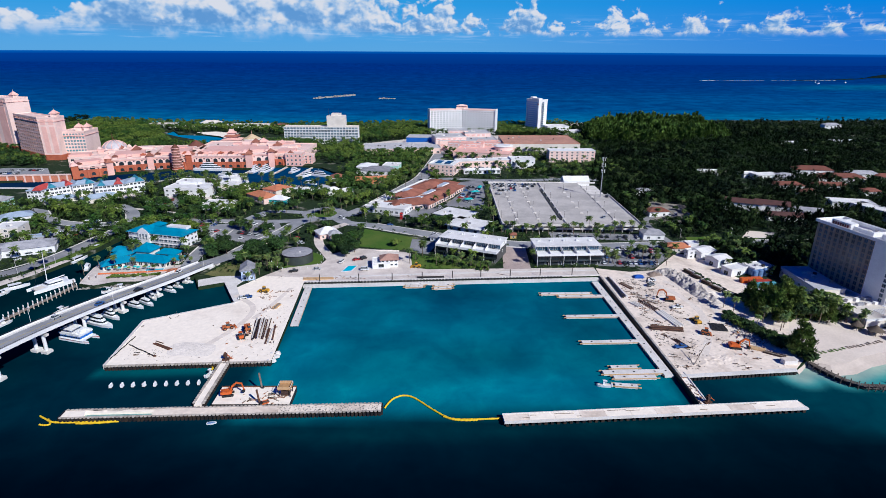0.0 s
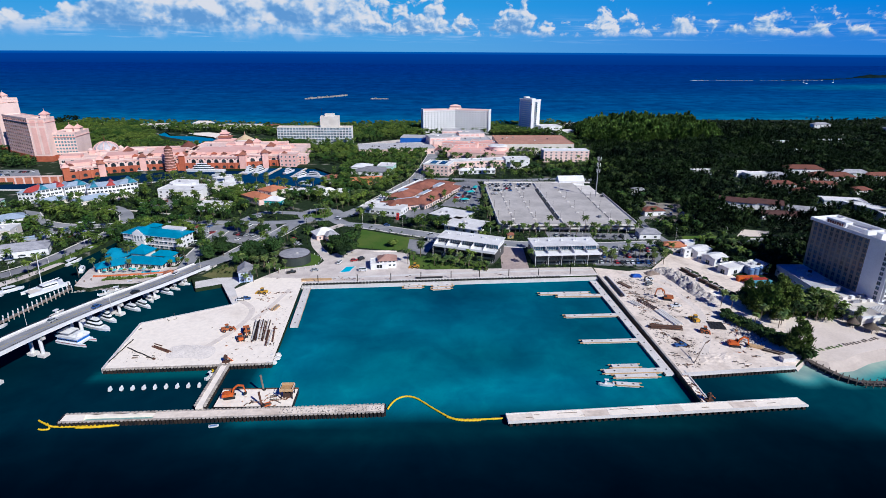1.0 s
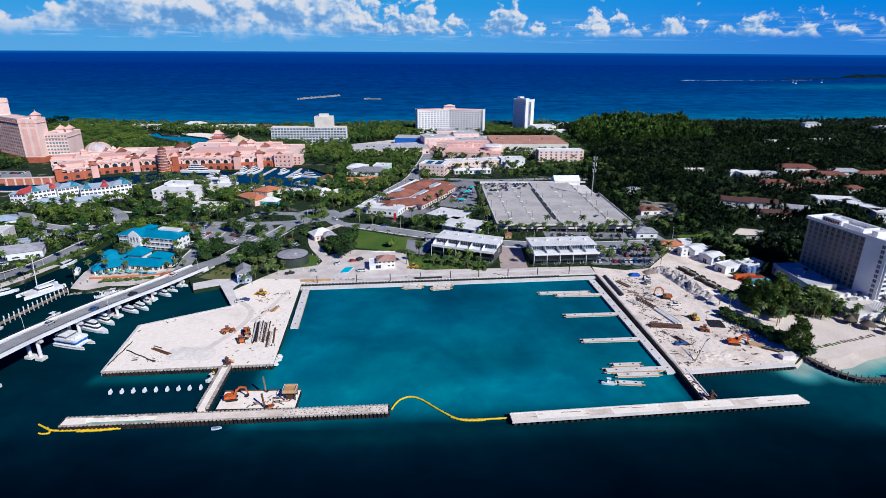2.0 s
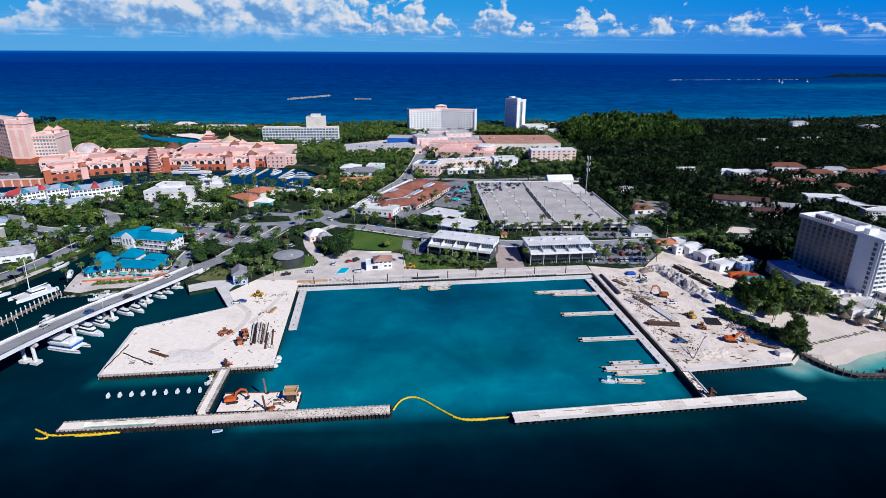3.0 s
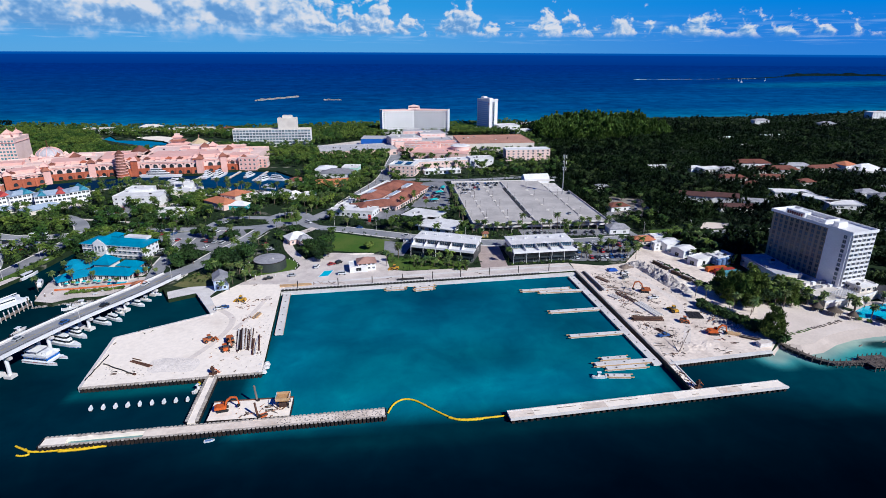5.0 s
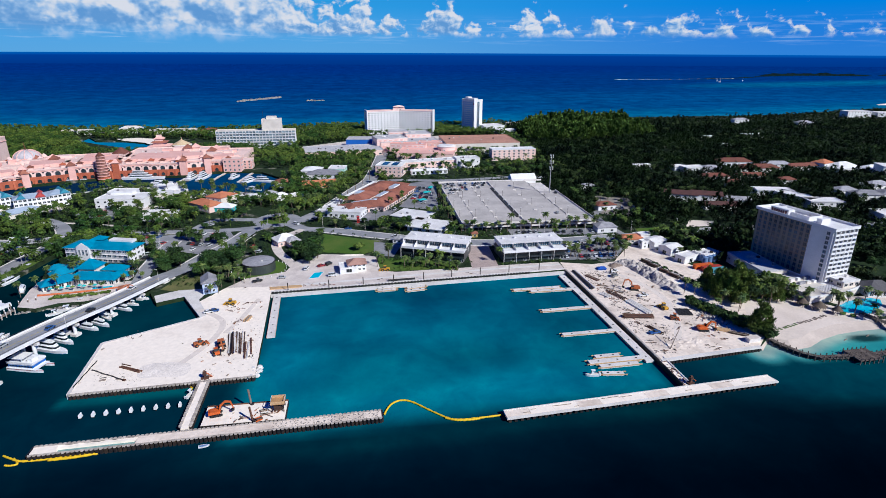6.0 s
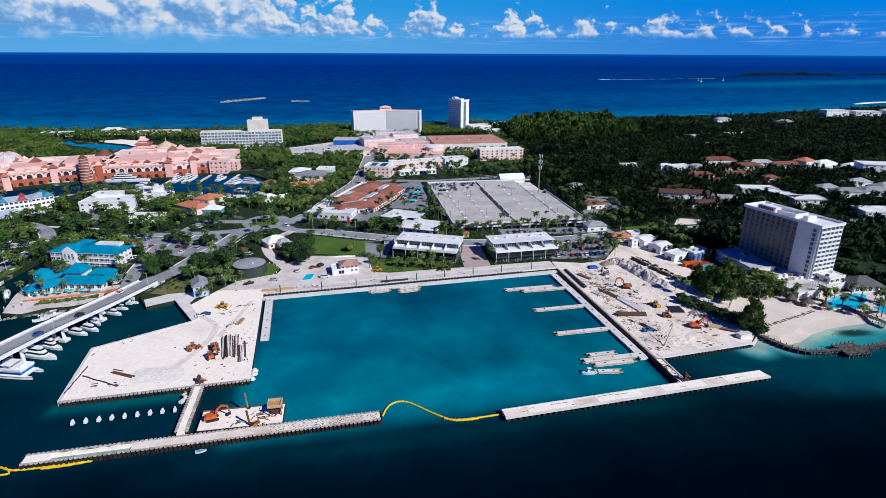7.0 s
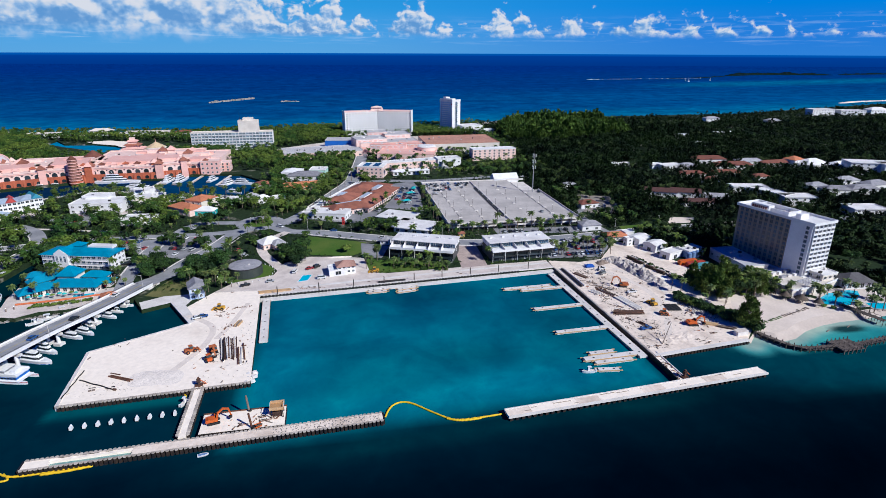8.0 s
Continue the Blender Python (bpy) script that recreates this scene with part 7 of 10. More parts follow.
# ---- site plant ----
def side(mb, pts, y0, y1, mi=0):
    """A profile in the local xz plane, drawn out along y."""
    n, k = len(mb.v), len(pts)
    mb.v += [(x, y0, z) for x, z in pts] + [(x, y1, z) for x, z in pts]
    mb.f += [tuple(range(n, n + k)), tuple(range(n + 2 * k - 1, n + k - 1, -1))]
    mb.f += [(n + (i + 1) % k, n + i, n + k + i, n + k + (i + 1) % k) for i in range(k)]
    mb.mi += [mi] * (k + 2)
    return mb


def excavator(x, y, rz, paint, label, reach=1.0, up=1.0, z=GROUND, swing=0.0):
    t = thing("excavator", label, "excavator", pose(x, y, z, 0, 0, rz))
    for s in (-1, 1):
        part("track", side(MB(), [(-2.2, 0.25), (-1.9, 0), (1.9, 0), (2.2, 0.25), (2.2, 0.65), (1.9, 0.9), (-1.9, 0.9), (-2.2, 0.65)], s * 1.25 - 0.32, s * 1.25 + 0.32), BLACK, t)
    body = part("body", side(MB(), [(-2.4, 1.1), (1.5, 1.1), (1.5, 1.7), (0.4, 2.3), (-2.0, 2.4), (-2.5, 2.0)], -1.35, 1.35), paint, t, m=pose(0, 0, 0, 0, 0, swing))
    part("cab", side(MB(), [(0.3, 1.2), (1.7, 1.2), (1.75, 2.0), (1.35, 3.0), (0.3, 3.05)], 0.45, 1.35), paint, body)
    part("cab_glass", side(MB(), [(0.5, 2.0), (1.76, 2.0), (1.42, 2.9), (0.5, 2.9)], 0.40, 1.40), GLASS, body)
    part("turntable", MB().cyl((0, 0, 0.8), (0, 0, 1.15), 1.0, n=14), BLACK, t)
    r, u = reach, up
    part("boom", side(MB(), [(1.2, 1.5), (2.0 * r, 2.4 + 2.2 * u), (3.6 * r, 3.4 + 2.8 * u), (5.6 * r, 2.9 + 2.9 * u), (5.7 * r, 3.4 + 2.9 * u), (3.5 * r, 4.1 + 2.9 * u), (1.6 * r, 3.1 + 2.2 * u), (0.7, 1.7)], -0.55, 0.0), paint, body)
    part("stick", side(MB(), [(5.2 * r, 3.5 + 3.1 * u), (5.8 * r, 3.4 + 3.0 * u), (6.5 * r, 0.9 + 1.5 * u), (6.1 * r, 0.9 + 1.5 * u)], -0.48, -0.08), paint, body)
    part("bucket", side(MB(), [(6.0 * r, 1.0 + 1.5 * u), (6.7 * r, 0.9 + 1.5 * u), (6.6 * r, 0.2 + 1.4 * u), (5.7 * r, -0.1 + 1.4 * u), (5.3 * r, 0.5 + 1.4 * u)], -0.8, 0.3), BLACK, body)
    part("ram", MB().cyl((1.4, -0.3, 1.9), (3.0 * r, -0.3, 2.9 + 2.3 * u), 0.11, n=6), STEEL, body)
    part("counterweight", side(MB(), [(-2.9, 1.2), (-2.4, 1.1), (-2.4, 2.3), (-2.8, 2.2)], -1.3, 1.3), paint, body)
    return t


YELLOWMACH = surface("yellow_machine_paint", (0.62, 0.33, 0.03), (0.50, 0.26, 0.03), scale=0.8, fine=5.0, rough=0.5, grain=0.2)
RUSTORANGE = surface("worn_orange_paint", (0.46, 0.13, 0.04), (0.34, 0.10, 0.04), scale=0.8, fine=5.0, rough=0.6, grain=0.25)
ex = excavator(-88.0, 171.4, 14, ORANGE, "orange tracked excavator on the work barge", 1.0, 0.6, 1.95)
ex.matrix_basis = ex.matrix_basis @ Matrix.Diagonal((0.9, 0.9, 0.9, 1))
excavator(-98.5, 220.5, -68, RUSTORANGE, "orange excavator working beside steel beams", 0.9, 0.2)
excavator(115.0, 211.5, -8, ORANGE, "orange tracked excavator with lowered bucket", 0.85, 0.35)
excavator(103.5, 258.5, 168, RUSTORANGE, "orange tracked excavator with raised boom", 0.95, 0.7)


def loader(x, y, rz, paint, label, s=1.0):
    t = thing("wheel_loader", label, "loader", pose(x, y, GROUND, 0, 0, rz))
    part("body", side(MB(), [(-2.6 * s, 0.8), (1.2 * s, 0.8), (1.2 * s, 1.6), (0.0, 1.7), (-2.4 * s, 1.9)], -1.0, 1.0), paint, t)
    part("cab", side(MB(), [(-0.6, 1.6), (0.8, 1.6), (0.6, 3.0), (-0.5, 3.0)], -0.75, 0.75), GLASS, t)
    part("cab_roof", MB().box(-0.7, 0.8, -0.85, 0.85, 3.0, 3.12), paint, t)
    for wx in (-1.6 * s, 1.3 * s):
        for wy in (-1.15, 1.15):
            w = part("wheel", MB().cyl((wx, wy - 0.3, 0.75), (wx, wy + 0.3, 0.75), 0.75, n=14), BLACK, t)
            part("rim", MB().cyl((wx, wy - 0.32, 0.75), (wx, wy + 0.32, 0.75), 0.35, n=10), paint, w)
    part("lift_arm", side(MB(), [(0.8 * s, 1.5), (2.9 * s, 0.5), (2.9 * s, 0.8), (0.8 * s, 1.9)], -0.7, 0.7), paint, t)
    part("bucket", side(MB(), [(2.7 * s, 0.1), (3.8 * s, 0.05), (3.3 * s, 0.9), (2.7 * s, 1.0)], -1.35, 1.35), paint, t)


loader(-107.8, 222.0, 35, RUSTORANGE, "worn orange loader standing on the sand")
loader(-98.8, 213.4, 120, ORANGE, "small orange loader beside steel beams", 0.7)
loader(-104.5, 262.5, 170, YELLOWMACH, "yellow loader near the site entrance")
loader(107.8, 235, 100, YELLOWMACH, "yellow loader on the sand")
loader(107.3, 223.5, -20, RUSTORANGE, "small red and white compactor on the sand", 0.7)
loader(-27.5, 299.8, 175, YELLOWMACH, "yellow loader on the promenade")


def pile_of(name, label, category, x, y, rz, n, length, r, mat, rows=1, gap=0.1, z=GROUND, box=False, jitter=0.5):
    t = thing(name, label, category, pose(x, y, z, 0, 0, rz))
    for k in range(rows):
        for i in range(n - k):
            yy = (i - (n - 1) / 2 + k * 0.5) * (2 * r + gap)
            o = random.uniform(-jitter, jitter)
            sk = random.uniform(-0.02, 0.02) * length * min(jitter, 1)
            if box:
                mb = MB().prism([(-length / 2 + o, yy - r - sk), (length / 2 + o, yy - r + sk), (length / 2 + o, yy + r + sk), (-length / 2 + o, yy + r - sk)], k * 2 * r, k * 2 * r + 2 * r)
            else:
                mb = MB().cyl((-length / 2 + o, yy - sk, r + k * 1.75 * r), (length / 2 + o, yy + sk, r + k * 1.75 * r), r, n=8)
            part("beam" if box else "pipe", mb, mat if not isinstance(mat, list) else mat[(i + k) % len(mat)], t)
    return t


DARKSTEEL = surface("dark_brown_steel", (0.045, 0.028, 0.024), (0.09, 0.045, 0.03), scale=0.6, fine=4, rough=0.7, grain=0.3, object_random=0.3)
pile_of("beam_stack", "stack of dark steel beams on the sand", "steel beams", -94.6, 222, -78, 5, 19, 0.2, [DARKSTEEL, CONCRETE, STEEL], 2, 0.28, box=True, jitter=1.5)
pile_of("beam_stack", "stack of rusty steel beams on the sand", "steel beams", -91.4, 223, -79, 6, 19, 0.18, [RUST, CONCRETE, DARKSTEEL], 1, 0.3, box=True, jitter=1.8)
pile_of("beam_stack", "short rusty beams laid beside the basin", "steel beams", -86.8, 217, -80, 3, 14, 0.28, [RUST, CONCRETE], 1, 0.6, box=True, jitter=2)
pile_of("pipe_stack", "rusty red pipes lying on the sand", "pipes", -129.4, 205.0, -27, 2, 10.5, 0.32, RUST, 1, 0.2)
pile_of("pipe_stack", "short rusty pipe lying on the sand", "pipes", -132.4, 208.6, -24, 1, 4.5, 0.22, RUST)
t = thing("discharge_hose", "black discharge hose laid across the sand", "hose", pose(0, 0, GROUND + 0.1))
part("hose", tube([(-145.5 + 0.12 * math.sin(i), 213 - i * 1.0, 0.18) for i in range(20)], 0.24), BLACK, t)
t = thing("discharge_hose", "black discharge hose with a rusty end", "hose", pose(0, 0, GROUND + 0.1))
part("hose", tube([(-144.2 + i * 0.84, 206 - i * 0.48 + 0.15 * math.sin(i * 0.7), 0.18) for i in range(19)], 0.26), BLACK, t)
part("flange", MB().cyl((-129.2, 197.5, 0.1), (-128.2, 196.9, 0.3), 0.5, n=8), RUST, t)
pile_of("timber_stack", "pale timber formwork stacked on the sand", "timber", -92.8, 245, 75, 3, 5, 0.3, [LUMBER, TIMBER], 2, box=True)
pile_of("pipe_stack", "long stack of dark brown steel pipes", "pipes", 91, 227.4, -7, 5, 14, 0.28, [DARKSTEEL, RUST], 3, 0.06, jitter=0.8)
pile_of("beam_stack", "row of pale precast beams on the sand", "concrete beams", 96.5, 238, -74, 4, 16, 0.4, CONCRETE, 1, 0.25, box=True, jitter=0.6)
pile_of("beam_stack", "rusty steel beams scattered on the sand", "steel beams", 91.5, 252, -68, 4, 13, 0.17, [RUST, DARKSTEEL, TIMBER], 1, 0.6, box=True, jitter=3)
pile_of("timber_stack", "weathered timbers scattered on the sand", "timber", 90, 263, -40, 5, 6, 0.14, [TIMBER, RUST, CONCRETE], 1, 0.7, box=True, jitter=2.5)
pile_of("timber_stack", "weathered timbers scattered on the sand", "timber", 94.5, 257, -42, 4, 6, 0.14, [TIMBER, STEEL, CONCRETE], 1, 0.6, box=True, jitter=2.0)
pile_of("pipe_stack", "three dark pipes lying on the sand", "pipes", 93.2, 214, -68, 3, 8.5, 0.26, DARKSTEEL, 1, 0.3)
pile_of("beam_stack", "pale concrete beams beside the quay", "concrete beams", 85.5, 253, -60, 3, 6, 0.35, CONCRETE, 1, 0.4, box=True)
pile_of("timber_stack", "rusty walkway grating near the quay", "grating", 87.2, 276.5, -62, 4, 9, 0.28, [RUST, TIMBER], 1, 0.08, box=True, jitter=0.3)
pile_of("lumber_stack", "yellow lumber stacked on the sand", "lumber", 123.6, 210.8, -28, 4, 6.5, 0.32, LUMBER, 1, 0.05, box=True, jitter=0.2)
pile_of("pipe_stack", "dark steel pipes beside the hedge", "pipes", 129.0, 206.2, -32, 3, 8, 0.35, [DARKSTEEL, TIMBER], 1, 0.1)
pile_of("pipe_stack", "long pale pipes along the quay edge", "pipes", 81.3, 275, -86, 2, 26, 0.55, [STEEL, CONCRETE], 1, 0.4, jitter=1)
pile_of("pipe_stack", "long dark pipe laid on the quay", "pipes", -19, 284.6, 5, 2, 15, 0.4, [BLACK, STEEL], 1, 0.3)
pile_of("lumber_stack", "orange lumber laid out on the promenade", "lumber", -80.5, 280.8, 6, 4, 16, 0.3, LUMBER, 1, 0.12, box=True)
for x, y, rz, sx in ((127, 221, 20, 6), (123, 226, -30, 5), (130, 217, 40, 6), (121, 233, 10, 4), (84, 214, 30, 5), (88, 246, 0, 6), (90, 268, 50, 5), (86, 204, -20, 6), (96, 205, 60, 5), (112, 196, 12, 7), (-136, 199, 10, 6), (-131, 199, -20, 5), (-84, 209, -70, 4), (-60, 283, 5, 4), (-30, 287, 5, 4), (20, 290.5, 5, 4), (117, 242, 15, 3)):
    pile_of("scrap_pile", "loose planks and scrap steel lying on the sand", "scrap", x, y, rz, 4, sx * random.uniform(0.25, 0.5), 0.12, [TIMBER, RUST, CONCRETE, STEEL, LUMBER, WHITE], 1, sx * 0.08, box=True, jitter=1.6)
for x, y, rz in ((129, 297, -70), (130.6, 290, -66), (132.6, 282, -66), (135, 274, -64), (138, 266, -60)):
    pile_of("scrap_pile", "dark machine parts and scrap stored in a row", "scrap", x, y, rz, 5, 5.5, 0.38, [STEEL, DARKSTEEL, TIMBER, CONCRETE, BLACK], 2, 0.25, box=True, jitter=1.4)
for x, y, rz, sx in ((87, 232, 5, 7), (103, 246, -50, 6), (106, 255, -20, 5), (92, 256, 30, 5), (90, 236, -60, 5), (99, 272, 20, 6), (93, 280, -40, 5), (105, 215, 30, 4), (120, 203, -10, 5), (89, 221, -70, 6), (88, 196, 10, 5), (116, 262, 40, 4)):
    pile_of("scrap_pile", "jumbled timbers and steel offcuts on the sand", "scrap", x, y, rz, 4, sx * random.uniform(0.3, 0.6), 0.12, [TIMBER, RUST, DARKSTEEL, CONCRETE, STEEL], 1, sx * 0.05, box=True, jitter=1.6)
DEBRIS = surface("site_debris", (0.10, 0.075, 0.06), (0.42, 0.36, 0.31), scale=0.35, fine=3, rough=0.9, island=0.6, mixing=(0.4, 0.62))
litter = MB()
for i in range(620):
    u, v = random.random(), random.random()
    x, y = (84 + 16 * u ** 1.2 + (0 if i % 4 else 28 * v), 194 + 92 * random.random()) if i % 9 else (-148 + 62 * u, 196 + 44 * v)
    if i % 9 == 0 and noise.noise(Vector((x * 0.09, y * 0.09, 2.0))) < 0.12 or i % 9 and noise.noise(Vector((x * 0.07, y * 0.07, 9.0))) < -0.08:
        continue
    l, w, h = random.uniform(0.1, 0.8) ** 1.6 + 0.06, random.uniform(0.06, 0.26), random.uniform(0.05, 0.3)
    litter.box(-l, l, -w, w, 0, h, m=pose(x, y, GROUND + 0.06, 0, 0, random.uniform(0, 180)))
tagged(part("site_debris", litter, DEBRIS), "scattered offcuts and rubble on the churned sand", "debris", kind="stuff")
SCRAP = surface("rusty_scrap", (0.22, 0.09, 0.045), (0.34, 0.29, 0.25), scale=0.5, fine=3, rough=0.85, island=0.7, mixing=(0.42, 0.6))
scrap = MB()
for cx, cy, rx, ry, n in ((-93, 222, 6, 11, 110), (-99, 217, 4, 6, 40), (-99, 243, 5, 5, 26), (-74, 170, 9, 3.2, 60), (-96, 262, 9, 4, 34), (-101, 256, 7, 3, 20), (89, 254, 4, 14, 70), (88, 228, 4, 9, 36), (104, 248, 7, 8, 30), (118, 213, 9, 7, 50), (84.5, 183, 1.0, 9, 40), (86, 171.5, 2, 1, 18), (-98, 197, 2, 2.4, 24), (-70, 283, 24, 2, 40), (124, 226, 4, 9, 50)):
    for _ in range(n // 2):
        x, y = cx + random.gauss(0, rx * 0.55), cy + random.gauss(0, ry * 0.55)
        l, w, h = random.uniform(0.2, 1.2) ** 1.6, random.uniform(0.06, 0.26), random.uniform(0.08, 0.4)
        z = 1.9 if -90 < x < -60 and y < 180 else GROUND + 0.04
        if z < 2 and not (-91 < x < -65 and 166.8 < y < 176):
            continue
        if z > 2 and not (inside(x, y, LAND) or (83 < x < 86 and y > 171)):
            continue
        scrap.box(-l, l, -w, w, 0, h, m=pose(x, y, z, 0, random.uniform(-8, 8), random.uniform(0, 180)))
tagged(part("scrap_metal", scrap, SCRAP), "rusty scrap steel and gear strewn over the works", "scrap", kind="stuff")
t = thing("black_tarpaulin", "black tarpaulin spread over the sand", "tarpaulin", pose(115.8, 230.2, GROUND, 0, 0, -8))
tarp = MB()
for j in range(9):
    for i in range(9):
        tarp.v.append(((i - 4) * 0.85 * (1 + 0.06 * math.sin(j)), (j - 4) * 0.95, 0.15 + 0.35 * abs(math.sin(i * 1.1 + j * 0.5)) * math.cos((j - 4) * 0.3)))
        if i and j:
            k = j * 9 + i
            tarp.f.append((k - 10, k - 9, k, k - 1))
            tarp.mi.append(0)
part("sheet", tarp, BLACK, t)
t = thing("blue_tarpaulin", "crumpled blue tarpaulin over stored goods", "tarpaulin", pose(97.5, 288.5, GROUND))
part("sheet", MB().hip(4.5, 3, 1.0, 1.0, 0.4).box(-2.2, 2.2, -1.4, 1.4, 0, 0.8), surface("blue_tarp", (0.02, 0.10, 0.45), rough=0.6), t)
t = thing("concrete_block_hut", "pale concrete box at the end of the bulkhead", "hut", pose(131.0, 199.8, GROUND, 0, 0, 8))
part("body", MB().box(-2.9, 2.9, -1.3, 1.3, 0, 2.0), CONCRETE, t)
part("lid", MB().box(-3.05, 3.05, -1.45, 1.45, 2.0, 2.15), PAVING, t)
t = thing("pump_frame", "dark bent pump pipe beside the trench", "pump", pose(99.8, 281.5, GROUND, 0, 0, -30))
part("upright", MB().box(-0.3, 0.3, -0.3, 0.3, 0, 3.2), STEEL, t)
part("hose", tube([(0.3 * i, 0, 3.0 + 0.8 * math.sin(i * 0.32) - i * 0.10) for i in range(14)], 0.2), BLACK, t)


def heap(name, label, x, y, rz, w, d, h, mat, seed, nx=26, ny=14, rough=0.35):
    mb = MB()
    for j in range(ny):
        for i in range(nx):
            u, v = i / (nx - 1) * 2 - 1, j / (ny - 1) * 2 - 1
            f = max(0.0, 1 - (u * u) ** 1.4) * max(0.0, 1 - v * v)
            q = noise.fractal(Vector((u * w / 5 + seed, v * d / 5, seed)), 1.0, 2.0, 4)
            mb.v.append((u * w / 2, v * d / 2 + math.sin(u * 2 + seed) * d * 0.12, max(-0.15, h * f * (0.75 + rough * q) - 0.1)))
            if i and j:
                k = j * nx + i
                mb.f.append((k - nx - 1, k - nx, k, k - 1))
                mb.mi.append(0)
    t = thing(name, label, "heap", pose(x, y, GROUND + 0.06, 0, 0, rz))
    part("mound", mb, mat, t)
    return t


heap("spoil_heap", "long ridge of grey rubble on the site", 121.0, 279, -74, 50, 11, 3.2, SPOIL, 3.0, 50, 18, 1.3)
heap("spoil_heap", "grey rubble heap beside the site trees", 113.5, 297, 20, 16, 7, 2.2, SPOIL, 5.0, rough=1.0)
heap("gravel_heap", "brown gravel heap behind the trench", 108.0, 293.5, 10, 9, 6, 2.0, surface("brown_gravel", (0.20, 0.15, 0.12), (0.28, 0.22, 0.18), scale=0.4, fine=3, rough=0.95), 7.0)
heap("sand_heap", "low mound of grey dredged sand", -116, 203, 10, 22, 13, 0.45, surface("grey_sand", (0.76, 0.68, 0.60), (0.86, 0.77, 0.68), scale=0.2, fine=2, rough=0.95), 9.0)
heap("sand_heap", "low mound of white sand", 100, 202, 8, 30, 9, 0.5, CHURNED, 11.0, rough=0.9)
heap("sand_heap", "low ridge of white sand along the fill", 134, 262, -60, 26, 8, 1.0, SAND, 13.0, rough=0.8)
heap("sand_heap", "low mound of white sand behind the lawn", -48, 327.5, 4, 16, 3, 0.6, SAND, 15.0)


def rocks(name, label, spots, mat=ROCK, kind="stuff"):
    mb = MB()
    for x, y, z, r in spots:
        n = len(mb.v)
        ring = [(math.cos(a * 1.0472 + 0.3) * r * random.uniform(0.75, 1.15), math.sin(a * 1.0472 + 0.3) * r * random.uniform(0.75, 1.15)) for a in range(6)]
        mb.v += [(x + px, y + py, z - 0.3 * r) for px, py in ring] + [(x + px * 0.7, y + py * 0.7, z + r * random.uniform(0.4, 0.7)) for px, py in ring]
        mb.f += [(n + i, n + (i + 1) % 6, n + 6 + (i + 1) % 6, n + 6 + i) for i in range(6)] + [tuple(range(n + 6, n + 12))]
        mb.mi += [0] * 7
    return tagged(part(name, mb, mat), label, "rocks", kind=kind)


rocks("armour_stones", "pale boulders at the corner of the fill", [(-80 + random.uniform(-2.5, 1.0), 199 + random.uniform(-4, 4), 0.6 + random.uniform(0, 1), random.uniform(0.7, 1.3)) for _ in range(26)], CONCRETE)
rocks("jetty_rubble", "rubble lying along the breakwater top", [(x, 158.7 + (x + 141.3) * 0.0662 + random.uniform(-1.6, 1.7), 1.88, random.uniform(0.10, 0.28)) for x in (random.uniform(-68, -32) for _ in range(220))], ROCK)
rocks("site_rubble", "small rubble and scrap scattered over the site", [(85 + 50 * random.random() ** 2.2, random.uniform(196, 288), GROUND + 0.06, random.uniform(0.08, 0.26)) for _ in range(420)] + [(random.uniform(-100, -82), random.uniform(199, 250), GROUND + 0.05, random.uniform(0.08, 0.25)) for _ in range(120)] + [(random.uniform(-142, -122), random.uniform(194, 204), GROUND + 0.05, random.uniform(0.08, 0.25)) for _ in range(60)], ROCK)
rocks("rubble_tip", "tipped boulders and debris beside the hedge", [(126 + random.gauss(0, 2.4), 224 + random.gauss(0, 6.5), GROUND + random.uniform(0, 0.5), random.uniform(0.25, 0.8)) for _ in range(150)], SPOIL)
rocks("islet", "long low rock islet off the beach", [(-372 + 86 * u + random.uniform(-3, 3), 1466 + 120 * u + random.uniform(-6, 6), 0.0, random.uniform(3, 6.5)) for u in (i / 59 for i in range(60))])
rocks("islet_small", "small low rock islet off the beach", [(-204 + 42 * u, 1483 + random.uniform(-5, 5), 0.0, random.uniform(2, 5)) for u in (i / 19 for i in range(20))])
def low_isle(name, label, pts, width, height, mat, seed):
    """A long low island: a ridge of uneven height over a smooth line."""
    line_pts, mb = glide(pts, 14), MB()
    for i, p in enumerate(line_pts):
        d = line_pts[min(i + 1, len(line_pts) - 1)] - line_pts[max(i - 1, 0)]
        s = Vector((-d.y, d.x, 0)).normalized()
        u = i / (len(line_pts) - 1)
        k = min(1.0, 6 * u, 6 * (1 - u))
        h = height * k * (0.7 + 0.6 * noise.noise(Vector((p.x * 0.012, p.y * 0.012, seed))) + 0.25 * random.random())
        w = width * (0.4 + 0.6 * k)
        mb.v += [tuple(p - s * w + Vector((0, 0, -1.5))), tuple(p - s * w * 0.7 + Vector((0, 0, h * 0.8))), tuple(p + Vector((0, 0, h))), tuple(p + s * w + Vector((0, 0, -1.5)))]
        if i:
            a, b = 4 * (i - 1), 4 * i
            mb.f += [(a + q, b + q, b + q + 1, a + q + 1) for q in range(3)]
            mb.mi += [0] * 3
    return tagged(part(name, mb, mat), label, "island", kind="structure")


ISLESCRUB = surface("island_scrub", (0.002, 0.010, 0.012), (0.005, 0.016, 0.016), scale=0.02, fine=0.1, rough=0.95, spec=0.05)
low_isle("far_island", "low dark wooded island off the coast", [(1990, 2860), (2150, 2950), (2330, 2990), (2520, 2960), (2710, 2930)], 46, 13, ISLESCRUB, 1.0)
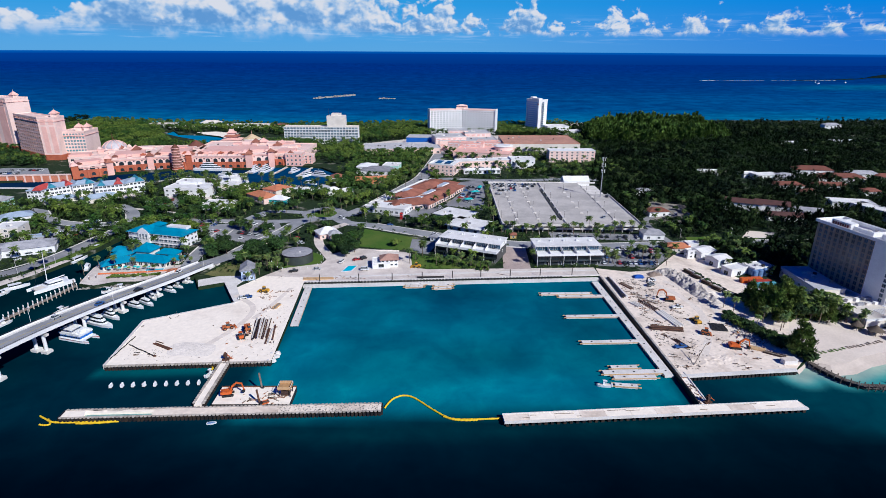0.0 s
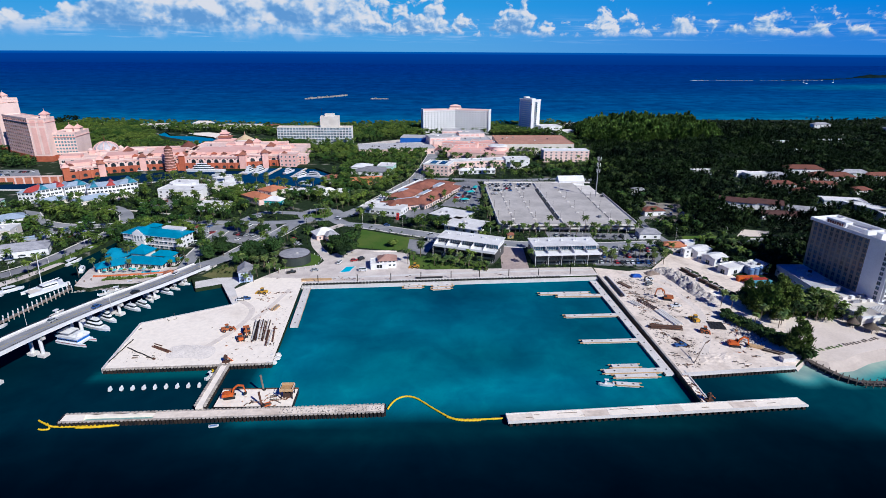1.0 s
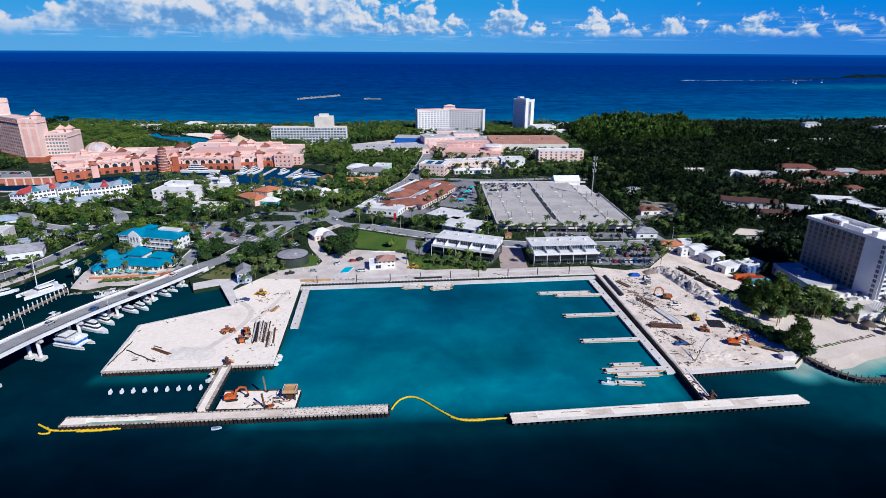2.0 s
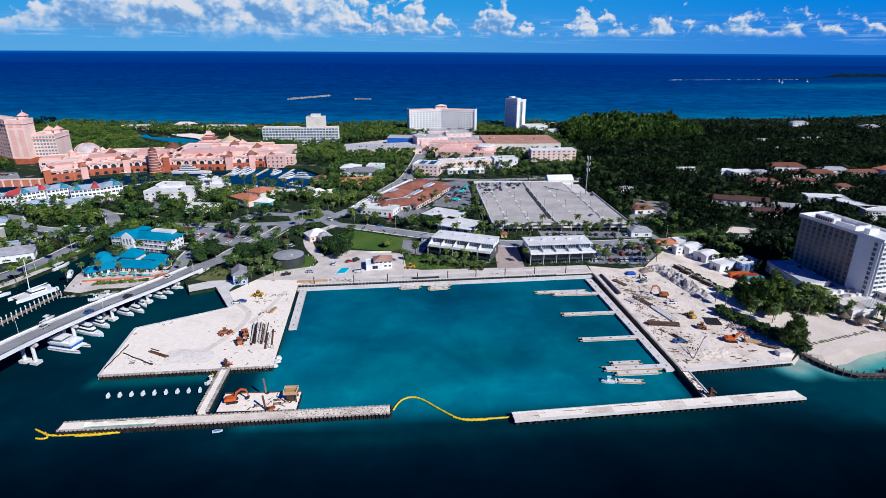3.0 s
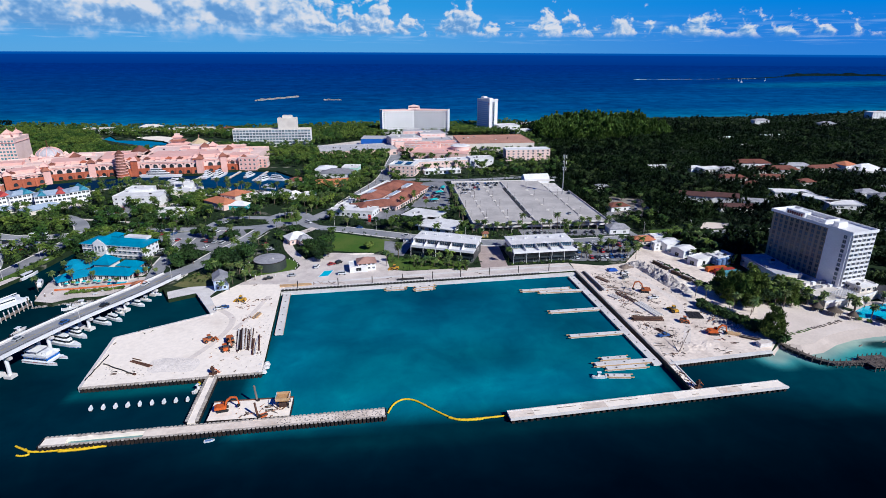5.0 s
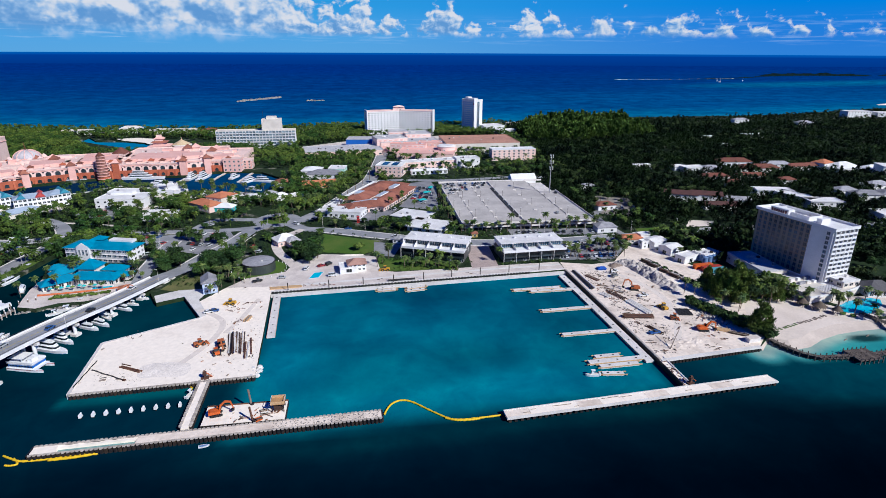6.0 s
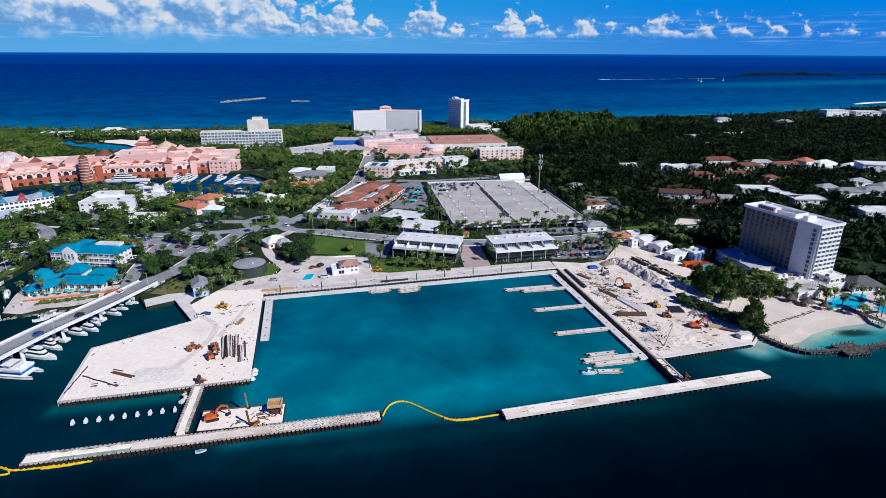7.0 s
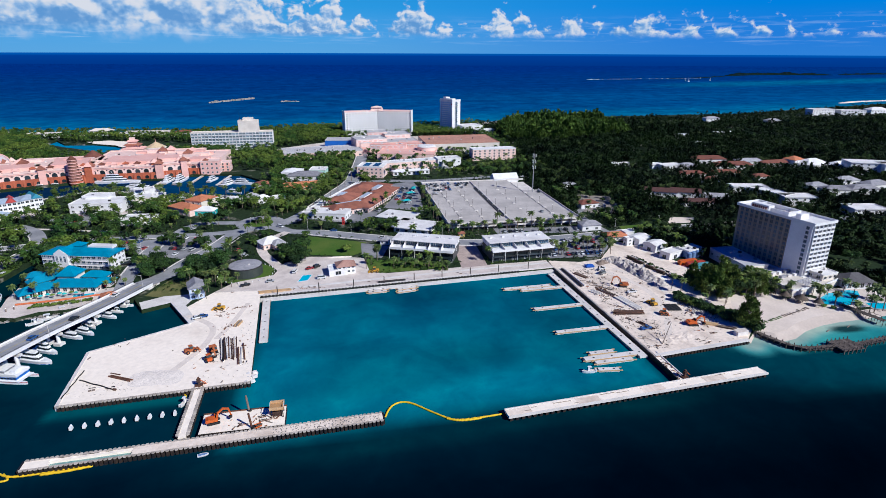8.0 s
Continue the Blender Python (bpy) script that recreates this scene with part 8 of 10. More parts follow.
low_isle("far_island_east", "low dark wooded island off the coast", [(2780, 2960), (2900, 2985), (3100, 3010), (3400, 3080)], 30, 7, ISLESCRUB, 2.0)
low_isle("far_island_west", "low scrubby spit off the coast", [(1460, 2560), (1600, 2620), (1730, 2660), (1880, 2760), (1990, 2860)], 12, 3.2, ISLESCRUB, 3.0)
rocks("reef_stones", "pale breaking reef off the coast", [(1057 + 620 * u + random.uniform(-6, 6), 2530 + 75 * u + random.uniform(-8, 8), 0.0, random.uniform(1.0, 3.2)) for u in (random.random() ** 1.5 for i in range(120))], surface("reef_foam", (0.62, 0.66, 0.66), (0.45, 0.52, 0.54), scale=0.05, rough=0.9))
low_isle("coast_spit", "bare sandy spit along the eastern coast", [(1190, 1270), (1240, 1292), (1320, 1316), (1420, 1330)], 12, 2.0, BEACH, 4.0)
rocks("shore_stones", "dark stones along the restaurant seawall", [(-206 + u * 42 + random.uniform(-1, 1), 266.8 + u * 12 + random.uniform(-1, 0.5), 0.3, random.uniform(0.4, 0.9)) for u in (i / 69 for i in range(70))])

# work barge and its gear
t = thing("work_barge", "flat work barge with a sandy steel deck", "barge", pose(-78.3, 171.6, 0, 0, 0, 2))
part("hull", MB().box(-14, 14, -5.4, 5.4, -1.2, 1.75), STEEL, t)
part("deck", slab(MB(), -13.8, 13.8, -5.2, 5.2, 1.7, 1.9, 10, 0.05), SAND, t)
part("coaming", MB().box(-14, 14, 5.2, 5.5, 1.75, 2.3), RUST, t)
t = thing("deck_house", "tan steel deck house standing on legs", "deck house", pose(-67.2, 172.8, 1.9, 0, 0, 2))
for sx in (-2.0, 2.0):
    for sy in (-1.8, 1.8):
        part("leg", MB().box(sx - 0.15, sx + 0.15, sy - 0.15, sy + 0.15, 0, 3.2), STEEL, t)
part("engine", MB().box(-1.5, 1.5, -1.2, 1.3, 0.0, 1.9), DARKSTEEL, t)
part("floor", MB().box(-2.4, 2.4, -2.1, 2.3, 3.0, 3.3), surface("tan_plywood", (0.48, 0.27, 0.12), (0.38, 0.22, 0.10), scale=0.6, fine=4, rough=0.8), t)
for s in (-1, 1):
    part("side_panel", MB().box(-2.4, 2.4, s * 2.1 - 0.06, s * 2.1 + 0.06, 3.3, 4.3), LUMBER, t)
    part("rail", MB().box(s * 2.35 - 0.06, s * 2.35 + 0.06, -2.1, 2.2, 4.1, 4.25), WHITE, t)
for x, y, h, dx, mat, lab in ((-74.6, 166.8, 7.5, -0.9, RUST, "leaning rusty steel spud on the barge"), (-77.0, 176.4, 8.2, -0.8, TIMBER, "tall grey spud beside the barge")):
    t = thing("spud_pile", lab, "spud", pose(x, y, 0))
    part("shaft", MB().cyl((0, 0, -2), (dx, 0, h), 0.38, n=8), mat, t)
    part("collar", MB().cyl((0, 0, 1.9), (0, 0, 2.5), 0.65, n=8), STEEL, t)
pile_of("winch_gear", "orange winch gear on the barge deck", "winch", -73.0, 167.2, 30, 4, 2.2, 0.22, [ORANGE, RUST, STEEL], 2, 0.1, 1.9)
pile_of("deck_clutter", "coiled hoses and tools on the barge deck", "clutter", -72.2, 171.0, 10, 5, 2.6, 0.18, [RUST, BLACK, CONCRETE], 1, 0.4, 1.9)
for x, y, rz, lab in ((-98.4, 195.5, 10, "rusty pile gate at the causeway end"), (86.3, 171.8, 20, "rusty pile hammer on the causeway end")):
    t = thing("pile_hammer", lab, "pile hammer", pose(x, y, 2.0, 0, 0, rz))
    part("leader", MB().box(-0.35, 0.35, -0.3, 0.3, 0, 3.4), RUST, t)
    part("block", MB().box(-0.7, 0.7, -0.6, 0.6, 1.6, 2.8), DARKSTEEL, t)
    part("foot", MB().box(-1.4, 1.4, -0.9, 0.9, 0, 0.5), RUST, t)
    part("arm", MB().cyl((0.4, 0, 2.6), (2.6, -0.4, 0.6), 0.16, n=6), ORANGE, t)
t = thing("crane_jib", "slender jib leaning over the quay", "crane", pose(91.5, 197, GROUND))
part("jib", MB().cyl((0, 0, 0), (6.0, 5.0, 7.5), 0.22, 0.12, 6), TIMBER, t)
part("stay", MB().cyl((0, 0, 0), (-1.6, 3.2, 3.2), 0.1, n=6), STEEL, t)

# ---- boats ----
def hull_outline(l, b, k=0.0):
    """A pointed plan with a square stern, bow towards +x."""
    pts = [(-l / 2, -b / 2 * 0.88), (-l * 0.1, -b / 2), (l * 0.22, -b / 2 * 0.86), (l * 0.40, -b / 2 * 0.46), (l / 2, -0.03)]
    return [(x + k, y) for x, y in pts] + [(x + k, -y) for x, y in reversed(pts)]


def shrink(pts, f, g=1.0):
    return [(x * g, y * f) for x, y in pts]


GEL = surface("white_gelcoat", (0.80, 0.80, 0.80), (0.74, 0.74, 0.74), scale=0.3, fine=2, rough=0.3, spec=0.5, grain=0.04)


def yacht(x, y, rz, l, label, decks=2, name="motor_yacht", group="moored boats"):
    b, fb = l * 0.25 if l < 25 else l * 0.18, 0.8 + l * 0.042
    t = thing(name, label, "boat", pose(x, y, 0, 0, 0, rz), group)
    o = hull_outline(l, b)
    part("hull", MB().prism(shrink(o, 0.82, 0.94), -0.4, fb, 0, o), GEL, t)
    part("boot_stripe", MB().prism(shrink(o, 0.86, 0.95), 0.0, 0.22, 0, shrink(o, 0.875, 0.957)), BLUEPAINT, t)
    part("deck", MB().prism(shrink(o, 0.93, 0.97), fb, fb + 0.06), GEL, t)
    z, f = fb, 1.0
    for k in range(decks):
        h = 1.2 + l * 0.017
        q = [(-l * 0.30 + k * l * 0.04, -b * 0.36 * f), (l * (0.10 - 0.06 * k), -b * 0.36 * f), (l * (0.20 - 0.08 * k), -b * 0.22 * f), (l * (0.20 - 0.08 * k), b * 0.22 * f), (l * (0.10 - 0.06 * k), b * 0.36 * f), (-l * 0.30 + k * l * 0.04, b * 0.36 * f)]
        p = part("deckhouse", MB().prism(q, z, z + h, 0, [(a - l * 0.02, c * 0.9) for a, c in q]), GEL, t)
        part("window_band", MB().prism([(a * 1.0 + 0.03, c * 0.985) for a, c in q], z + h * 0.32, z + h * 0.82, 0, [(a * 1.0 + 0.0, c * 0.965) for a, c in q]), GLASS, p)
        part("roof", MB().prism([(a - l * 0.03, c * 1.1) for a, c in q], z + h, z + h + 0.14), GEL, p)
        z, f = z + h + 0.14, f * 0.8
    part("mast", MB().cyl((-l * 0.1, 0, z), (-l * 0.12, 0, z + 1.0 + l * 0.05), 0.08, n=6), GEL, t)
    part("swim_platform", MB().box(-l / 2 - l * 0.06, -l / 2, -b * 0.38, b * 0.38, 0.15, 0.4), TIMBER, t)
    return t


def skiff(x, y, rz, l, label, top=None, group="moored boats"):
    b = l * 0.3
    t = thing("motorboat", label, "boat", pose(x, y, 0, 0, 0, rz), group)
    o = hull_outline(l, b)
    part("hull", MB().prism(shrink(o, 0.75, 0.92), -0.3, 0.95, 0, o), GEL, t)
    part("cockpit", MB().prism(shrink(o, 0.8, 0.86), 0.9, 0.98), CREAM, t)
    part("console", MB().prism([(-l * 0.08, -b * 0.2), (l * 0.1, -b * 0.2), (l * 0.1, b * 0.2), (-l * 0.08, b * 0.2)], 0.95, 2.0, 0, [(-l * 0.08, -b * 0.17), (l * 0.04, -b * 0.17), (l * 0.04, b * 0.17), (-l * 0.08, b * 0.17)]), GEL, t)
    part("windscreen", MB().box(l * 0.06, l * 0.09, -b * 0.18, b * 0.18, 1.5, 2.2), GLASS, t)
    part("hard_top", MB().box(-l * 0.2, l * 0.1, -b * 0.34, b * 0.34, 2.6, 2.72).cyl((-l * 0.18, -b * 0.3, 0.95), (-l * 0.18, -b * 0.3, 2.6), 0.05, n=5), top or GEL, t)
    part("top_post", MB().cyl((l * 0.08, b * 0.3, 0.95), (l * 0.06, b * 0.3, 2.6), 0.05, n=5), GEL, t)
    for s in (-0.25, 0.25):
        part("outboard", MB().box(-l / 2 - 0.55, -l / 2 - 0.05, s * b - 0.2, s * b + 0.2, 0.3, 1.4), BLACK if l > 7 else GEL, t)
    return t


def ends(a, b):
    return (a[0] + b[0]) / 2, (a[1] + b[1]) / 2, math.degrees(math.atan2(b[1] - a[1], b[0] - a[0])), math.hypot(b[0] - a[0], b[1] - a[1])


# passenger catamaran
x, y, rz, l = ends((-179.4, 216.6), (-163.5, 212.4))
F = thing("passenger_catamaran", "white passenger catamaran with a blue window band", "ferry", pose(x, y, 0, 0, 0, rz) @ Matrix.Diagonal((0.87, 0.87, 0.87, 1)), "moored boats")
for s in (-1, 1):
    o = [(a, c * 0.32 + s * 3.1) for a, c in hull_outline(18.5, 5.2)]
    part("hull", MB().prism(o if s > 0 else o, -0.4, 1.5), GEL, F)
    part("hull_stripe", MB().prism([(a * 1.002, (c - s * 3.1) * 1.04 + s * 3.1) for a, c in o], 0.9, 1.15), surface("red_stripe", (0.5, 0.05, 0.05), rough=0.4), F)
part("main_deck", MB().box(-8.8, 6.2, -4.1, 4.1, 1.3, 1.6), GEL, F)
part("cabin", MB().box(-7.8, 4.6, -3.6, 3.6, 1.6, 3.8), GEL, F)
part("window_band", MB().box(-7.85, 4.65, -3.66, 3.66, 2.2, 3.2), BLUEPAINT, F)
for i in range(8):
    part("window", MB().box(-7.2 + i * 1.5, -6.1 + i * 1.5, -3.70, 3.70, 2.35, 3.05), GLASS, F)
part("upper_deck", MB().box(-8.6, 5.2, -3.9, 3.9, 3.8, 3.98), GEL, F)
part("rail", MB().box(-8.4, 5.0, -3.85, -3.78, 3.98, 4.8), GEL, F)
part("rail", MB().box(-8.4, 5.0, 3.78, 3.85, 3.98, 4.8), GEL, F)
part("awning", MB().box(-7.8, -0.5, -3.2, 3.2, 5.9, 6.05), WHITE, F)
for px, py in ((-7.4, -3), (-7.4, 3), (-0.8, -3), (-0.8, 3)):
    part("awning_post", MB().cyl((px, py, 3.98), (px, py, 5.9), 0.06, n=5), GEL, F)
part("wheelhouse", MB().box(0.5, 3.0, -1.6, 1.6, 3.98, 5.6), GEL, F)
for a, b, k, lab in (((-182.0, 232.4), (-164.3, 225.3), 2, "white motor yacht with a flybridge"), ((-178.6, 239.7), (-166.2, 233.4), 2, "white motor yacht moored under the bridge")):
    x, y, rz, l = ends(a, b)
    yacht(x + 3.0, y - 1.4, rz, l * 0.9, lab, k)
for a, b in (((-171.8, 250.2), (-162.2, 246.0)), ((-168, 254.3), (-158.8, 249.0)), ((-166.7, 260.7), (-160.7, 255.4)), ((-164.0, 269.6), (-155.1, 265.3)), ((-160, 273.3), (-154.4, 271.6)), ((-157.3, 279.7), (-152.1, 278.7)),
             ((-188.2, 261.5), (-182.6, 264.9)), ((-186.2, 266.3), (-177.5, 269.3)), ((-182, 273.4), (-176.0, 278.5)), ((-180, 278.0), (-173.9, 283.0)), ((-198, 236.5), (-196.8, 245)), ((-241.9, 256), (-240.0, 263.0)), ((-218.2, 292.3), (-222.0, 301.9)), ((-235.6, 326.0), (-233.9, 334.5)), ((-216, 222), (-213.5, 230))):
    x, y, rz, l = ends(a, b)
    if -176 < x < -150 and y < 281:
        x, y = x + 3.2, y - 1.3
    elif -190 < x < -170:
        x, y = x - 2.0, y + 0.8
    if l > 9.3:
        yacht(x, y, rz, l, "small white cabin cruiser moored by the bridge", 1, "cabin_cruiser")
    else:
        skiff(x, y, rz, l, "white motorboat with outboards moored by the bridge")
x, y, rz, l = ends((-245.2, 264.8), (-237.2, 273.4))
yacht(x + 1.5, y - 1.5, rz, l, "white sport cruiser at the west dock", 1, "cabin_cruiser")
x, y, rz, l = ends((-236.6, 303.1), (-234.0, 315.7))
yacht(x + 2.2, y, rz, l, "white cruiser with a teal top in the canal", 1, "cabin_cruiser")
# sailing catamaran
x, y, rz, l = ends((-226.0, 259.5), (-216.8, 277.3))
K = thing("sailing_catamaran", "large white sailing catamaran moored at the posts", "sailing boat", pose(x - 1.5, y + 1.5, 0, 0, 0, rz + 180), "moored boats")
for s in (-1, 1):
    o = [(a, c * 0.26 + s * 3.6) for a, c in hull_outline(20.5, 7)]
    part("hull", MB().prism(o, -0.4, 1.7), GEL, K)
part("bridge_deck", MB().box(-8.5, 3.5, -3.8, 3.8, 1.3, 1.75), GEL, K)
part("cabin", MB().prism([(-5, -3), (2.8, -2.4), (2.8, 2.4), (-5, 3)], 1.75, 3.4, 0, [(-5, -2.6), (1.2, -2.0), (1.2, 2.0), (-5, 2.6)]), GEL, K)
part("window_band", MB().prism([(-4.6, -2.92), (2.6, -2.36), (2.6, 2.36), (-4.6, 2.92)], 2.2, 2.8), GLASS, K)
part("trampoline", MB().box(3.5, 8.6, -3.2, 3.2, 1.45, 1.5), CREAM, K)
part("mast", MB().cyl((1.5, 0, 1.75), (0.4, 0, 20), 0.24, 0.14, 8), GEL, K)
part("furled_sail", MB().cyl((1.0, 0, 3.9), (-7.5, 0, 4.2), 0.36, 0.25, 8), WHITE, K)
part("forestay", MB().cyl((0.5, 0, 19), (8.6, 0, 1.8), 0.04, n=4), STEEL, K)
# lagoon yachts
for a, b, k in (((-281, 573.4), (-240, 572.8), 3), ((-238.6, 536.5), (-206, 524), 2), ((-246.1, 551.2), (-226.1, 552.0), 2), ((-216, 560.3), (-212, 584), 3), ((-205.5, 556.8), (-199.5, 586), 3), ((-152.5, 553.8), (-128.4, 544.9), 2), ((-160.1, 542.6), (-148.0, 562.2), 2), ((-176, 562), (-170, 580), 2), ((-347, 559), (-334, 561), 1), ((-331, 562.5), (-318.5, 565), 1), ((-318.4, 566), (-307, 567.6), 1), ((-150, 520), (-136, 512), 1), ((-186, 500), (-176, 512), 1)):
    x, y, rz, l = ends(a, b)
    yacht(x, y, rz, l, "white %s yacht in the resort marina" % ("three-deck" if k == 3 else "motor"), k, "motor_yacht", "yachts in the resort marina")
for a, b, w in (((-222, 552), (-219, 590), 2.4), ((-192, 556), (-188, 592), 2.4), ((-165, 548), (-160, 590), 2.4)):
    pontoon(a, b, w, 1.0, "grey dock in the resort marina", group="marina docks", prongs=False)
skiff(52.2, 183.9, 175, 5.5, "small white workboat beside a pontoon")
skiff(-101.6, 187.5, 70, 5.0, "small white workboat beside the causeway")
t = thing("dinghy", "tiny pale blue dinghy beside the breakwater", "boat", pose(-88.6, 157.4, 0, 0, 0, 12))
part("hull", MB().prism(shrink(hull_outline(3.4, 1.4), 0.8, 0.9), -0.2, 0.45, 0, hull_outline(3.4, 1.4)), GEL, t)
part("cockpit", MB().prism(shrink(hull_outline(3.4, 1.4), 0.7, 0.8), 0.42, 0.5), surface("pale_blue_steel", (0.30, 0.42, 0.62)), t)
for x, y, h in ((1428, 2313, 17), (1597, 2411, 13), (1470, 2402, 9)):
    t = thing("sailing_yacht", "distant sailing yacht at anchor", "sailing boat", pose(x, y, 0, 0, 0, 20), "distant sailing yachts")
    part("hull", MB().prism(hull_outline(h * 0.8, h * 0.2), -0.3, 2.2), GEL, t)
    part("mast", MB().cyl((0, 0, 2), (0, 0, h), 0.5, 0.3, 6), GEL, t)

# ---- docks, posts, boardwalk ----
m, l = oriented((-218.6, 222), (-209.0, 269.5))
D = thing("timber_pier", "weathered timber pier with pale mooring posts", "pier", m)
part("deck", slab(MB(), 0, l, -1.1, 1.1, 0.9, 1.25, 24, 0.02), TIMBER, D)
for i in range(19):
    for s in (-1, 1):
        p = part("mooring_post", MB().cyl((0, 0, -2), (0, 0, 3.0), 0.26, n=8), surface("pale_timber", (0.50, 0.45, 0.40), (0.40, 0.36, 0.32), scale=0.6, rough=0.85), D, m=pose(1 + i * (l - 2) / 18, s * 1.5, 0))
        part("post_cap", MB().cyl((0, 0, 2.3), (0, 0, 3.1), 0.30, 0.24, 8), WHITE, p)
for x, y in ((-208, 271.5), (-205, 273.5), (-202, 275.8), (-199.5, 278)):
    t = thing("mooring_post", "pale timber mooring post by the terrace", "post", pose(x - 3.5, y, 0), "mooring posts by the terrace")
    part("shaft", MB().cyl((0, 0, -2), (0, 0, 3.6), 0.28, n=8), TIMBER, t)
    part("cap", MB().cyl((0, 0, 3.6), (0, 0, 4.0), 0.3, 0.1, 8), WHITE, t)
DARKTIMBER = surface("dark_wet_timber", (0.13, 0.105, 0.09), (0.075, 0.062, 0.055), scale=0.5, fine=5.0, rough=0.85, grain=0.3, object_random=0.3)
W = [Vector((*p, 1.75)) for p in ((140.2, 203.5), (141.2, 198.5), (143.2, 194.0), (146.3, 188.6), (151, 185.0), (157, 184.6), (163, 184.6), (170, 184.0), (178, 184.8), (186, 186.0), (194, 187.2), (204, 190))]
bw = thing("boardwalk", "curved timber boardwalk round the swimming bay", "boardwalk")
fine = []
for a, b in zip(W, W[1:]):
    k = max(2, int((b - a).length / 0.62))
    fine += [a.lerp(b, i / k) for i in range(k)]
for i, p in enumerate(fine[:-1]):
    d = fine[i + 1] - p
    part("plank", MB().box(-0.28, 0.28, -1.1, 1.1, 0, 0.09), DARKTIMBER, bw, m=pose(p.x, p.y, p.z + random.uniform(0, 0.03), 0, 0, math.degrees(math.atan2(d.y, d.x))))
    if i % 4 == 0:
        s = Vector((-d.y, d.x, 0)).normalized()
        for k in (-1.25, 1.25):
            part("post", MB().box(-0.14, 0.14, -0.14, 0.14, -2.5, 2.5), DARKTIMBER, bw, m=pose(p.x + s.x * k, p.y + s.y * k, 0))
part("retaining_face", tube([(p.x + 0.2, p.y, 0.7) for p in W], 0.8, 6), STEEL, bw)
plat = thing("pier_head", "square timber pier head on the boardwalk", "pier", pose(170.5, 184.4, 1.8, 0, 0, 4))
for i in range(22):
    part("plank", MB().box(-5.6 + i * 0.51, -5.6 + i * 0.51 + 0.47, -4.3, 4.3, 0.08, 0.18 + 0.02 * (i % 3)), DARKTIMBER, plat)
part("frame", MB().box(-5.6, 5.6, -4.3, 4.3, -0.25, 0.08), DARKTIMBER, plat)
for i in range(6):
    for s in (-4.4, 4.4):
        part("post", MB().box(-0.15, 0.15, -0.15, 0.15, -4, 1.1), DARKTIMBER, plat, m=pose(-5.5 + i * 2.2, s, 0))
bn = thing("garden_boardwalk", "raised boardwalk with railings behind the bay", "boardwalk", pose(203.5, 209.5, 0, 0, 0, -74))
part("deck", MB().box(-10, 10, -1.5, 1.5, 2.6, 2.8), DARKTIMBER, bn)
for s in (-1.5, 1.5):
    part("rail", MB().box(-10, 10, s - 0.05, s + 0.05, 3.7, 3.8), DARKTIMBER, bn)
    for i in range(9):
        part("post", MB().box(-9.9 + i * 2.47, -9.7 + i * 2.47, s - 0.1, s + 0.1, 0, 3.75), DARKTIMBER, bn)
HEDGE = surface("planted_letter", (0.10, 0.16, 0.05), (0.16, 0.20, 0.08), scale=0.6, fine=3, rough=0.9)
for i in range(18):
    u = i / 17
    t = thing("beach_letter", "unreadable green letter bar laid on the beach", "letter", pose(147.0 + 34.5 * u + (0.5 if i in (3, 8, 13) else 0), 207.6 + 11.2 * u + random.uniform(-0.3, 0.3), GROUND + 0.06, 0, 0, 18 + random.uniform(-14, 14)), "letters laid on the beach")
    part("bar", MB().box(-0.45, 0.3, -0.75, 0.55 + 0.3 * (i % 3), 0, 0.25).box(0.3, 0.55, -0.75, -0.3 + 0.3 * (i % 2), 0, 0.22), HEDGE if i < 8 else TIMBER, t)
for x, y in ((176, 199.5), (189, 201.8)):
    t = thing("driftwood", "dark driftwood stump in the shallow bay", "driftwood", pose(x, y, 0, 0, 0, 20))
    part("log", MB().cyl((-1.1, 0, -0.1), (1.1, 0.1, 0.35), 0.22, n=7), TIMBER, t)
t = thing("hotel_pool", "large turquoise hotel swimming pool", "pool", pose(208, 227, GROUND))
part("coping", MB().prism([(-16, -6), (-9, -8.4), (-1.5, -9.6), (12.5, -0.8), (17.6, 6.4), (13, 9.6), (-2, 7.2), (-13, 1.4)], 0.02, 0.16), PAVING, t)
part("water", MB().prism([(-15, -5.2), (-9, -7.4), (-2, -8.4), (11.6, 0), (16.2, 6), (12.4, 8.4), (-1.6, 6.2), (-12, 0.8)], 0.1, 0.18), POOL, t)
block_out(208, 227, 30, 18, 0, 0.5)
t = thing("hotel_pool", "second turquoise hotel swimming pool", "pool", pose(222, 215, GROUND, 0, 0, -12))
part("coping", MB().box(-8, 8, -4, 4, 0.02, 0.16), PAVING, t)
part("water", MB().box(-7.4, 7.4, -3.4, 3.4, 0.1, 0.18), POOL, t)
THATCH = surface("thatch", (0.13, 0.10, 0.075), (0.09, 0.07, 0.055), scale=0.8, fine=6, rough=0.95, grain=0.35)
for x, y, r in ((183.5, 225.5, 3.4), (178.5, 230.5, 2.7), (188.5, 220, 2.4)):
    t = thing("thatched_hut", "round thatched beach hut behind the sand", "hut", pose(x, y, GROUND), "thatched beach huts")
    part("thatch", MB().cyl((0, 0, 2.3), (0, 0, 4.6), r, 0.3, 14), THATCH, t)
    for i in range(6):
        a = i * 1.0472
        part("post", MB().cyl((math.cos(a) * r * 0.8, math.sin(a) * r * 0.8, 0), (math.cos(a) * r * 0.8, math.sin(a) * r * 0.8, 2.7), 0.12, n=6), TIMBER, t)
    block_out(x, y, r * 2, r * 2)

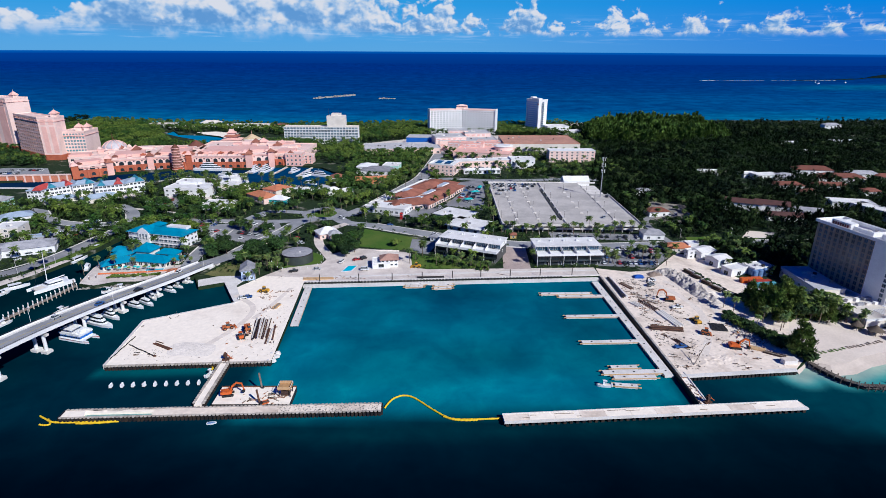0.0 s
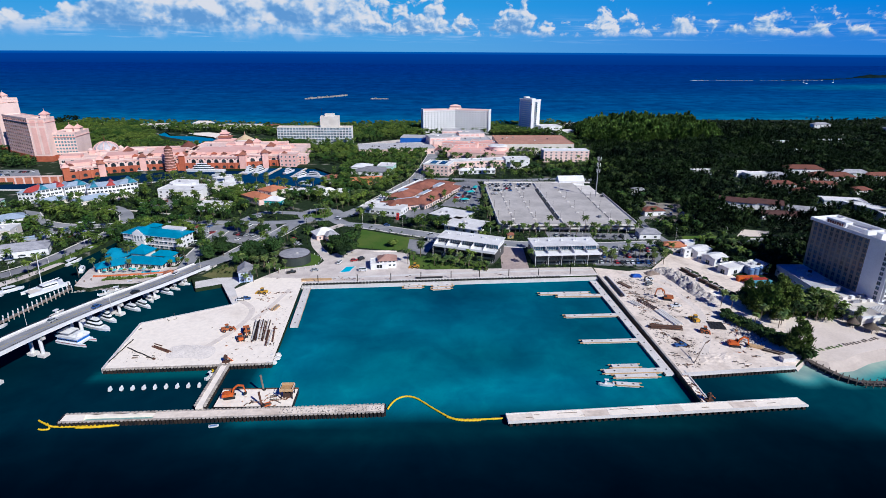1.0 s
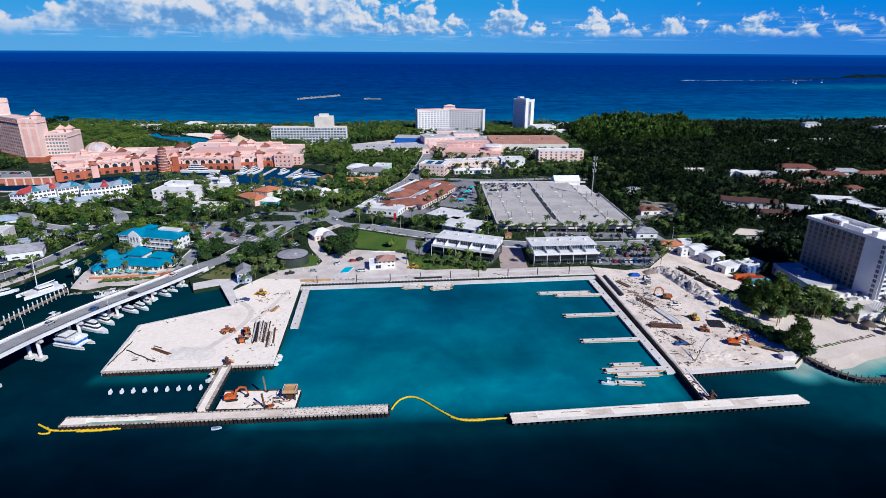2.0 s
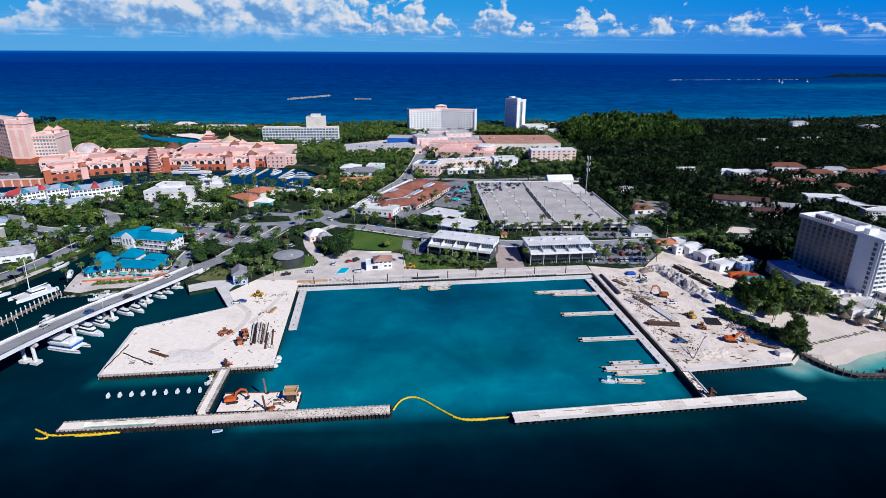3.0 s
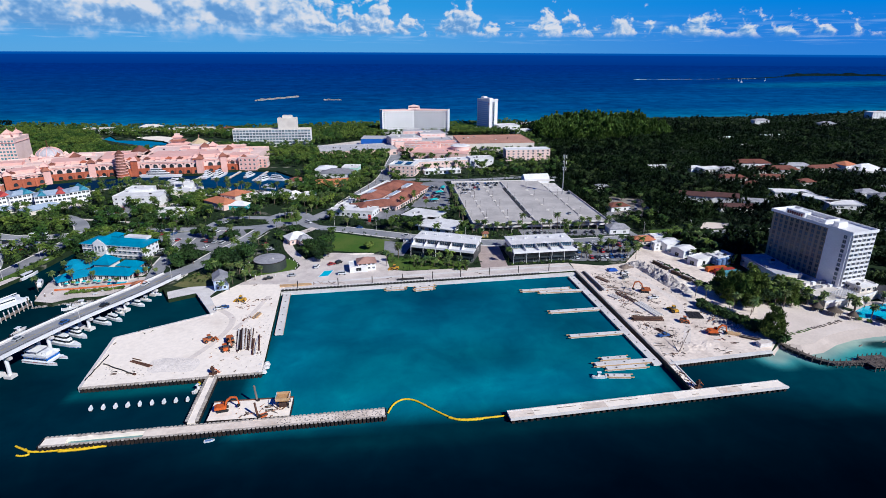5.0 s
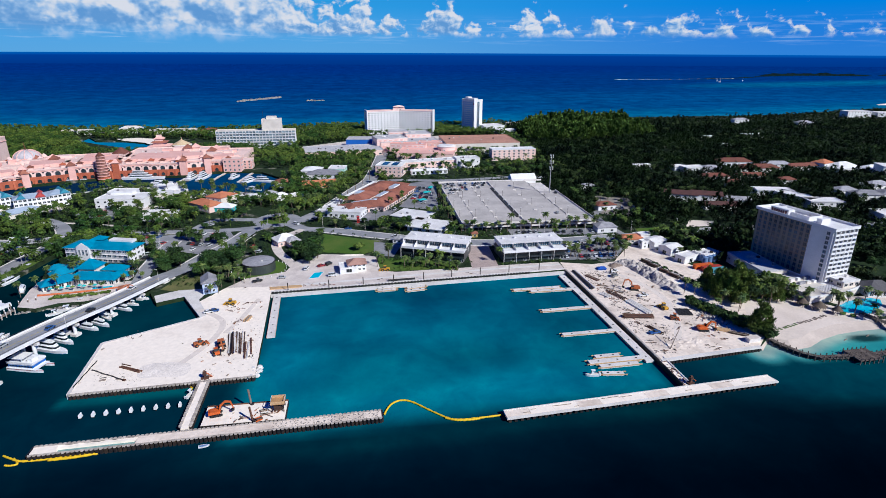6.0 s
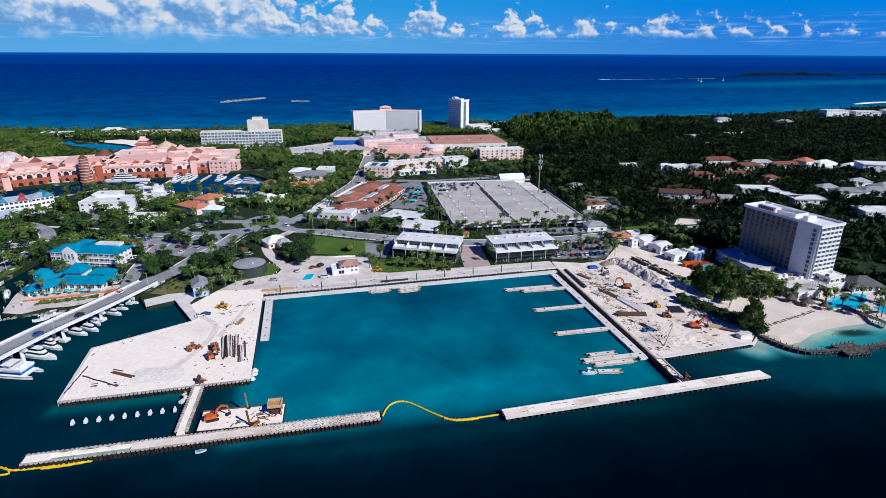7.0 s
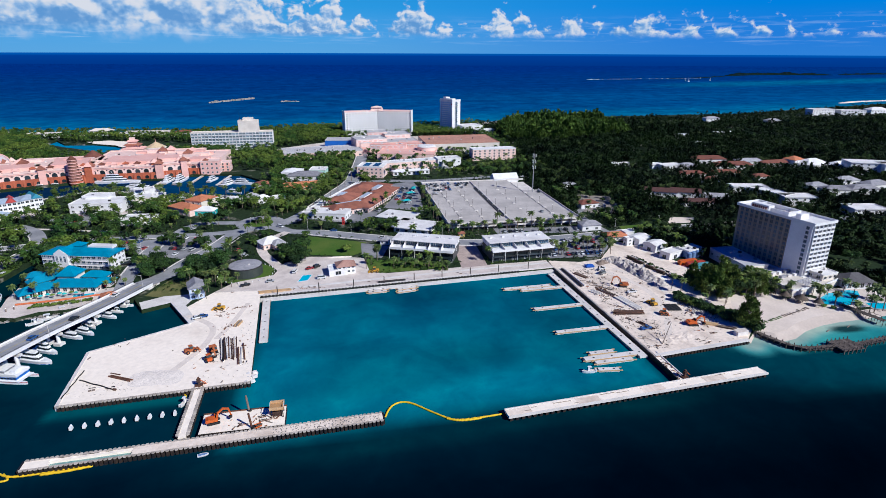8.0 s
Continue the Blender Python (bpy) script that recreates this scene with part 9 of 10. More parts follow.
# radio mast, lamps
t = thing("radio_mast", "tall grey radio mast beside the garage", "radio mast", pose(115.6, 452.5, GROUND))
part("pole", MB().cyl((0, 0, 0), (0, 0, 38), 0.55, 0.28, 10), GREYROOF, t)
for z in (26, 31, 36):
    part("antenna_ring", MB().cyl((0, 0, z), (0, 0, z + 0.4), 1.5, n=10), STEEL, t)
    for i in range(3):
        a = i * 2.094
        part("antenna", MB().box(-0.25, 0.25, -0.15, 0.15, -1.4, 1.4), WHITE, t, m=pose(1.5 * math.cos(a), 1.5 * math.sin(a), z + 0.3, 0, 0, math.degrees(a)))
part("tip", MB().cyl((0, 0, 38), (0, 0, 44), 0.1, 0.04, 6), STEEL, t)
house("mast_cabin", "pale equipment cabin at the foot of the mast", "cabin", 121, 456, 9, 6, 3.4, 0, surface("pale_cabin_blue", (0.46, 0.52, 0.58), rough=0.7), floors=1, bays=2)
POLE = MB().cyl((0, 0, 0), (0, 0, 8), 0.09, 0.06, 6).mesh("pole", CONCRETE)
HEAD = MB().box(-0.1, 1.6, -0.09, 0.09, 7.9, 8.05).mesh("lamp_head", CONCRETE)


def street_lamp(x, y, z, rz):
    t = thing("street_lamp", "slim grey street lamp with one arm", "street lamp", pose(x, y, z, 0, 0, rz), "street lamps")
    p = part("pole", POLE, None, t)
    part("lamp_head", HEAD, None, p)


for y in (176, 206, 236, 264, 290):
    c, d = deck_at(y)
    s = Vector((d.y, -d.x, 0)).normalized()
    for k in (-1, 1):
        if (y // 30) % 2 == (k > 0):
            street_lamp(c.x + s.x * 5.9 * k, c.y + s.y * 5.9 * k, c.z, math.degrees(math.atan2(-s.y * k, -s.x * k)))
for x, y, rz in ((-128, 346, 0), (-160, 330, 0), (-170, 356, 0), (-110, 396, 90), (-70, 385, 90), (-40, 374, 90), (-8, 360, 90), (20, 351, 90), (50, 346, 90), (80, 346, 90), (110, 350, 90), (145, 354, 90), (180, 357, 90), (-56, 450, 0), (-44, 486, 0), (-34, 520, 0), (-241, 300, 0), (-238, 330, 0), (-250, 282, 0), (112, 312, 0), (96, 320, 0)):
    street_lamp(x, y, GROUND, rz)

# ---- vehicles ----
WHEEL = MB().cyl((0, -0.12, 0), (0, 0.12, 0), 0.34, n=10).mesh("wheel", BLACK)


def car(paint, kind):
    t = thing("car", "parked car", "car", pose(0, -900, 0), "parked cars")
    if kind == "pickup":
        prof = [(-2.6, 0.45), (2.5, 0.45), (2.6, 0.9), (1.4, 1.05), (-2.6, 1.05)]
        cab = [(-0.5, 1.05), (1.4, 1.05), (0.8, 1.8), (-0.4, 1.8)]
    elif kind == "van":
        prof = [(-2.3, 0.4), (2.3, 0.4), (2.35, 1.0), (1.7, 1.2), (-2.3, 1.2)]
        cab = [(-2.25, 1.2), (1.7, 1.2), (1.1, 2.0), (-2.2, 2.05)]
    else:
        prof = [(-2.2, 0.4), (2.15, 0.4), (2.2, 0.75), (1.2, 0.95), (-2.15, 0.98)]
        cab = [(-1.8, 0.97), (1.15, 0.95), (0.5, 1.5), (-1.2, 1.52)]
    part("body", side(MB(), prof, -0.9, 0.9), paint, t)
    part("cabin_glass", side(MB(), cab, -0.78, 0.78), GLASS, t)
    (x0, z0), (x1, _), (x2, z2), (x3, z3) = cab
    part("roof", side(MB(), [(x3, z3 - 0.02), (x2, z2 - 0.02), (x2 - 0.1, z2 + 0.06), (x3 + 0.1, z3 + 0.06)], -0.74, 0.74), paint, t)
    for wx in (-1.4, 1.4):
        for wy in (-0.82, 0.82):
            part("wheel", WHEEL, None, t, m=pose(wx, wy, 0.34))
    return t


PAINTS = ("white", "black", "grey", "red", "blue", "silver")
FLEET = {}
for kind in ("saloon", "pickup", "van"):
    for i, n in enumerate(PAINTS):
        FLEET[kind, n] = None


def park(x, y, z, rz, n=None, kind="saloon", where="in the lot"):
    n = n or random.choice(("white", "white", "black", "grey", "silver", "silver", "black", "red", "blue"))
    noun = {"saloon": "saloon car", "pickup": "pickup truck", "van": "minivan"}[kind]
    lab = "%s %s parked %s" % (n, noun, where)
    m = pose(x, y, z, 0, 0, rz)
    if FLEET[kind, n] is None:
        c = FLEET[kind, n] = car(CARS[PAINTS.index(n)], kind)
        c.matrix_basis = m
    else:
        c = copy_thing(FLEET[kind, n], m)
    return tagged(c, lab, "car" if kind != "pickup" else "pickup truck", "parked cars")


DECKZ = GROUND + GZ + 0.02
for row, (x0, x1, yy) in enumerate(((-46, -24, 57), (-46, -24, 50), (-46, -25, 41), (-46, -25, 34), (-46, -40, 22), (-20, -6, 58), (-20, -6, 51), (-20, -8, 42), (20, 31, -46), (36, 47, 14))):
    for i in range(int((x1 - x0) / 2.7)):
        if random.random() < (0.72 if row < 3 or row in (5, 6) else 0.4):
            q = Vector((x0 + i * 2.7 + 1.4, yy, 0))
            q.rotate(Euler((0, 0, radians(1.2))))
            lift = 0.1 if q.x > -37.5 and q.x < -22 else (-0.35 if -22 < q.x < -3.5 else 0.0)
            park(75.5 + q.x, 436.5 + q.y, DECKZ + lift, 90 + random.choice((0, 180)) + random.uniform(-3, 3), where="on the garage roof")
for x0, y0, x1, y1, rz, n, kind in ((-160, 352, -141, 344, 70, 7, "saloon"), (-160, 362, -138, 353, 70, 8, "saloon"), (-158, 380, -134, 374, 75, 7, "saloon"), (-258, 444, -232, 428, 60, 9, "saloon"), (-256, 450, -234, 437, 60, 8, "saloon"),
                                    (-2, 456, 8, 504, 10, 14, "saloon"), (5, 440, 17, 500, 10, 15, "saloon"), (2, 448, 12, 502, 100, 8, "saloon"), (-36, 424, -16, 428, 70, 6, "saloon"), (82, 310, 116, 310, 90, 11, "saloon"), (82, 320, 120, 320, 90, 10, "saloon"), (84, 330, 120, 331, 90, 9, "van"),
                                    (64, 361, 120, 358, 90, 14, "saloon"), (-171, 322, -171, 342, 10, 6, "van"), (-170.5, 300, -170.5, 320, 80, 5, "saloon"), (150, 404, 184, 402, 80, 9, "saloon"), (152, 414, 186, 412, 80, 7, "van"), (-104, 336, -112, 350, 40, 4, "saloon"), (-268, 292, -262, 332, 20, 9, "van"),
                                    (-286, 357, -260, 350, 75, 8, "saloon"), (-284, 366, -258, 360, 75, 8, "van"), (-187, 374, -171, 377, 80, 6, "saloon"), (-178, 360, -169, 362, 80, 4, "saloon"), (-470, 552, -425, 555, 85, 12, "saloon"), (-480, 540, -440, 536, 85, 9, "saloon"), (-205, 421, -186, 420, 80, 4, "saloon")):
    for i in range(n):
        if random.random() < 0.66:
            u = (i + 0.5) / n
            x, y = x0 + (x1 - x0) * u, y0 + (y1 - y0) * u
            park(x, y, GROUND + 0.05, rz + random.uniform(-5, 5) + random.choice((0, 180)), None, kind if random.random() < 0.8 else "van", "beside other cars")
for x, y, rz, n, kind in ((104.5, 250, 8, "white", "pickup"), (103, 283.5, 20, "white", "pickup"), (100.5, 277, 30, "grey", "van"), (91.5, 211, 10, "blue", "pickup"), (-72.5, 306, 78, "white", "van"), (-97, 290.5, 22, "black", "pickup"), (-84.5, 294, 10, "silver", "saloon"), (-57, 294.4, 4, "white", "van"), (-64.5, 310, 30, "red", "saloon"),
                          (-113, 254, 20, "white", "saloon"), (-110.5, 255, 18, "blue", "saloon"), (-60.5, 312, 50, "black", "van"), (-52, 381, -15, "blue", "saloon"), (-20, 361, 155, "white", "saloon"), (-90, 396, -40, "white", "van"), (-38, 520, 68, "white", "van"), (-58, 462, 70, "grey", "saloon"), (-150, 400, 50, "silver", "saloon"), (70, 341, 3, "white", "saloon"), (160, 349, 5, "grey", "saloon")):
    park(x, y, GROUND + 0.12, rz, n, kind, "on the pavement" if y < 320 else "on the road")
for y, k, n in ((232, 1.9, "blue"), (252, 1.9, "black"), (214, -2.2, "silver"), (280, -2.0, "white")):
    c, d = deck_at(y)
    s = Vector((d.y, -d.x, 0)).normalized()
    park(c.x + s.x * k, c.y + s.y * k, c.z + 0.03, math.degrees(math.atan2(d.y, d.x)), n, "saloon", "on the bridge")
t = thing("bus", "white bus standing on the village road", "bus", pose(-265, 375.5, GROUND + 0.1, 0, 0, 4))
part("body", MB().box(-5.5, 5.5, -1.2, 1.2, 0.4, 3.1), GEL, t)
part("window_band", MB().box(-5.3, 5.52, -1.23, 1.23, 1.5, 2.5), GLASS, t)
for wx in (-3.5, 3.5):
    for wy in (-1.05, 1.05):
        part("wheel", MB().cyl((wx, wy - 0.15, 0.5), (wx, wy + 0.15, 0.5), 0.5, n=10), BLACK, t)
for x, y, rz in ((12, 476, 20), (17, 494, 80), (6, 450, 20)):
    t = thing("market_awning", "teal awning over stalls in the lot", "awning", pose(x, y, GROUND, 0, 0, rz), "teal awnings")
    part("canvas", MB().hip(7, 3.4, 2.4, 0.9, 0.2), TEALPAINT, t)
    for px in (-3.8, 3.8):
        for py in (-1.8, 1.8):
            part("post", MB().cyl((px, py, 0), (px, py, 2.4), 0.06, n=5), WHITE, t)

# ---- trees ----
def tri_mesh(name, tris, mat):
    """A mesh of loose triangles from an array of shape (n, 3, 3)."""
    n = len(tris)
    me = bpy.data.meshes.new(name)
    me.vertices.add(n * 3)
    me.loops.add(n * 3)
    me.polygons.add(n)
    me.vertices.foreach_set("co", np.ascontiguousarray(tris, dtype=np.float32).ravel())
    me.loops.foreach_set("vertex_index", np.arange(n * 3, dtype=np.int32))
    me.polygons.foreach_set("loop_start", np.arange(0, n * 3, 3, dtype=np.int32))
    me.materials.append(mat)
    me.update(calc_edges=True)
    return me


RNG = np.random.default_rng(7)


def leaf_cloud(lobes, per, size, flat=0.6):
    """Leaf tufts on and in a few lobes (x, y, z, rx, rz): an uneven crown with gaps."""
    out = []
    for x, y, z, r, rz in lobes:
        d = RNG.normal(size=(per, 3))
        d /= np.linalg.norm(d, axis=1)[:, None]
        d[:, 2] = np.where(d[:, 2] < -0.35, -d[:, 2], d[:, 2])
        rad = 1.0 - 0.45 * RNG.random(per) ** 2 + 0.14 * RNG.normal(size=per)
        c = d * rad[:, None] * np.array([r, r, rz]) + np.array([x, y, z])
        u = np.cross(d, RNG.normal(size=(per, 3)))
        u /= np.linalg.norm(u, axis=1)[:, None]
        v = np.cross(d, u) + d * RNG.normal(scale=0.45, size=(per, 1))
        s = size * (0.6 + 0.8 * RNG.random(per))[:, None]
        out.append(np.stack([c - u * s * 0.6 - v * s * 0.4, c + u * s * 0.6 - v * s * 0.35, c + v * s * 0.75 + d * s * 0.25], axis=1))
    return np.concatenate(out)


def lobes_for(r, h0, h1, n):
    ls = [(0, 0, (h0 + h1) / 2, r * 0.72, (h1 - h0) * 0.5)]
    for i in range(n):
        a = 6.283 * i / n + RNG.random()
        k = r * (0.45 + 0.25 * RNG.random())
        ls.append((k * math.cos(a), k * math.sin(a), h0 + (h1 - h0) * (0.3 + 0.5 * RNG.random()), r * (0.38 + 0.2 * RNG.random()), (h1 - h0) * (0.22 + 0.14 * RNG.random())))
    return ls


def trunk_mesh(h, r, limbs, spread):
    mb = MB().cyl((0, 0, -0.3), (0, 0, h), r, r * 0.6, 7)
    for i in range(limbs):
        a = 6.283 * i / limbs + 0.5
        mb.cyl((0, 0, h * 0.9), (spread * math.cos(a), spread * math.sin(a), h * 1.6), r * 0.5, r * 0.2, 5)
    return mb.mesh("trunk", BARK)


def frond_crown(n, length, z, droop):
    """Palm fronds: arching strips of paired leaflets."""
    out = []
    for i in range(n):
        a = 6.283 * i / n + RNG.random() * 0.5
        up = 0.9 - 1.35 * ((i * 7) % n) / n
        dx, dy = math.cos(a), math.sin(a)
        px, pz, ang = 0.0, 0.0, up
        pts = []
        for k in range(5):
            pts.append((px * dx, px * dy, z + pz))
            px += math.cos(ang) * length / 4
            pz += math.sin(ang) * length / 4
            ang -= droop
        w = [0.20, 0.52, 0.60, 0.46, 0.10]
        sx, sy = -dy, dx
        for k in range(4):
            p, q = np.array(pts[k]), np.array(pts[k + 1])
            for s in (-1, 1):
                o = np.array([sx, sy, -0.55]) * np.array([s, s, 1.0])
                out.append([p, q, p + o * w[k + 1] * 1.5 + (q - p) * 0.55])
                out.append([q, p + o * w[k + 1] * 1.5 + (q - p) * 0.55, q + o * w[k + 1] * 1.1 + (q - p) * 0.4])
    return np.array(out)


def plume(n, h):
    """An upright feathery crown: narrow tufts sweeping up and out along a leaning axis."""
    u = RNG.random(n) ** 0.8
    a = RNG.random(n) * 6.283
    r = (0.15 + 0.85 * np.sin(np.clip(u * 1.15 + 0.1, 0, 1) * 3.14) ** 0.8) * (0.35 + 0.65 * RNG.random(n) ** 0.5)
    c = np.stack([np.cos(a) * r, np.sin(a) * r, 0.2 + u * h], axis=1)
    out = np.stack([np.cos(a), np.sin(a), 0.9 + 0.8 * RNG.random(n)], axis=1)
    out /= np.linalg.norm(out, axis=1)[:, None]
    side = np.stack([-np.sin(a), np.cos(a), 0.4 * RNG.normal(size=n)], axis=1)
    s = (0.6 + 0.8 * RNG.random(n))[:, None]
    return np.stack([c - side * 0.13 * s, c + side * 0.13 * s, c + out * 0.46 * s], axis=1)


SPECIES = {}
for i, (r, h, trunk) in enumerate(((4.2, 7.0, 2.2), (5.2, 8.5, 2.6), (3.2, 5.6, 1.8))):
    SPECIES["tree", i] = (trunk_mesh(trunk, 0.28, 5, r * 0.45), tri_mesh("crown", leaf_cloud(lobes_for(r, trunk * 0.75, h, 8), 190, 0.52), LEAF))
for i, (h, n, ln) in enumerate(((8.5, 17, 3.4), (10.5, 18, 3.6), (6.2, 15, 3.0))):
    mb = MB()
    lean = (0.5, -0.7, 0.3)[i]
    for k in range(5):
        mb.cyl((lean * (k / 5) ** 2, 0, h * k / 5 - (0.3 if k == 0 else 0)), (lean * ((k + 1) / 5) ** 2, 0, h * (k + 1) / 5), 0.24 - 0.02 * k, 0.22 - 0.02 * k, 6)
    cr = frond_crown(n, ln, h, 0.42)
    cr[:, :, 0] += lean
    SPECIES["palm", i] = (mb.mesh("trunk", BARK), tri_mesh("crown", cr, PALMLEAF))
for i, (h, r) in enumerate(((12, 4.4), (9, 3.4))):
    ls = []
    for k in range(22):
        u = k / 21
        a = k * 2.4
        ls.append((math.cos(a) * r * 0.72 * (1 - u * 0.6), math.sin(a) * r * 0.72 * (1 - u * 0.6), h * (0.14 + 0.78 * u + 0.08 * math.sin(k * 1.7)), r * 0.36 * (1 - u * 0.4), h * 0.09))
    SPECIES["casuarina", i] = (trunk_mesh(h * 0.5, 0.3, 5, r * 0.5), tri_mesh("crown", np.concatenate([leaf_cloud(ls, 60, 0.38)] + [plume(90, 1.0) * np.array([q[3] * 1.35, q[3] * 1.35, q[3] * 1.9]) + np.array([q[0], q[1], q[2] - 0.6 * q[3]]) for q in ls]), PINELEAF))
SPECIES["bright", 0] = (trunk_mesh(1.2, 0.2, 4, 1.5), tri_mesh("crown", leaf_cloud(lobes_for(3.4, 0.5, 4.6, 7), 110, 0.62), LIGHTLEAF))
SPECIES["shrub", 0] = (trunk_mesh(0.5, 0.12, 3, 0.6), tri_mesh("crown", leaf_cloud(lobes_for(1.5, 0.0, 1.9, 5), 40, 0.55), LEAF))
SPECIES["shrub", 1] = (trunk_mesh(0.4, 0.12, 3, 0.6), tri_mesh("crown", leaf_cloud(lobes_for(1.3, 0.0, 1.5, 5), 40, 0.5), LIGHTLEAF))
LABELS = {"tree": ("tree", "dark green broadleaf tree with a rounded crown", "tree"), "palm": ("palm_tree", "coconut palm with arching green fronds", "palm"), "casuarina": ("casuarina_tree", "tall feathery casuarina with dark needles", "tree"),
          "bright": ("tree", "bright green bushy tree on the lawn", "tree"), "shrub": ("shrub", "low rounded green shrub", "shrub")}
MADE = {}


def plant(kind, x, y, s=1.0, i=None, z=GROUND):
    keys = [k for k in SPECIES if k[0] == kind]
    key = keys[random.randrange(len(keys))] if i is None else (kind, i)
    nm, lab, cat = LABELS[kind]
    m = Matrix.Translation((x, y, z)) @ pose(0, 0, 0, 0, 0, random.uniform(0, 360)) @ Matrix.Diagonal((s, s, s * random.uniform(0.9, 1.12), 1))
    t = thing(nm, lab, cat, m, {"tree": "broadleaf trees", "palm": "palms", "casuarina": "casuarinas", "bright": "bright trees", "shrub": "shrubs"}[kind])
    part("trunk", SPECIES[key][0], None, t)
    part("crown", SPECIES[key][1], None, t)


def free(x, y):
    return inside(x, y, LAND) and not inside(x, y, LAGOON) and not inside(x, y, BAY) and not any(inside(x, y, c) for c in COVERS) and not is_blocked(x, y)


# single trees that stand out
for k, x, y, s in (("bright", -43.5, 336.5, 1.0), ("tree", -72, 317, 1.1), ("tree", -68, 324, 1.0), ("tree", -75, 326, 1.2), ("tree", -70, 344, 1.1), ("tree", -73, 352, 1.0), ("tree", -163.5, 331, 1.15), ("tree", -151, 310, 1.0), ("tree", -146, 318, 1.2), ("tree", -150, 324, 1.0), ("tree", -120, 304, 1.3), ("tree", -126, 311, 1.3), ("tree", -114, 318, 1.2), ("tree", -129, 300, 1.0),
                   ("casuarina", 138.5, 206, 1.3), ("casuarina", 147.5, 243, 1.45), ("casuarina", 153.5, 247, 1.4), ("casuarina", 144, 247, 1.25), ("casuarina", 159, 249, 1.1), ("casuarina", 151, 238.5, 1.1), ("casuarina", 140.5, 242, 0.9), ("casuarina", 162, 245, 0.95), ("casuarina", 150, 252, 1.0), ("casuarina", 146, 236, 0.85), ("casuarina", 156.5, 241, 1.0), ("palm", 139, 236, 0.9), ("palm", 146, 231, 0.85), ("palm", 150, 236, 0.9), ("palm", 143, 228, 0.8), ("palm", 155, 241, 0.9), ("palm", 160, 244, 0.9), ("palm", 163, 247, 0.8),
                   ("palm", 168, 249, 0.8), ("palm", 172, 252, 0.8), ("palm", 176, 250, 0.7), ("palm", 182, 250, 0.8), ("palm", 188, 244, 0.8), ("palm", 193, 240, 0.8), ("palm", 197, 233, 0.9), ("palm", 193, 225, 0.9), ("palm", 200, 222, 0.9), ("palm", 206, 218.5, 0.8), ("palm", 197, 219, 0.8), ("palm", 218, 222, 0.8), ("palm", 224, 224, 0.8), ("palm", 130, 246, 0.8), ("palm", 127.5, 251, 0.8), ("palm", 135, 233, 0.8), ("shrub", 160, 238, 1.0),
                   ("palm", -117, 274, 0.7), ("palm", -114, 277, 0.7), ("palm", -104, 290, 0.8), ("palm", -108, 294, 0.8), ("palm", -32, 306, 0.9), ("palm", -29, 312, 0.9), ("palm", -25, 318, 0.9), ("palm", -196, 312, 1.0), ("palm", -199, 309, 0.9), ("palm", -213, 283, 0.7), ("palm", -166, 302, 0.7), ("palm", -158, 318, 0.7)):
    if not inside(x, y, TERRACE):
        plant(k, x, y, s)
for i in range(36):                                        # hedge between the site and the beach
    u = i / 35
    plant("shrub" if i % 4 else "tree", 124.5 + 15.5 * u + random.uniform(-2.2, 2.6), 241 - 38 * u + random.uniform(-2.5, 2.5), random.uniform(1.4, 2.2) if i % 4 else 0.7, None if i % 4 else 2)
for i in range(30):                                        # palms and planting along the hotel front
    u = i / 29
    plant("palm" if i % 3 else "shrub", 158 + 24 * u + random.uniform(-2, 2), 256 - 25 * u + random.uniform(-3, 3), random.uniform(0.6, 0.9) if i % 3 else random.uniform(1.0, 1.6))
for i in range(18):                                        # palms about the tank and the boathouse
    a = i * 2.4
    plant("palm" if i % 4 else "shrub", -113 + 14 * math.sqrt(i / 18) * math.cos(a), 297 + 13 * math.sqrt(i / 18) * math.sin(a), random.uniform(0.6, 0.9))
for i in range(14):                                        # palms about the restaurant
    plant("palm" if i % 3 else "tree", (-206, -198, -212, -187, -168, -166, -181, -170, -209, -195, -160, -176, -204, -190)[i], (300, 289, 308, 316, 296, 310, 318, 313, 291, 323, 300, 288.5, 314, 292.5)[i], random.uniform(0.55, 0.8) if i % 3 else 0.5)
for i in range(10):                                        # trees in the vehicle yard
    plant("tree" if i % 2 else "palm", (150, 160, 168, 175, 147, 165, 178, 170, 156, 181)[i], (412, 398, 408, 420, 425, 444, 436, 430, 438, 448)[i], random.uniform(0.6, 0.9))
for i in range(34):                                        # garden in front of the terrace houses
    plant("palm" if i % 2 else "shrub", -18 + 33 * i / 33 + random.uniform(-1, 1), 309.0 - 11.0 * i / 33 + random.uniform(-4.0, 0.5), random.uniform(0.6, 0.9) if i % 2 else random.uniform(0.6, 1.0))
for i in range(9):
    plant("shrub", 42 + 36 * i / 8, 302.0 + 2.6 * i / 8 + random.uniform(-0.4, 0.4), random.uniform(0.4, 0.65), 1)
for i in range(16):                                        # restaurant seawall planting
    plant("shrub", -196 + 25 * i / 15, 278.0 + 5.5 * i / 15 + random.uniform(-0.8, 0.8), random.uniform(0.7, 1.1), 1)
for i in range(22):                                        # palms along the garage front and lots
    plant("palm", 26 + 98 * i / 21 + random.uniform(-1.5, 1.5), 366 + random.uniform(-2.5, 2), random.uniform(0.75, 1.05))
for i in range(12):
    plant("palm", 22.5 + random.uniform(-1.5, 1.5), 376 + i * 9, random.uniform(0.8, 1.0))
for i in range(26):
    plant("palm", 80 + 44 * random.random(), 303 + 30 * random.random(), random.uniform(0.65, 0.9))
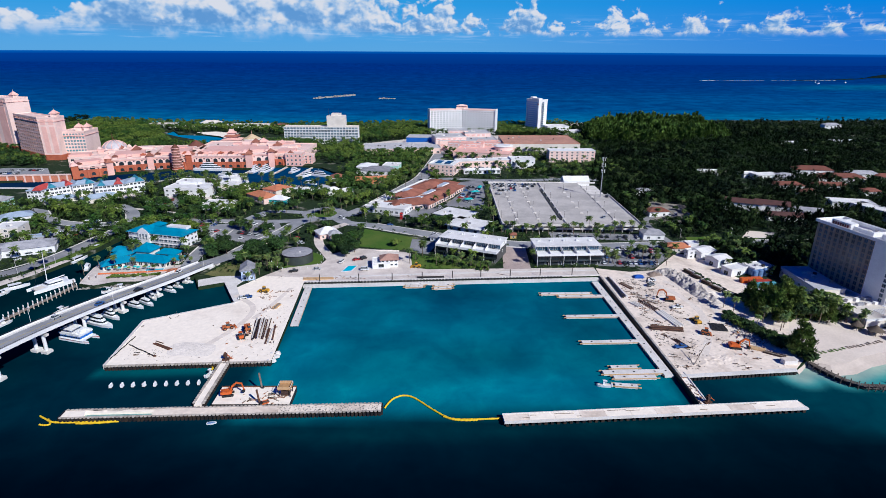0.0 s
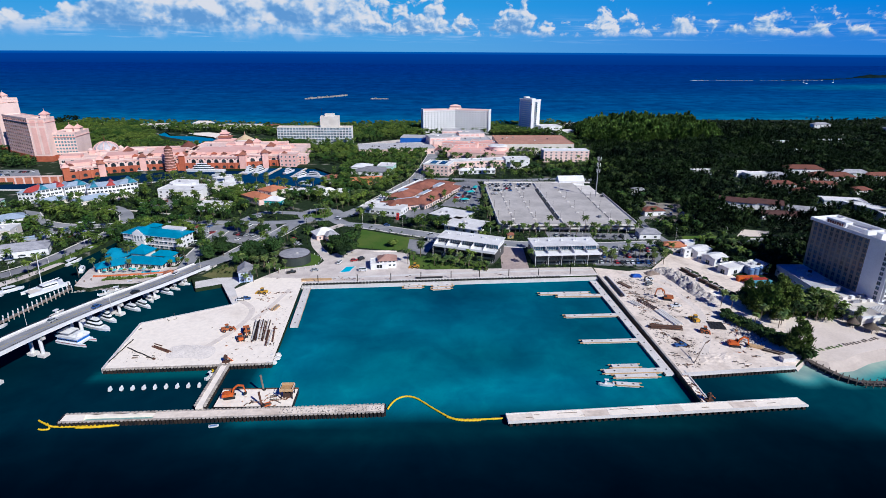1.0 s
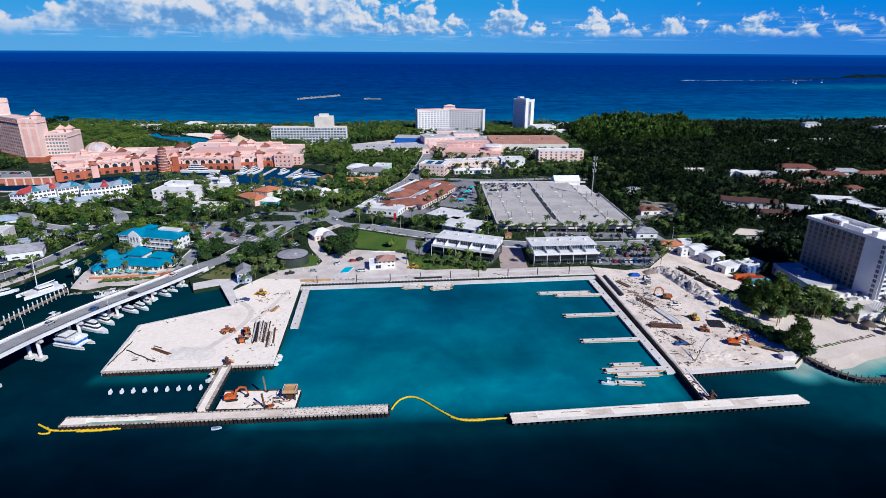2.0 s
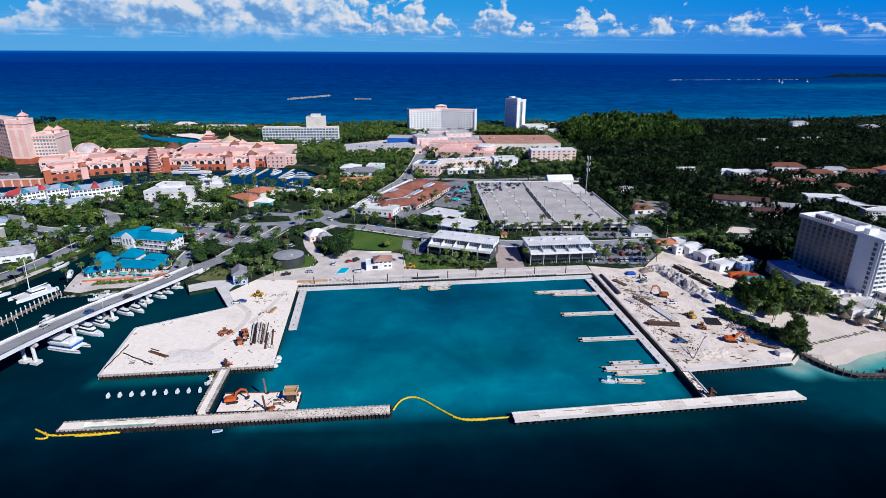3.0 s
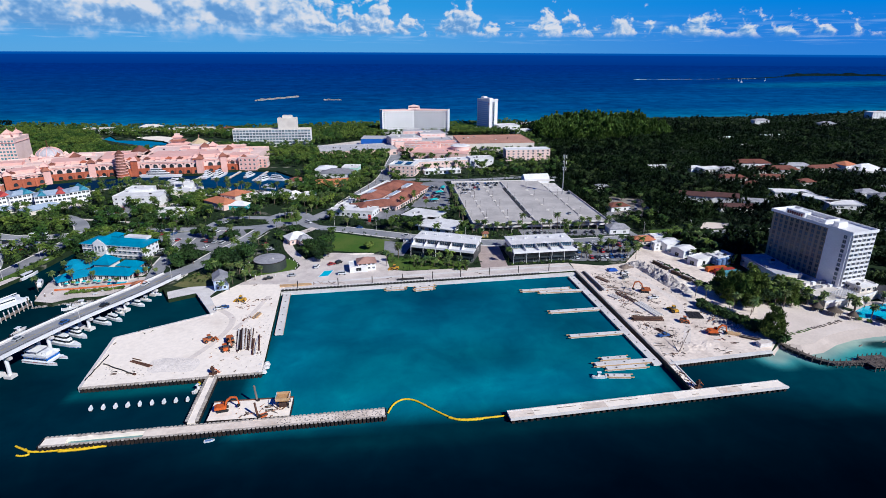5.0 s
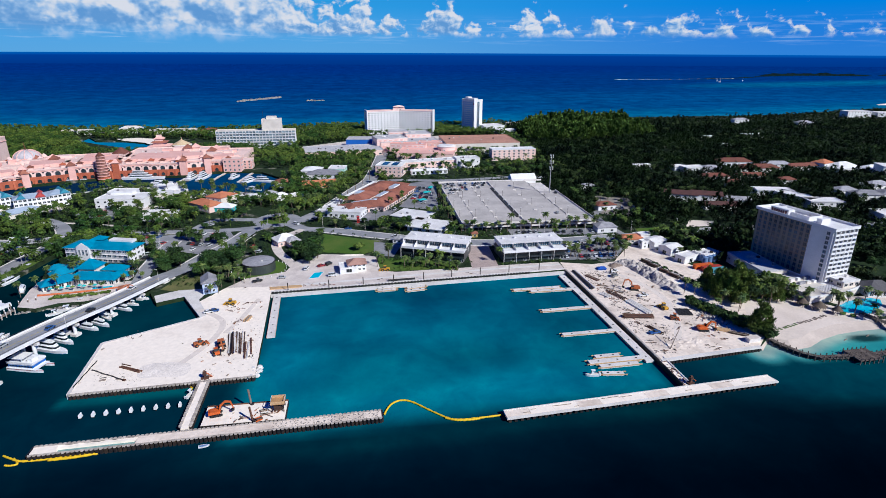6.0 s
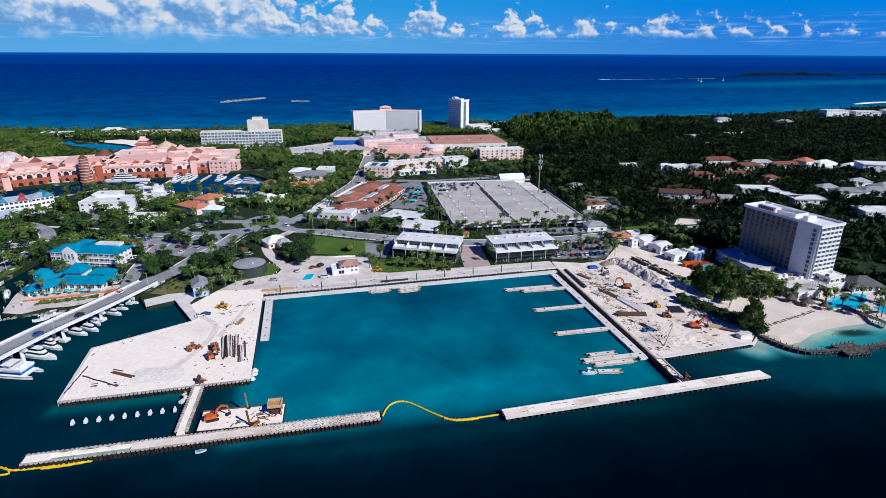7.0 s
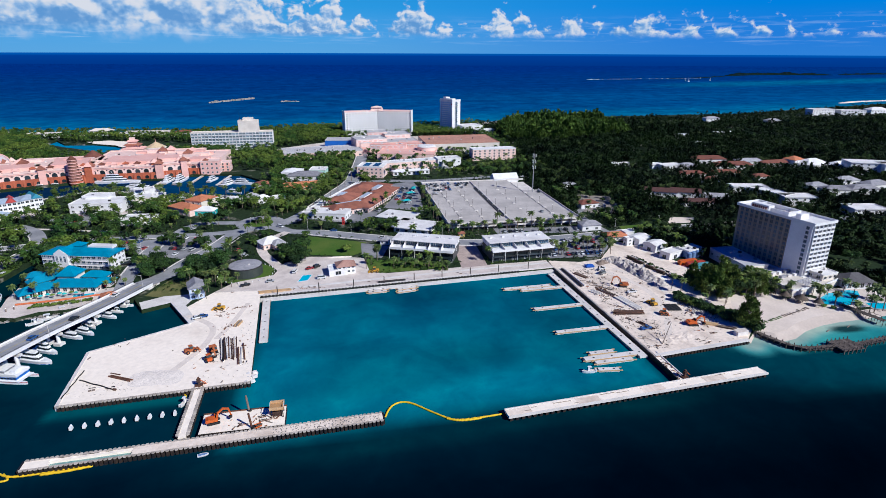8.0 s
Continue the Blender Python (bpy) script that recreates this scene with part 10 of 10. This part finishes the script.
for i in range(20):                                        # avenue palms
    u = i / 19
    for off in ((-9, 8) if i % 2 else (-9,)):
        plant("palm", -86 + 58 * u + off, 418 + 190 * u ** 1.15 - off * 0.3, random.uniform(0.85, 1.1))
for i in range(14):                                        # palms on the traffic circle
    a = i * 2.4
    plant("palm" if i % 3 else "shrub", -105.5 + (2 + i * 0.4) * math.cos(a), 409 + (2 + i * 0.45) * math.sin(a), random.uniform(0.7, 0.95))
for i in range(22):                                        # palms along the lagoon quay
    u = i / 21
    plant("palm", -300 + 170 * u + random.uniform(-3, 3), (496 + 24 * u / 0.15 if u < 0.15 else 514 - 22 * min(1, (u - 0.15) / 0.5)) + random.uniform(-10, 0), random.uniform(0.75, 1.05))
for i in range(14):                                        # palms round the lagoon and beaches
    plant("palm", -290 + 120 * random.random(), 498 + 20 * random.random(), random.uniform(0.9, 1.2))


def scatter(n, region, mixes, lo, hi, tries=30):
    x0, x1 = min(p[0] for p in region), max(p[0] for p in region)
    y0, y1 = min(p[1] for p in region), max(p[1] for p in region)
    for _ in range(n):
        for _ in range(tries):
            x, y = random.uniform(x0, x1), random.uniform(y0, y1)
            if inside(x, y, region) and free(x, y):
                plant(random.choice(mixes), x, y, random.uniform(lo, hi))
                break


T, PM, SH = "tree", "palm", "shrub"
for i in range(26):                                        # trees and palms on islands of the street lots
    u = i / 25
    plant(("tree", "palm", "palm", "shrub")[i % 4], (-161 + 30 * u, -196 + 60 * u)[i % 2] + random.uniform(-2, 2), (370 - 12 * u, 398 + 10 * u)[i % 2] + random.uniform(-2, 2), random.uniform(0.6, 0.95))
scatter(34, [(-165, 296), (-60, 296), (-60, 420), (-165, 420)], (T, T, PM, SH), 0.65, 1.1)
scatter(20, [(-240, 345), (-165, 345), (-165, 440), (-240, 440)], (T, T, PM), 0.7, 1.15)
scatter(12, [(-330, 255), (-236, 262), (-236, 430), (-330, 430)], (T, PM, PM, SH), 0.7, 1.1)
scatter(20, [(-240, 420), (-90, 410), (-70, 500), (-240, 500)], (T, PM, PM), 0.75, 1.15)
scatter(20, [(-66, 385), (30, 345), (30, 430), (-30, 430)], (T, T, PM, SH), 0.6, 1.0)
scatter(20, [(-30, 536), (150, 536), (150, 620), (-30, 620)], (T, PM, PM), 0.8, 1.2)
scatter(26, [(125, 298), (175, 300), (175, 345), (118, 345)], (T, T, PM), 0.6, 0.95)
scatter(12, [(205, 215), (270, 215), (270, 300), (225, 300)], (T, T, PM), 0.8, 1.2)


TALLPALM = [frond_crown(n, 3.6, 0.0, 0.45) / 3.6 for n in (12, 13, 11)]


# woods and far greenery, one mesh of many leafy crowns
def woods(name, label, region, step, rlo, rhi, keep=1.0, tufts=54, tall=1.0, palms=0.0, mat=None, leaf=0.40, plumes=0.0, coast=9999):
    proto = [leaf_cloud(lobes_for(1.0, 0.15, 1.9 * tall, 4), tufts // 5, leaf) for _ in range(5)]
    pines = [plume(int(tufts * 1.3), 1.8 * tall) for _ in range(4)]
    palm_out = []
    x0, x1 = min(p[0] for p in region), max(p[0] for p in region)
    y0, y1 = min(p[1] for p in region), max(p[1] for p in region)
    out = []
    y = y0
    while y < y1:
        x = x0
        while x < x1:
            px, py = x + random.uniform(-0.5, 0.5) * step, y + random.uniform(-0.5, 0.5) * step
            gap = noise.noise(Vector((px * 0.013, py * 0.013, 4.0)))
            if random.random() < keep and gap > -0.6 and inside(px, py, region) and free(px, py):
                s = random.uniform(rlo, rhi) * (1 + 0.35 * gap) * (1.2 if random.random() < 0.12 else 1.0)
                if py > coast:
                    s *= 0.62
                a = random.uniform(0, 6.283)
                c, sn = math.cos(a), math.sin(a)
                k = random.random()
                if k < palms:
                    h, r = random.uniform(5.5, 9.5), random.uniform(3.0, 4.2)
                    q = TALLPALM[random.randrange(3)] * np.array([r, r, r]) + np.array([0, 0, h])
                    q = np.concatenate([q, [[[0.16, 0, 0], [-0.16, 0, 0], [0, 0, h]], [[0, 0.16, 0], [0, -0.16, 0], [0, 0, h]]]])
                    palm_out.append(np.stack([q[..., 0] * c - q[..., 1] * sn + px, q[..., 0] * sn + q[..., 1] * c + py, q[..., 2] + GROUND], axis=-1))
                    k, s = 1.0, s * 0.6
                p = pines[random.randrange(4)] if k < palms + plumes else proto[random.randrange(5)]
                q = p * s
                q = np.stack([q[..., 0] * c - q[..., 1] * sn + px, q[..., 0] * sn + q[..., 1] * c + py, q[..., 2] * random.uniform(0.85, 1.12) + GROUND], axis=-1)
                out.append(q)
            x += step
        y += step * 0.9
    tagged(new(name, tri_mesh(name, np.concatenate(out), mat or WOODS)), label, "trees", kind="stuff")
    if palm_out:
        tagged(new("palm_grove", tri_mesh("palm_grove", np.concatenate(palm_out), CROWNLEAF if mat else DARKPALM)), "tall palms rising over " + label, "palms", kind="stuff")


woods("undergrowth", "low scrub and garden planting between the houses", [(-330, 250), (-160, 285), (-100, 290), (-30, 296), (80, 300), (180, 300), (180, 420), (40, 600), (-330, 520)], 3.0, 0.45, 1.4, 0.72, 26, 0.9, 0.06, GARDEN, 0.34)
for i in range(16):                                        # brush along the stored scrap
    plant("shrub", 127.5 + 12 * i / 15 + random.uniform(0.5, 2.5), 297 - 39 * i / 15 + random.uniform(-1, 2), random.uniform(0.6, 1.1), 0)
BAY_FRONT = [(-470, 870), (-400, 755), (-365, 712), (-300, 712), (-305, 775), (-380, 812), (-430, 850)]
COVERS.append(BAY_FRONT)
GROVE_PLAN = [(178, 770), (250, 745), (385, 800), (400, 960), (240, 955), (190, 860)]
woods("pine_grove", "tall feathery pine grove behind the halls", GROVE_PLAN, 5.6, 4.4, 6.4, 0.95, 120, 1.55, 0.0, GROVE, 0.22, 0.92)
COVERS.append(GROVE_PLAN)
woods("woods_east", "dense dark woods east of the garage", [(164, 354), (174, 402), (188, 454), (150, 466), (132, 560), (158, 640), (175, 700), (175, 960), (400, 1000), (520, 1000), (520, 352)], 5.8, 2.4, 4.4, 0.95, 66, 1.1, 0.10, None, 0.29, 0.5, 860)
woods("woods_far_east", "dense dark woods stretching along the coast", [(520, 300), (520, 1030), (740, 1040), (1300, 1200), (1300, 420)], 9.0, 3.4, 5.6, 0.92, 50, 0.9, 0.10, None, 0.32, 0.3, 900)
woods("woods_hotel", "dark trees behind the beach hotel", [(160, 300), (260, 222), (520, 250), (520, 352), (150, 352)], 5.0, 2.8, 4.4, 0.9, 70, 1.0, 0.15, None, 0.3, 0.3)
woods("palms_north", "palms and trees along the ocean beach", [(-620, 700), (-460, 700), (-340, 840), (-130, 760), (-60, 760), (60, 800), (150, 800), (150, 930), (-90, 940), (-283, 908), (-440, 925), (-620, 960)], 5.6, 1.8, 3.2, 0.92, 60, 1.2, 0.7, GARDEN, 0.3)
woods("trees_bay", "palms and thickets round the resort bay", [(-600, 660), (-440, 660), (-400, 655), (-330, 668), (-240, 690), (-190, 700), (-190, 745), (-300, 745), (-330, 738), (-460, 880), (-600, 900)], 5.2, 2.0, 3.4, 0.92, 80, 1.1, 0.6, GARDEN, 0.28)
woods("trees_resort", "trees between the resort buildings", [(-640, 578), (-440, 570), (-456, 600), (-545, 650), (-640, 690)], 6.0, 2.6, 4.0, 0.9, 90, 1.1, 0.35, LEAF, 0.28)
woods("trees_avenue", "trees and palms either side of the avenue", [(-250, 440), (-20, 430), (-20, 690), (-150, 690), (-120, 610), (-112, 520), (-125, 480), (-250, 470)], 5.0, 1.8, 3.3, 0.85, 110, 1.0, 0.62, GARDEN, 0.26)
woods("trees_village", "trees and palms round the village houses", [(-520, 250), (-240, 330), (-170, 345), (-170, 440), (-230, 470), (-270, 470), (-360, 430), (-460, 450), (-520, 450)], 5.2, 1.8, 3.3, 0.85, 110, 1.0, 0.5, GARDEN, 0.26)
woods("trees_hotels", "trees round the hotels and halls", [(-150, 690), (-130, 760), (-60, 770), (-130, 940), (-60, 945), (60, 940), (180, 980), (170, 800), (160, 640), (40, 620), (-20, 640)], 6.0, 2.0, 3.4, 0.85, 70, 1.0, 0.6, GARDEN, 0.3)
woods("trees_marina", "trees and palms behind the resort marina", [(-230, 628), (-165, 612), (-120, 600), (-105, 690), (-120, 742), (-240, 735)], 6.0, 1.6, 2.7, 0.85, 80, 1.0, 0.6, GARDEN, 0.28)
woods("trees_pool", "dark trees round the hotel pool terrace", [(214, 272), (228, 244), (242, 214), (270, 214), (300, 300), (220, 300)], 6.0, 2.6, 4.0, 0.95, 110, 1.1, 0.25, None, 0.26)
woods("trees_halls", "trees behind the garage", [(128, 545), (165, 545), (165, 640), (150, 612), (60, 612), (60, 545)], 6.5, 2.2, 3.6, 0.9, 80, 1.0, 0.4, GARDEN, 0.28)
woods("trees_garage", "dark trees along the road beside the garage", [(127, 392), (133, 392), (138, 404), (150, 420), (150, 528), (127, 528)], 4.4, 2.0, 3.2, 0.95, 100, 1.1, 0.1, None, 0.26, 0.3)
woods("trees_lane", "dark trees between the road and the vehicle yard", [(141, 356), (164, 356), (172, 400), (188, 452), (164, 520), (148, 522), (150, 420)], 5.2, 2.2, 3.4, 0.95, 100, 1.1, 0.1, None, 0.26, 0.3)
for i in range(16):                                        # palms about the hotel pool
    a = i * 2.4
    plant("palm" if i % 4 else "shrub", 209 + (17 + i % 3) * math.cos(a), 221 + (9 + i % 4) * math.sin(a), random.uniform(0.75, 1.05))
for i in range(26):                                        # clump between the yard and the beach
    u = random.random()
    plant(("casuarina", "palm", "tree", "palm")[i % 4], 143 + 34 * u + random.uniform(-4, 4), 250 - 9 * u + random.uniform(-8, 9), random.uniform(0.75, 1.15))
woods("beach_planting", "low palms and shrubs between the hotel and the beach", [(150, 243), (160, 237), (176, 238.5), (190, 232), (196, 236), (190, 246), (172, 256), (156, 258)], 2.6, 0.9, 1.9, 0.85, 110, 1.0, 0.3, GARDEN, 0.26)
woods("trees_far_west", "trees on the far western shore", [(-1500, 300), (-640, 300), (-640, 1000), (-1500, 1060)], 11.0, 3.4, 5.2, 0.9, 50)
